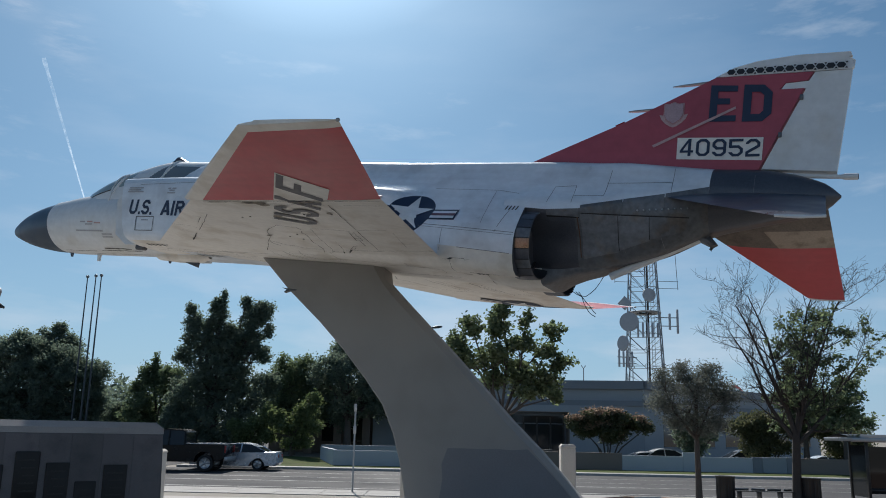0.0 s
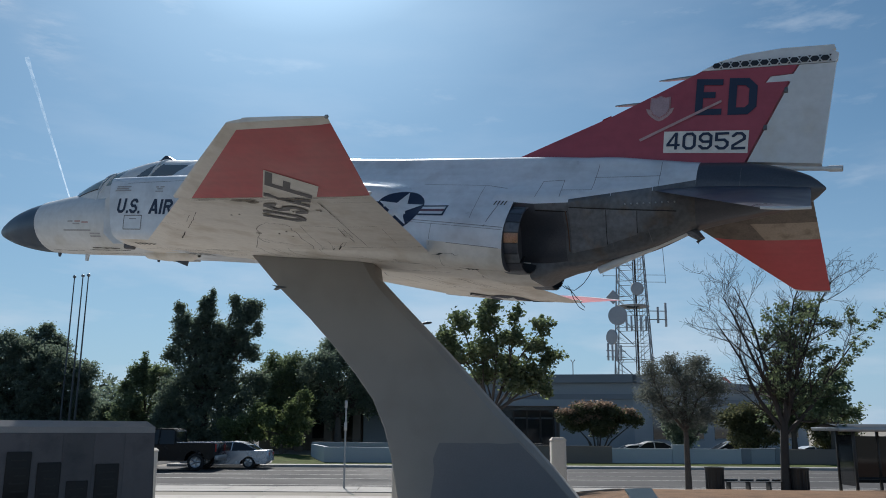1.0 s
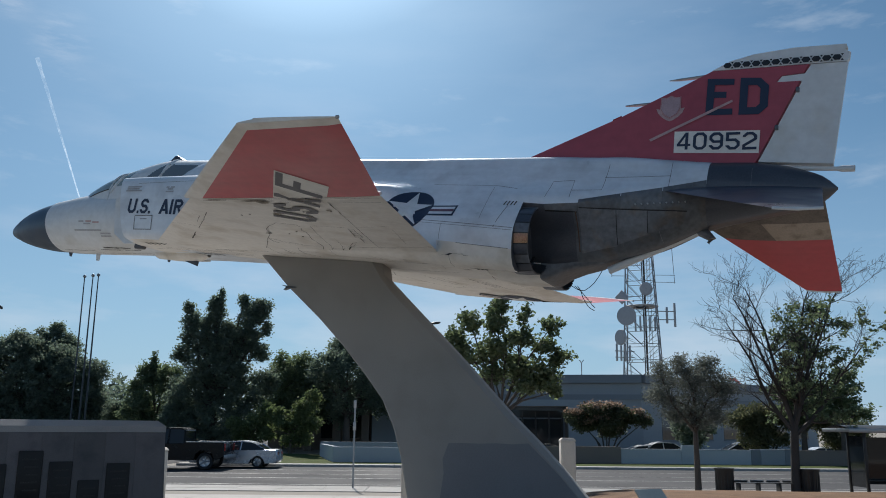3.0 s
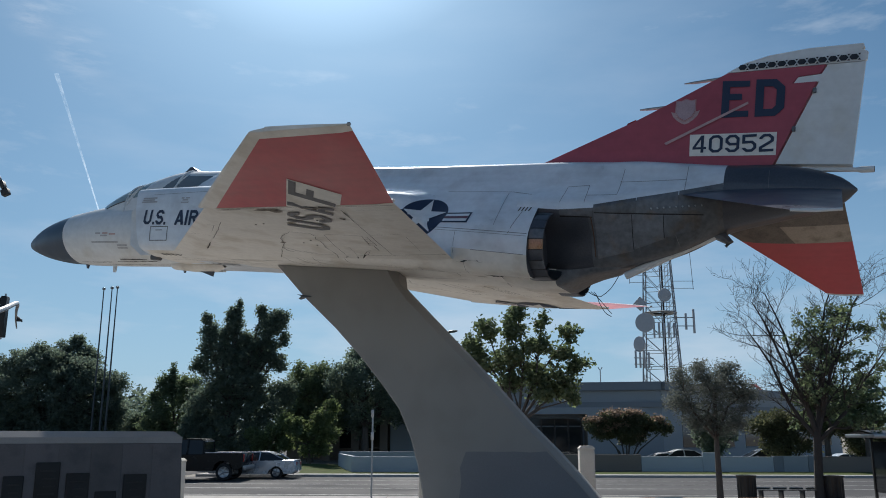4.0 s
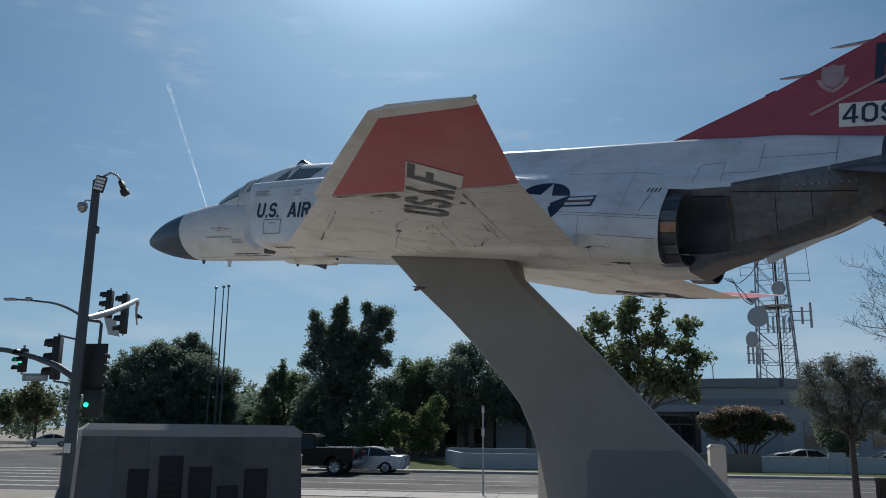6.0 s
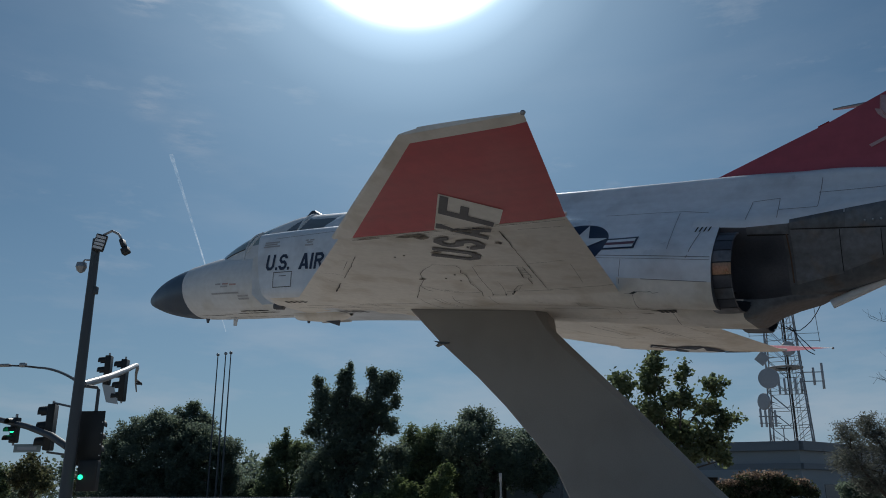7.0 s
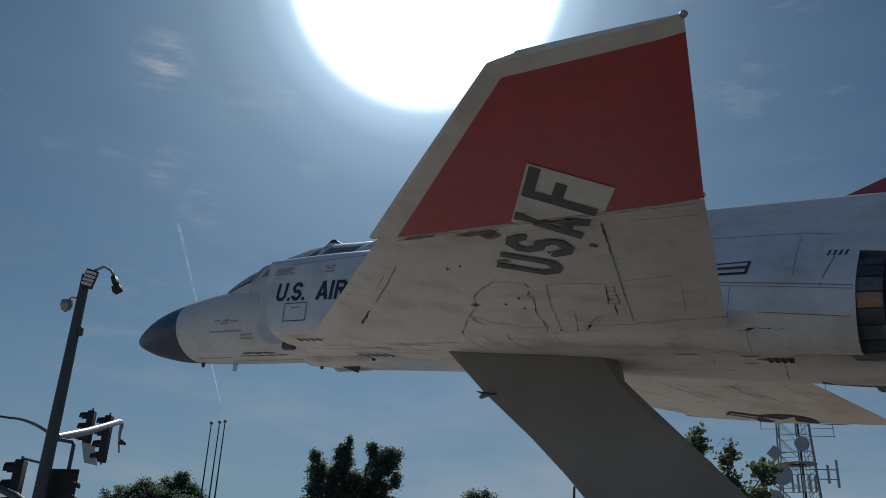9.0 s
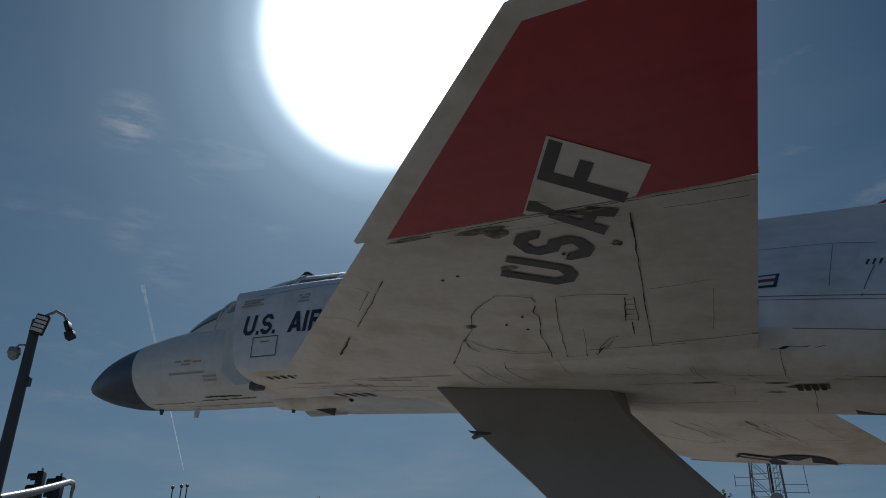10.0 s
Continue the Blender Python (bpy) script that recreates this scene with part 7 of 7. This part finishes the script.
part("antenna_arm", Shape().tube([(-5.1, -2.5, 14.4), (-1.8, -1.6, 14.4)], 0.09, 6).tube([(-5.1, -2.5, 13.4), (-1.8, -1.6, 13.4)], 0.07, 6), HAZY_TOWER, tower)
for x in (4.1, 5.4):
    part("panel_antenna", Shape().box(x - 0.17, x + 0.17, -0.6, -0.3, 18.6 if x > 5 else 19.2, 22.6 if x > 5 else 21.9, 0.04), DISH, tower)
for z in (19.8, 21.2):
    part("antenna_arm", Shape().tube([(1.8, -0.5, z), (5.6, -0.5, z)], 0.08, 6), HAZY_TOWER, tower)
for k in range(5):
    part("panel_antenna", Shape().box(-1.9 + 0.8 * k, -1.6 + 0.8 * k, -3.0, -2.8, 17.6, 20.0, 0.05), DISH, tower)
part("platform", Shape().loft([[(q * math.cos(a), q * math.sin(a), z) for a in (2 * math.pi * k / 24 for k in range(24))] for z, q in ((21.95, 1.2), (21.9, 2.75), (22.02, 2.8), (22.1, 2.6), (22.25, 1.2))]), HAZY_TOWER, tower)
for z in (26.0, 27.2):
    part("stand_off", Shape().tube([(1.8, -1, z), (5.6, -1, z)], 0.045, 5), HAZY_TOWER, tower)
    part("stand_off", Shape().tube([(-5.0, -1, z + 1.0), (-1.9, -1, z + 1.0)], 0.045, 5), HAZY_TOWER, tower)
part("whip_aerial", Shape().tube([(5.5, -1, 25.8), (5.0, -1, 38.0)], 0.05, 5), HAZY_TOWER, tower)
part("whip_aerial", Shape().tube([(-4.95, -1, 26.8), (-4.95, -1, 28.6)], 0.05, 5), HAZY_TOWER, tower)
part("mast_pipe", Shape().tube([(0.1, -0.9, 0), (0.1, -0.9, TH)], 0.09, 6), PLASTIC, tower, "dark feeder pipe")
for k in range(56):
    z = 0.6 + 0.66 * k
    part("ladder_rung", Shape().tube([(1.05, -0.5, z), (1.55, -0.5, z)], 0.03, 4), HAZY_TOWER, tower)
for x in (1.05, 1.55):
    part("ladder_rail", Shape().tube([(x, -0.5, 0), (x, -0.5, TH)], 0.04, 5), HAZY_TOWER, tower)


# ---- trees ----
class LeafShape:
    """Leaves as arrays of corners, four to a leaf."""

    def __init__(self, corners):
        self.corners = corners


def leaf_cloud(spots, count, size, rnd, tuft=2.1, slim=0.30):
    """Many small bent leaf sprays in round tufts, which crowd the given (centre, radii) spots."""
    g = np.random.default_rng(rnd.randrange(1 << 30))
    unit = lambda n: (lambda v: v / np.linalg.norm(v, axis=1)[:, None])(g.normal(size=(n, 3)))
    centres, radii = [], []
    for c, r in spots:
        big = max(1e-4, r[0] * r[1] * r[2]) ** (1 / 3)
        own = min(big * 0.55, size * tuft)
        n = int(np.clip(6 * (big / own) ** 2, 3, 260))
        k = g.uniform(0.12, 1.06, n) ** 0.5
        centres.append(np.array(c) + unit(n) * k[:, None] * np.maximum(0.02, np.array(r) - own * 0.5))
        radii.append(own * g.uniform(0.55, 1.2, n))
    centres, radii = np.concatenate(centres), np.concatenate(radii)
    pick = g.choice(len(centres), count, p=radii**2 / np.sum(radii**2))
    p = centres[pick] + unit(count) * (radii[pick] * np.where(g.uniform(0, 1, count) < 0.22, 1.6, 1.0) * g.uniform(0, 1, count) ** 0.55)[:, None] * (1, 1, 0.85)
    a = unit(count) * (1, 1, 0.75)
    b = np.cross(a, unit(count))
    b /= np.linalg.norm(b, axis=1)[:, None]
    n = np.cross(a, b)
    w = (size * g.uniform(0.6, 1.25, count))[:, None]
    return LeafShape(np.stack([p - a * w * 0.5, p - b * w * slim + n * w * 0.1, p + a * w * 0.5, p + b * w * slim + n * w * 0.1], axis=1))


def leaves_part(name, leaf, mat, parent=None, label=""):
    """A mesh of leaf quads."""
    n = len(leaf.corners)
    me = bpy.data.meshes.new(name)
    me.vertices.add(4 * n)
    me.vertices.foreach_set("co", leaf.corners.astype(np.float32).ravel())
    me.loops.add(4 * n)
    me.loops.foreach_set("vertex_index", np.arange(4 * n, dtype=np.int32))
    me.polygons.add(n)
    me.polygons.foreach_set("loop_start", np.arange(0, 4 * n, 4, dtype=np.int32))
    me.materials.append(mat)
    me.update(calc_edges=True)
    me.validate()
    ob = new(name, me)
    ob.parent = parent
    return tagged(ob, label=label) if label else ob


def tree(x, y, z, label, spots, leaves, count, size, trunk_r, seed, lean=(0, 0), fork=0.35, height=None, slim=0.30, tuft=2.1):
    """A tree at x, y whose crown is given by spots relative to its foot."""
    rnd = random.Random(seed)
    t = thing("tree", pose(x, y, z), label, "tree")
    top = height or max(c[2] for c, _ in spots)
    wood = Shape()
    fork_at = Vector((lean[0] * fork, lean[1] * fork, top * fork))
    wood.tube([(0, 0, -0.1), (lean[0] * fork * 0.3, lean[1] * fork * 0.3, top * fork * 0.5), fork_at], [trunk_r * 1.25, trunk_r, trunk_r * 0.8], 10)
    for c, r in spots:
        end = Vector(c)
        m = fork_at.lerp(end, 0.5) + Vector((rnd.uniform(-0.3, 0.3), rnd.uniform(-0.3, 0.3), rnd.uniform(-0.1, 0.4)))
        wood.tube([fork_at, m, end], [trunk_r * 0.55, trunk_r * 0.32, trunk_r * 0.12], 6, caps=False)
        for k in range(5):
            d = Vector((rnd.uniform(-1, 1) * r[0], rnd.uniform(-1, 1) * r[1], rnd.uniform(-0.6, 1) * r[2])) * 0.85
            wood.tube([m.lerp(end, 0.6), m.lerp(end, 0.6) + d * 0.6 + Vector((0, 0, 0.1)), m.lerp(end, 0.6) + d], [trunk_r * 0.16, trunk_r * 0.1, trunk_r * 0.04], 4, caps=False)
    part("trunk", wood, BARK, t)
    leaves_part("crown", leaf_cloud(spots, count, size, rnd, tuft, slim), leaves, t)
    return t


G = STREET + 0.05


def round_spots(w, h0, h1, n, seed, depth=None):
    """Spots filling a rounded crown of half width w between two heights."""
    rnd = random.Random(seed)
    mid, hh = (h0 + h1) / 2, (h1 - h0) / 2
    out = [((0, 0, mid), (w * 0.72, w * 0.72, hh * 0.8))]
    for k in range(n):
        u = Vector((rnd.gauss(0, 1), rnd.gauss(0, 0.8), rnd.gauss(0, 0.8))).normalized()
        s = rnd.uniform(0.24, 0.40)
        out.append(((u.x * w * 0.68, u.y * w * 0.68, mid + u.z * hh * 0.68), (w * s, w * s, hh * s * 1.1)))
    return out


# broad trees and the tall ragged one across the street
dome = [((-1.4, 0, 5.2), (5.6, 4.2, 4.8)), ((2.6, 0, 5.0), (4.6, 4.0, 4.2)), ((-4.6, 0, 3.4), (3.0, 3.0, 3.4)), ((5.0, 0, 4.6), (2.7, 2.6, 3.4)), ((5.6, 0, 2.2), (2.6, 2.4, 2.2)), ((0.4, 0, 2.4), (5.6, 4.0, 2.4)),
        ((-2.6, 0, 8.0), (2.4, 2.2, 1.8)), ((0.8, 0, 8.6), (2.4, 2.2, 1.7)), ((3.8, 0, 7.6), (2.2, 2.0, 1.6)), ((-5.0, 0, 6.4), (1.8, 1.8, 1.6)), ((6.5, 0, 6.4), (1.6, 1.5, 1.7)), ((6.9, 0, 4.2), (1.3, 1.3, 1.6)), ((-0.8, 0, 9.3), (1.6, 1.5, 1.1))]
tree(-37.6, 76.0, G, "broad dark evergreen tree with a rounded crown", dome + [((-3.0, 0, 3.0), (2.4, 2.2, 2.4)), ((-2.2, 0.5, 5.6), (2.2, 2.0, 2.2))], LEAF_DARK, 98000, 0.25, 0.35, 11)
back_dome = [((0, 0, 6.5), (2.6, 2.4, 3.6)), ((-0.7, 0, 10.2), (1.5, 1.4, 1.5)), ((1.0, 0, 9.8), (1.5, 1.4, 1.6)), ((-1.7, 0, 9.4), (1.0, 1.0, 1.2)), ((0.2, 0, 11.2), (0.8, 0.8, 0.8))]
tree(-36.3, 79.0, G - 0.45, "dark rounded evergreen tree", back_dome, LEAF_DARK, 22000, 0.25, 0.28, 12)
spire = [((0.15, 0, 12.7), (0.40, 0.4, 0.7)), ((-0.25, 0, 11.8), (0.70, 0.8, 0.8)), ((-0.4, 0, 10.9), (1.0, 1.0, 0.9)), ((-0.7, 0, 10.0), (1.3, 1.1, 1.2)), ((-2.5, 0, 11.5), (0.6, 0.6, 0.6)), ((-2.3, 0, 10.3), (0.95, 1.0, 1.0)), ((-1.7, 0, 8.8), (1.7, 1.6, 1.4)),
         ((2.0, 0, 12.2), (0.65, 0.7, 0.75)), ((3.5, 0, 11.6), (0.8, 0.8, 0.8)), ((2.6, 0, 10.8), (1.2, 1.2, 1.2)), ((2.5, 0, 9.2), (1.6, 1.4, 1.4)), ((3.9, 0, 10.0), (0.55, 0.6, 0.7)), ((0, 0, 6.6), (3.0, 2.4, 2.4)), ((3.3, 0, 8.0), (1.1, 1.1, 1.0)), ((-2.9, 0, 7.6), (0.9, 0.9, 0.9)),
         ((-1.8, 0, 4.4), (2.2, 2.0, 2.4)), ((2.2, 0, 4.6), (2.4, 2.0, 2.4)), ((0.2, 0, 2.4), (3.6, 2.4, 1.9)), ((4.3, 0, 5.4), (1.0, 1.0, 1.5)), ((-2.9, 0, 2.4), (1.6, 1.6, 1.7)), ((0.4, 0, 1.1), (4.2, 2.0, 1.1)), ((0.9, 0.2, 9.6), (1.1, 1.0, 1.3)), ((0.6, 0, 8.2), (2.0, 1.5, 1.4)), ((3.0, 0, 11.1), (1.1, 1.0, 1.1)), ((-0.2, 0, 12.0), (0.7, 0.6, 0.7))]
tree(-18.1, 68.0, G, "tall dark green tree with ragged upright tops", spire, LEAF_DARK, 66000, 0.25, 0.34, 13, fork=0.3)
side_tree = [((0, 0, 4.0), (2.7, 2.4, 3.2)), ((-1.6, 0, 3.0), (1.8, 1.8, 2.0)), ((-0.9, 0, 6.6), (1.0, 1.0, 0.9)), ((0.9, 0, 6.3), (1.3, 1.2, 1.2)), ((-0.5, 0, 7.7), (0.45, 0.4, 0.8)), ((-1.9, 0, 5.4), (0.8, 0.8, 0.8)), ((1.6, 0, 2.0), (1.8, 1.6, 1.6)), ((-2.2, 0, 1.5), (1.6, 1.4, 1.3))]
tree(-24.3, 73.0, G, "small green tree beside a tall one", side_tree, LEAF_GREEN, 26000, 0.24, 0.2, 14)
tree(-29.0, 79.0, G, "low dark tree between taller ones", round_spots(3.0, 0.1, 4.8, 9, 51), LEAF_DARK, 14000, 0.25, 0.15, 52)
tree(-26.4, 82.0, G, "low dark tree between taller ones", round_spots(2.8, 0.1, 4.2, 9, 53), LEAF_GREEN, 9000, 0.25, 0.15, 54)
tree(-12.4, 72.0, G, "spreading green tree by the lawn", round_spots(3.6, 0.4, 9.1, 16, 4), LEAF_GREEN, 32000, 0.24, 0.25, 15)
tree(-7.6, 70.0, G, "spreading dense green tree shading a building", round_spots(4.1, 1.4, 9.6, 18, 5), LEAF_DARK, 38000, 0.24, 0.3, 16)
tree(-3.0, 72.0, G, "dense green tree behind the pylon", round_spots(3.2, 2.4, 8.6, 12, 6), LEAF_DARK, 20000, 0.24, 0.25, 17)
sprig = [((0, 0, 2.3), (1.5, 1.2, 0.9)), ((0.9, 0, 3.4), (0.9, 0.8, 0.7)), ((1.5, 0, 4.3), (0.55, 0.5, 0.6)), ((-1.2, 0, 2.9), (0.8, 0.7, 0.6)), ((1.4, 0, 2.3), (0.8, 0.7, 0.6)), ((-1.7, 0, 1.6), (0.8, 0.7, 0.5)), ((0.3, 0, 1.2), (1.5, 1.0, 0.6))]
tree(-10.4, 60.0, G, "low bright green tree by the lawn", sprig, LEAF_BRIGHT, 9500, 0.21, 0.12, 18)
tree(-13.6, 61.0, G, "low bright green tree by the lawn", [((x * 0.8, y, z * 0.75), r) for (x, y, z), r in sprig[:5]], LEAF_BRIGHT, 6500, 0.21, 0.12, 19)
# young street trees on the near sidewalk
near_spots = [((0.45, 0, 6.45), (0.36, 0.36, 0.5)), ((0.3, 0.1, 5.8), (0.62, 0.6, 0.55)), ((1.3, 0, 6.0), (0.32, 0.3, 0.45)), ((1.1, -0.1, 5.3), (0.62, 0.6, 0.5)), ((2.3, 0, 5.7), (0.45, 0.45, 0.42)), ((2.05, 0.1, 5.0), (0.5, 0.5, 0.4)), ((2.5, 0, 4.5), (0.5, 0.5, 0.45)), ((2.1, 0, 3.9), (0.62, 0.6, 0.5)),
              ((1.2, 0.1, 4.3), (0.8, 0.8, 0.6)), ((0.2, 0, 4.8), (0.8, 0.8, 0.6)), ((-0.6, 0, 5.8), (0.5, 0.5, 0.55)), ((-1.1, 0, 5.3), (0.5, 0.5, 0.5)), ((-0.9, 0.1, 4.6), (0.62, 0.6, 0.5)), ((0.2, 0, 4.0), (0.6, 0.6, 0.42)), ((1.3, 0, 3.6), (0.6, 0.6, 0.34)), ((2.35, 0, 3.4), (0.3, 0.3, 0.25))]
tree(1.62, 29.0, G + 0.02, "young street tree with open light green leaves", near_spots, LEAF_STREET, 9500, 0.18, 0.11, 20, lean=(1.1, 0), fork=0.40)
small_spots = [((0, 0, 3.5), (1.5, 1.3, 1.0)), ((-1.15, 0, 3.3), (0.75, 0.7, 0.6)), ((1.15, 0, 3.65), (0.75, 0.7, 0.6)), ((0.1, 0, 4.25), (1.0, 0.9, 0.5)), ((0.2, 0, 2.6), (1.1, 1.0, 0.5)), ((-0.7, 0, 2.7), (0.6, 0.6, 0.4)), ((0.6, 0, 4.55), (0.45, 0.4, 0.4)), ((-0.5, 0, 4.6), (0.4, 0.4, 0.35)), ((-1.2, 0, 4.2), (0.5, 0.5, 0.45))]
tree(8.9, 29.6, G + 0.02, "small grey-leaved street tree with thin foliage", small_spots, LEAF_GREY, 16500, 0.13, 0.10, 21, fork=0.45, slim=0.13, tuft=2.6)


def shrub(x, y, label, spots, leaves, count, seed, flowers=None):
    """A shrub on several stems, some with a crust of flower heads."""
    rnd = random.Random(seed)
    b = thing("shrub", pose(x, y, G), label, "shrub")
    wood = Shape()
    for c, r in spots:
        wood.tube([(rnd.uniform(-0.15, 0.15), 0, 0), (c[0] * 0.35, c[1] * 0.35, c[2] * 0.5), c], [0.08, 0.05, 0.02], 5, caps=False)
    part("stem", wood, BARK_DARK, b)
    leaves_part("crown", leaf_cloud(spots, count, 0.20, rnd), leaves, b)
    if flowers:
        tops = [((c[0], c[1] - 0.1, c[2] + r[2] * 0.72), (r[0] * 0.85, r[1] * 0.9, r[2] * 0.35)) for c, r in spots]
        leaves_part("blossom", leaf_cloud(tops, 4600, 0.17, rnd, slim=0.42), flowers, b, "rusty flower heads")


flat_top = [((-2.1, 0, 2.85), (0.9, 1.2, 0.55)), ((-0.9, 0, 3.2), (1.2, 1.3, 0.65)), ((0.5, 0, 3.2), (1.2, 1.3, 0.65)), ((1.8, 0, 2.9), (1.0, 1.2, 0.55)), ((2.6, 0, 2.65), (0.6, 0.8, 0.4)), ((0, 0.3, 2.5), (1.9, 1.3, 0.6)), ((-1.5, 0.2, 2.3), (0.8, 1.0, 0.45)), ((0.3, 0.5, 1.9), (1.2, 0.9, 0.4))]
shrub(11.4, 58.0, "wide green shrub topped with rusty flowers", flat_top, LEAF_RUST, 15000, 31, FLOWER)
shrub(22.6, 59.0, "wide olive brown shrub by the wall", [(c, (r[0] * 1.05, r[1], r[2] * 1.25)) for c, r in flat_top] + [((0, 0, 1.4), (2.2, 1.2, 0.8))], LEAF_OLIVE, 16000, 32)
shrub(17.6, 59.2, "dark green shrub by the building", round_spots(1.9, 0.6, 4.3, 8, 33), LEAF_DARK, 9000, 33)
shrub(27.5, 58.0, "olive brown shrub by the wall", round_spots(2.4, 0.4, 3.6, 9, 34), LEAF_OLIVE, 9000, 34)
tree(24.6, 57.5, G, "green tree behind a bare one", round_spots(2.3, 2.2, 6.6, 10, 9), LEAF_GREEN, 10500, 0.22, 0.2, 22)
tree(26.1, 55.0, G, "green tree by the parking lot", [((0, 0, 4.4), (1.5, 1.4, 1.3)), ((1.1, 0, 3.4), (1.0, 1.0, 0.7)), ((-1.1, 0, 3.4), (1.0, 1.0, 0.8)), ((0.3, 0, 5.6), (0.9, 0.9, 0.7))], LEAF_GREEN, 7000, 0.22, 0.2, 23)


def twig(shape, p, d, length, r, depth, rnd, tips):
    """A bare limb that bends upward, with side shoots all along it."""
    q, v = Vector(p), Vector(d).normalized()
    pts, rr, steps = [q.copy()], [r], 6 if depth > 1 else 4
    for k in range(steps):
        v = (v + Vector((rnd.uniform(-1, 1), rnd.uniform(-1, 1), rnd.uniform(-0.5, 0.9))) * 0.17).normalized()
        q = q + v * length / steps
        pts.append(q.copy())
        rr.append(max(0.004, r * (1 - 0.8 * (k + 1) / steps)))
    shape.tube(pts, rr, 7 if depth > 2 else 4 if depth > 0 else 3, caps=False)
    if depth < 2:
        tips.append(pts[-1].copy())
    if depth:
        for k in range(1, steps + 1):
            for _ in range(2 if depth > 1 else 1):
                n = Vector((rnd.gauss(0, 1), rnd.gauss(0, 1), rnd.gauss(0.25, 0.7))).normalized()
                twig(shape, pts[k], v * 0.75 + n * 0.8, length * rnd.uniform(0.22, 0.48) * (1.15 - 0.35 * k / steps), max(0.006, rr[k] * 0.55), depth - 1, rnd, tips)


bare_tips = []
rb = random.Random(8)
bare = thing("tree", pose(12.3, 29.7, G + 0.02), "mostly bare street tree with a few leaf tufts", "tree")
wood = Shape()
wood.tube([(0, 0, -0.1), (0.02, 0, 0.8), (0.06, 0, 1.6), (0.10, 0, 2.3)], [0.185, 0.15, 0.14, 0.13], 10)
for d, l, z in (((-0.62, 0.1, 1.15), 4.3, 2.1), ((-0.30, -0.15, 1.6), 5.0, 2.2), ((-0.08, 0.2, 1.7), 5.6, 2.3), ((0.14, -0.2, 1.7), 5.8, 2.3), ((0.36, 0.15, 1.6), 5.6, 2.2), ((0.62, -0.1, 1.3), 5.0, 2.1), ((0.95, 0.1, 0.95), 4.3, 2.0), ((0.5, 0.5, 0.9), 3.0, 2.1)):
    twig(wood, (0.10, 0, z), d, l, 0.085, 3, rb, bare_tips)
part("trunk", wood, BARK_DARK, bare)
tufted = [p for p in bare_tips if p.x > -0.3 and p.z < 6.8]
leaves_part("crown", leaf_cloud([(tuple(p), (0.22, 0.22, 0.18)) for p in rb.sample(tufted, min(len(tufted), 330))], 8200, 0.135, rb), LEAF_GREEN, bare)
rf = random.Random(77)
spots = []
for k in range(26):
    x = 42 + 6.5 * k
    spots.append(((x, 175 + rf.uniform(-15, 15), 2.6 + rf.uniform(0, 2)), (4.2, 3, rf.uniform(2.4, 4.4))))
for k in range(24):
    x = -150 + 6.4 * k
    if x < -2:
        spots.append(((x, 122 + rf.uniform(-14, 14), 3.0 + rf.uniform(0, 1.4)), (4.6, 3, rf.uniform(3.2, 5.2))))
tagged(leaves_part("far_woods", leaf_cloud(spots, 42000, 0.7, rf), LEAF_DARK), "distant line of street trees", "trees", kind="stuff")
for x, y, h, seed, m in ((-60.5, 92.0, 8.4, 41, LEAF_OLIVE), (-55.0, 95.0, 7.2, 42, LEAF_OLIVE), (-66.5, 93.0, 7.6, 43, LEAF_GREEN), (-49.5, 98.0, 6.2, 44, LEAF_GREEN)):
    tree(x, y, G, "yellowing street tree across the junction", round_spots(2.9, 1.6, h, 8, seed), m, 3200, 0.42, 0.16, seed)

# vapour trail, very far and high, its sunlit brightness put in as emission
trail = thing("vapour_trail", Matrix(), "thin pale glowing vapour trail in the sky", "vapour trail", kind="structure")
A0, A1 = Vector((-0.428, 0.822, 0.376)), Vector((-0.382, 0.905, 0.187))
eye0 = Vector((-0.5, 1.0, 1.6))
rows = []
for k in range(61):
    d = A0.lerp(A1, k / 60).normalized()
    side = (A1 - A0).cross(d).normalized()
    w = (1.5 + 4.5 * (1 - k / 60) ** 2) * (1 + 0.35 * noise.noise(Vector((k * 0.35, 0, 0))))
    c = eye0 + d * 3000
    rows.append([c - side * w, c - side * w * 0.4 + d * 2, c + side * w * 0.4 + d * 2, c + side * w])
part("plume", Shape().loft(rows[:27], closed=False), VAPOUR_THIN_GLOW, trail)
part("plume", Shape().loft(rows[26:], closed=False), VAPOUR_GLOW, trail)
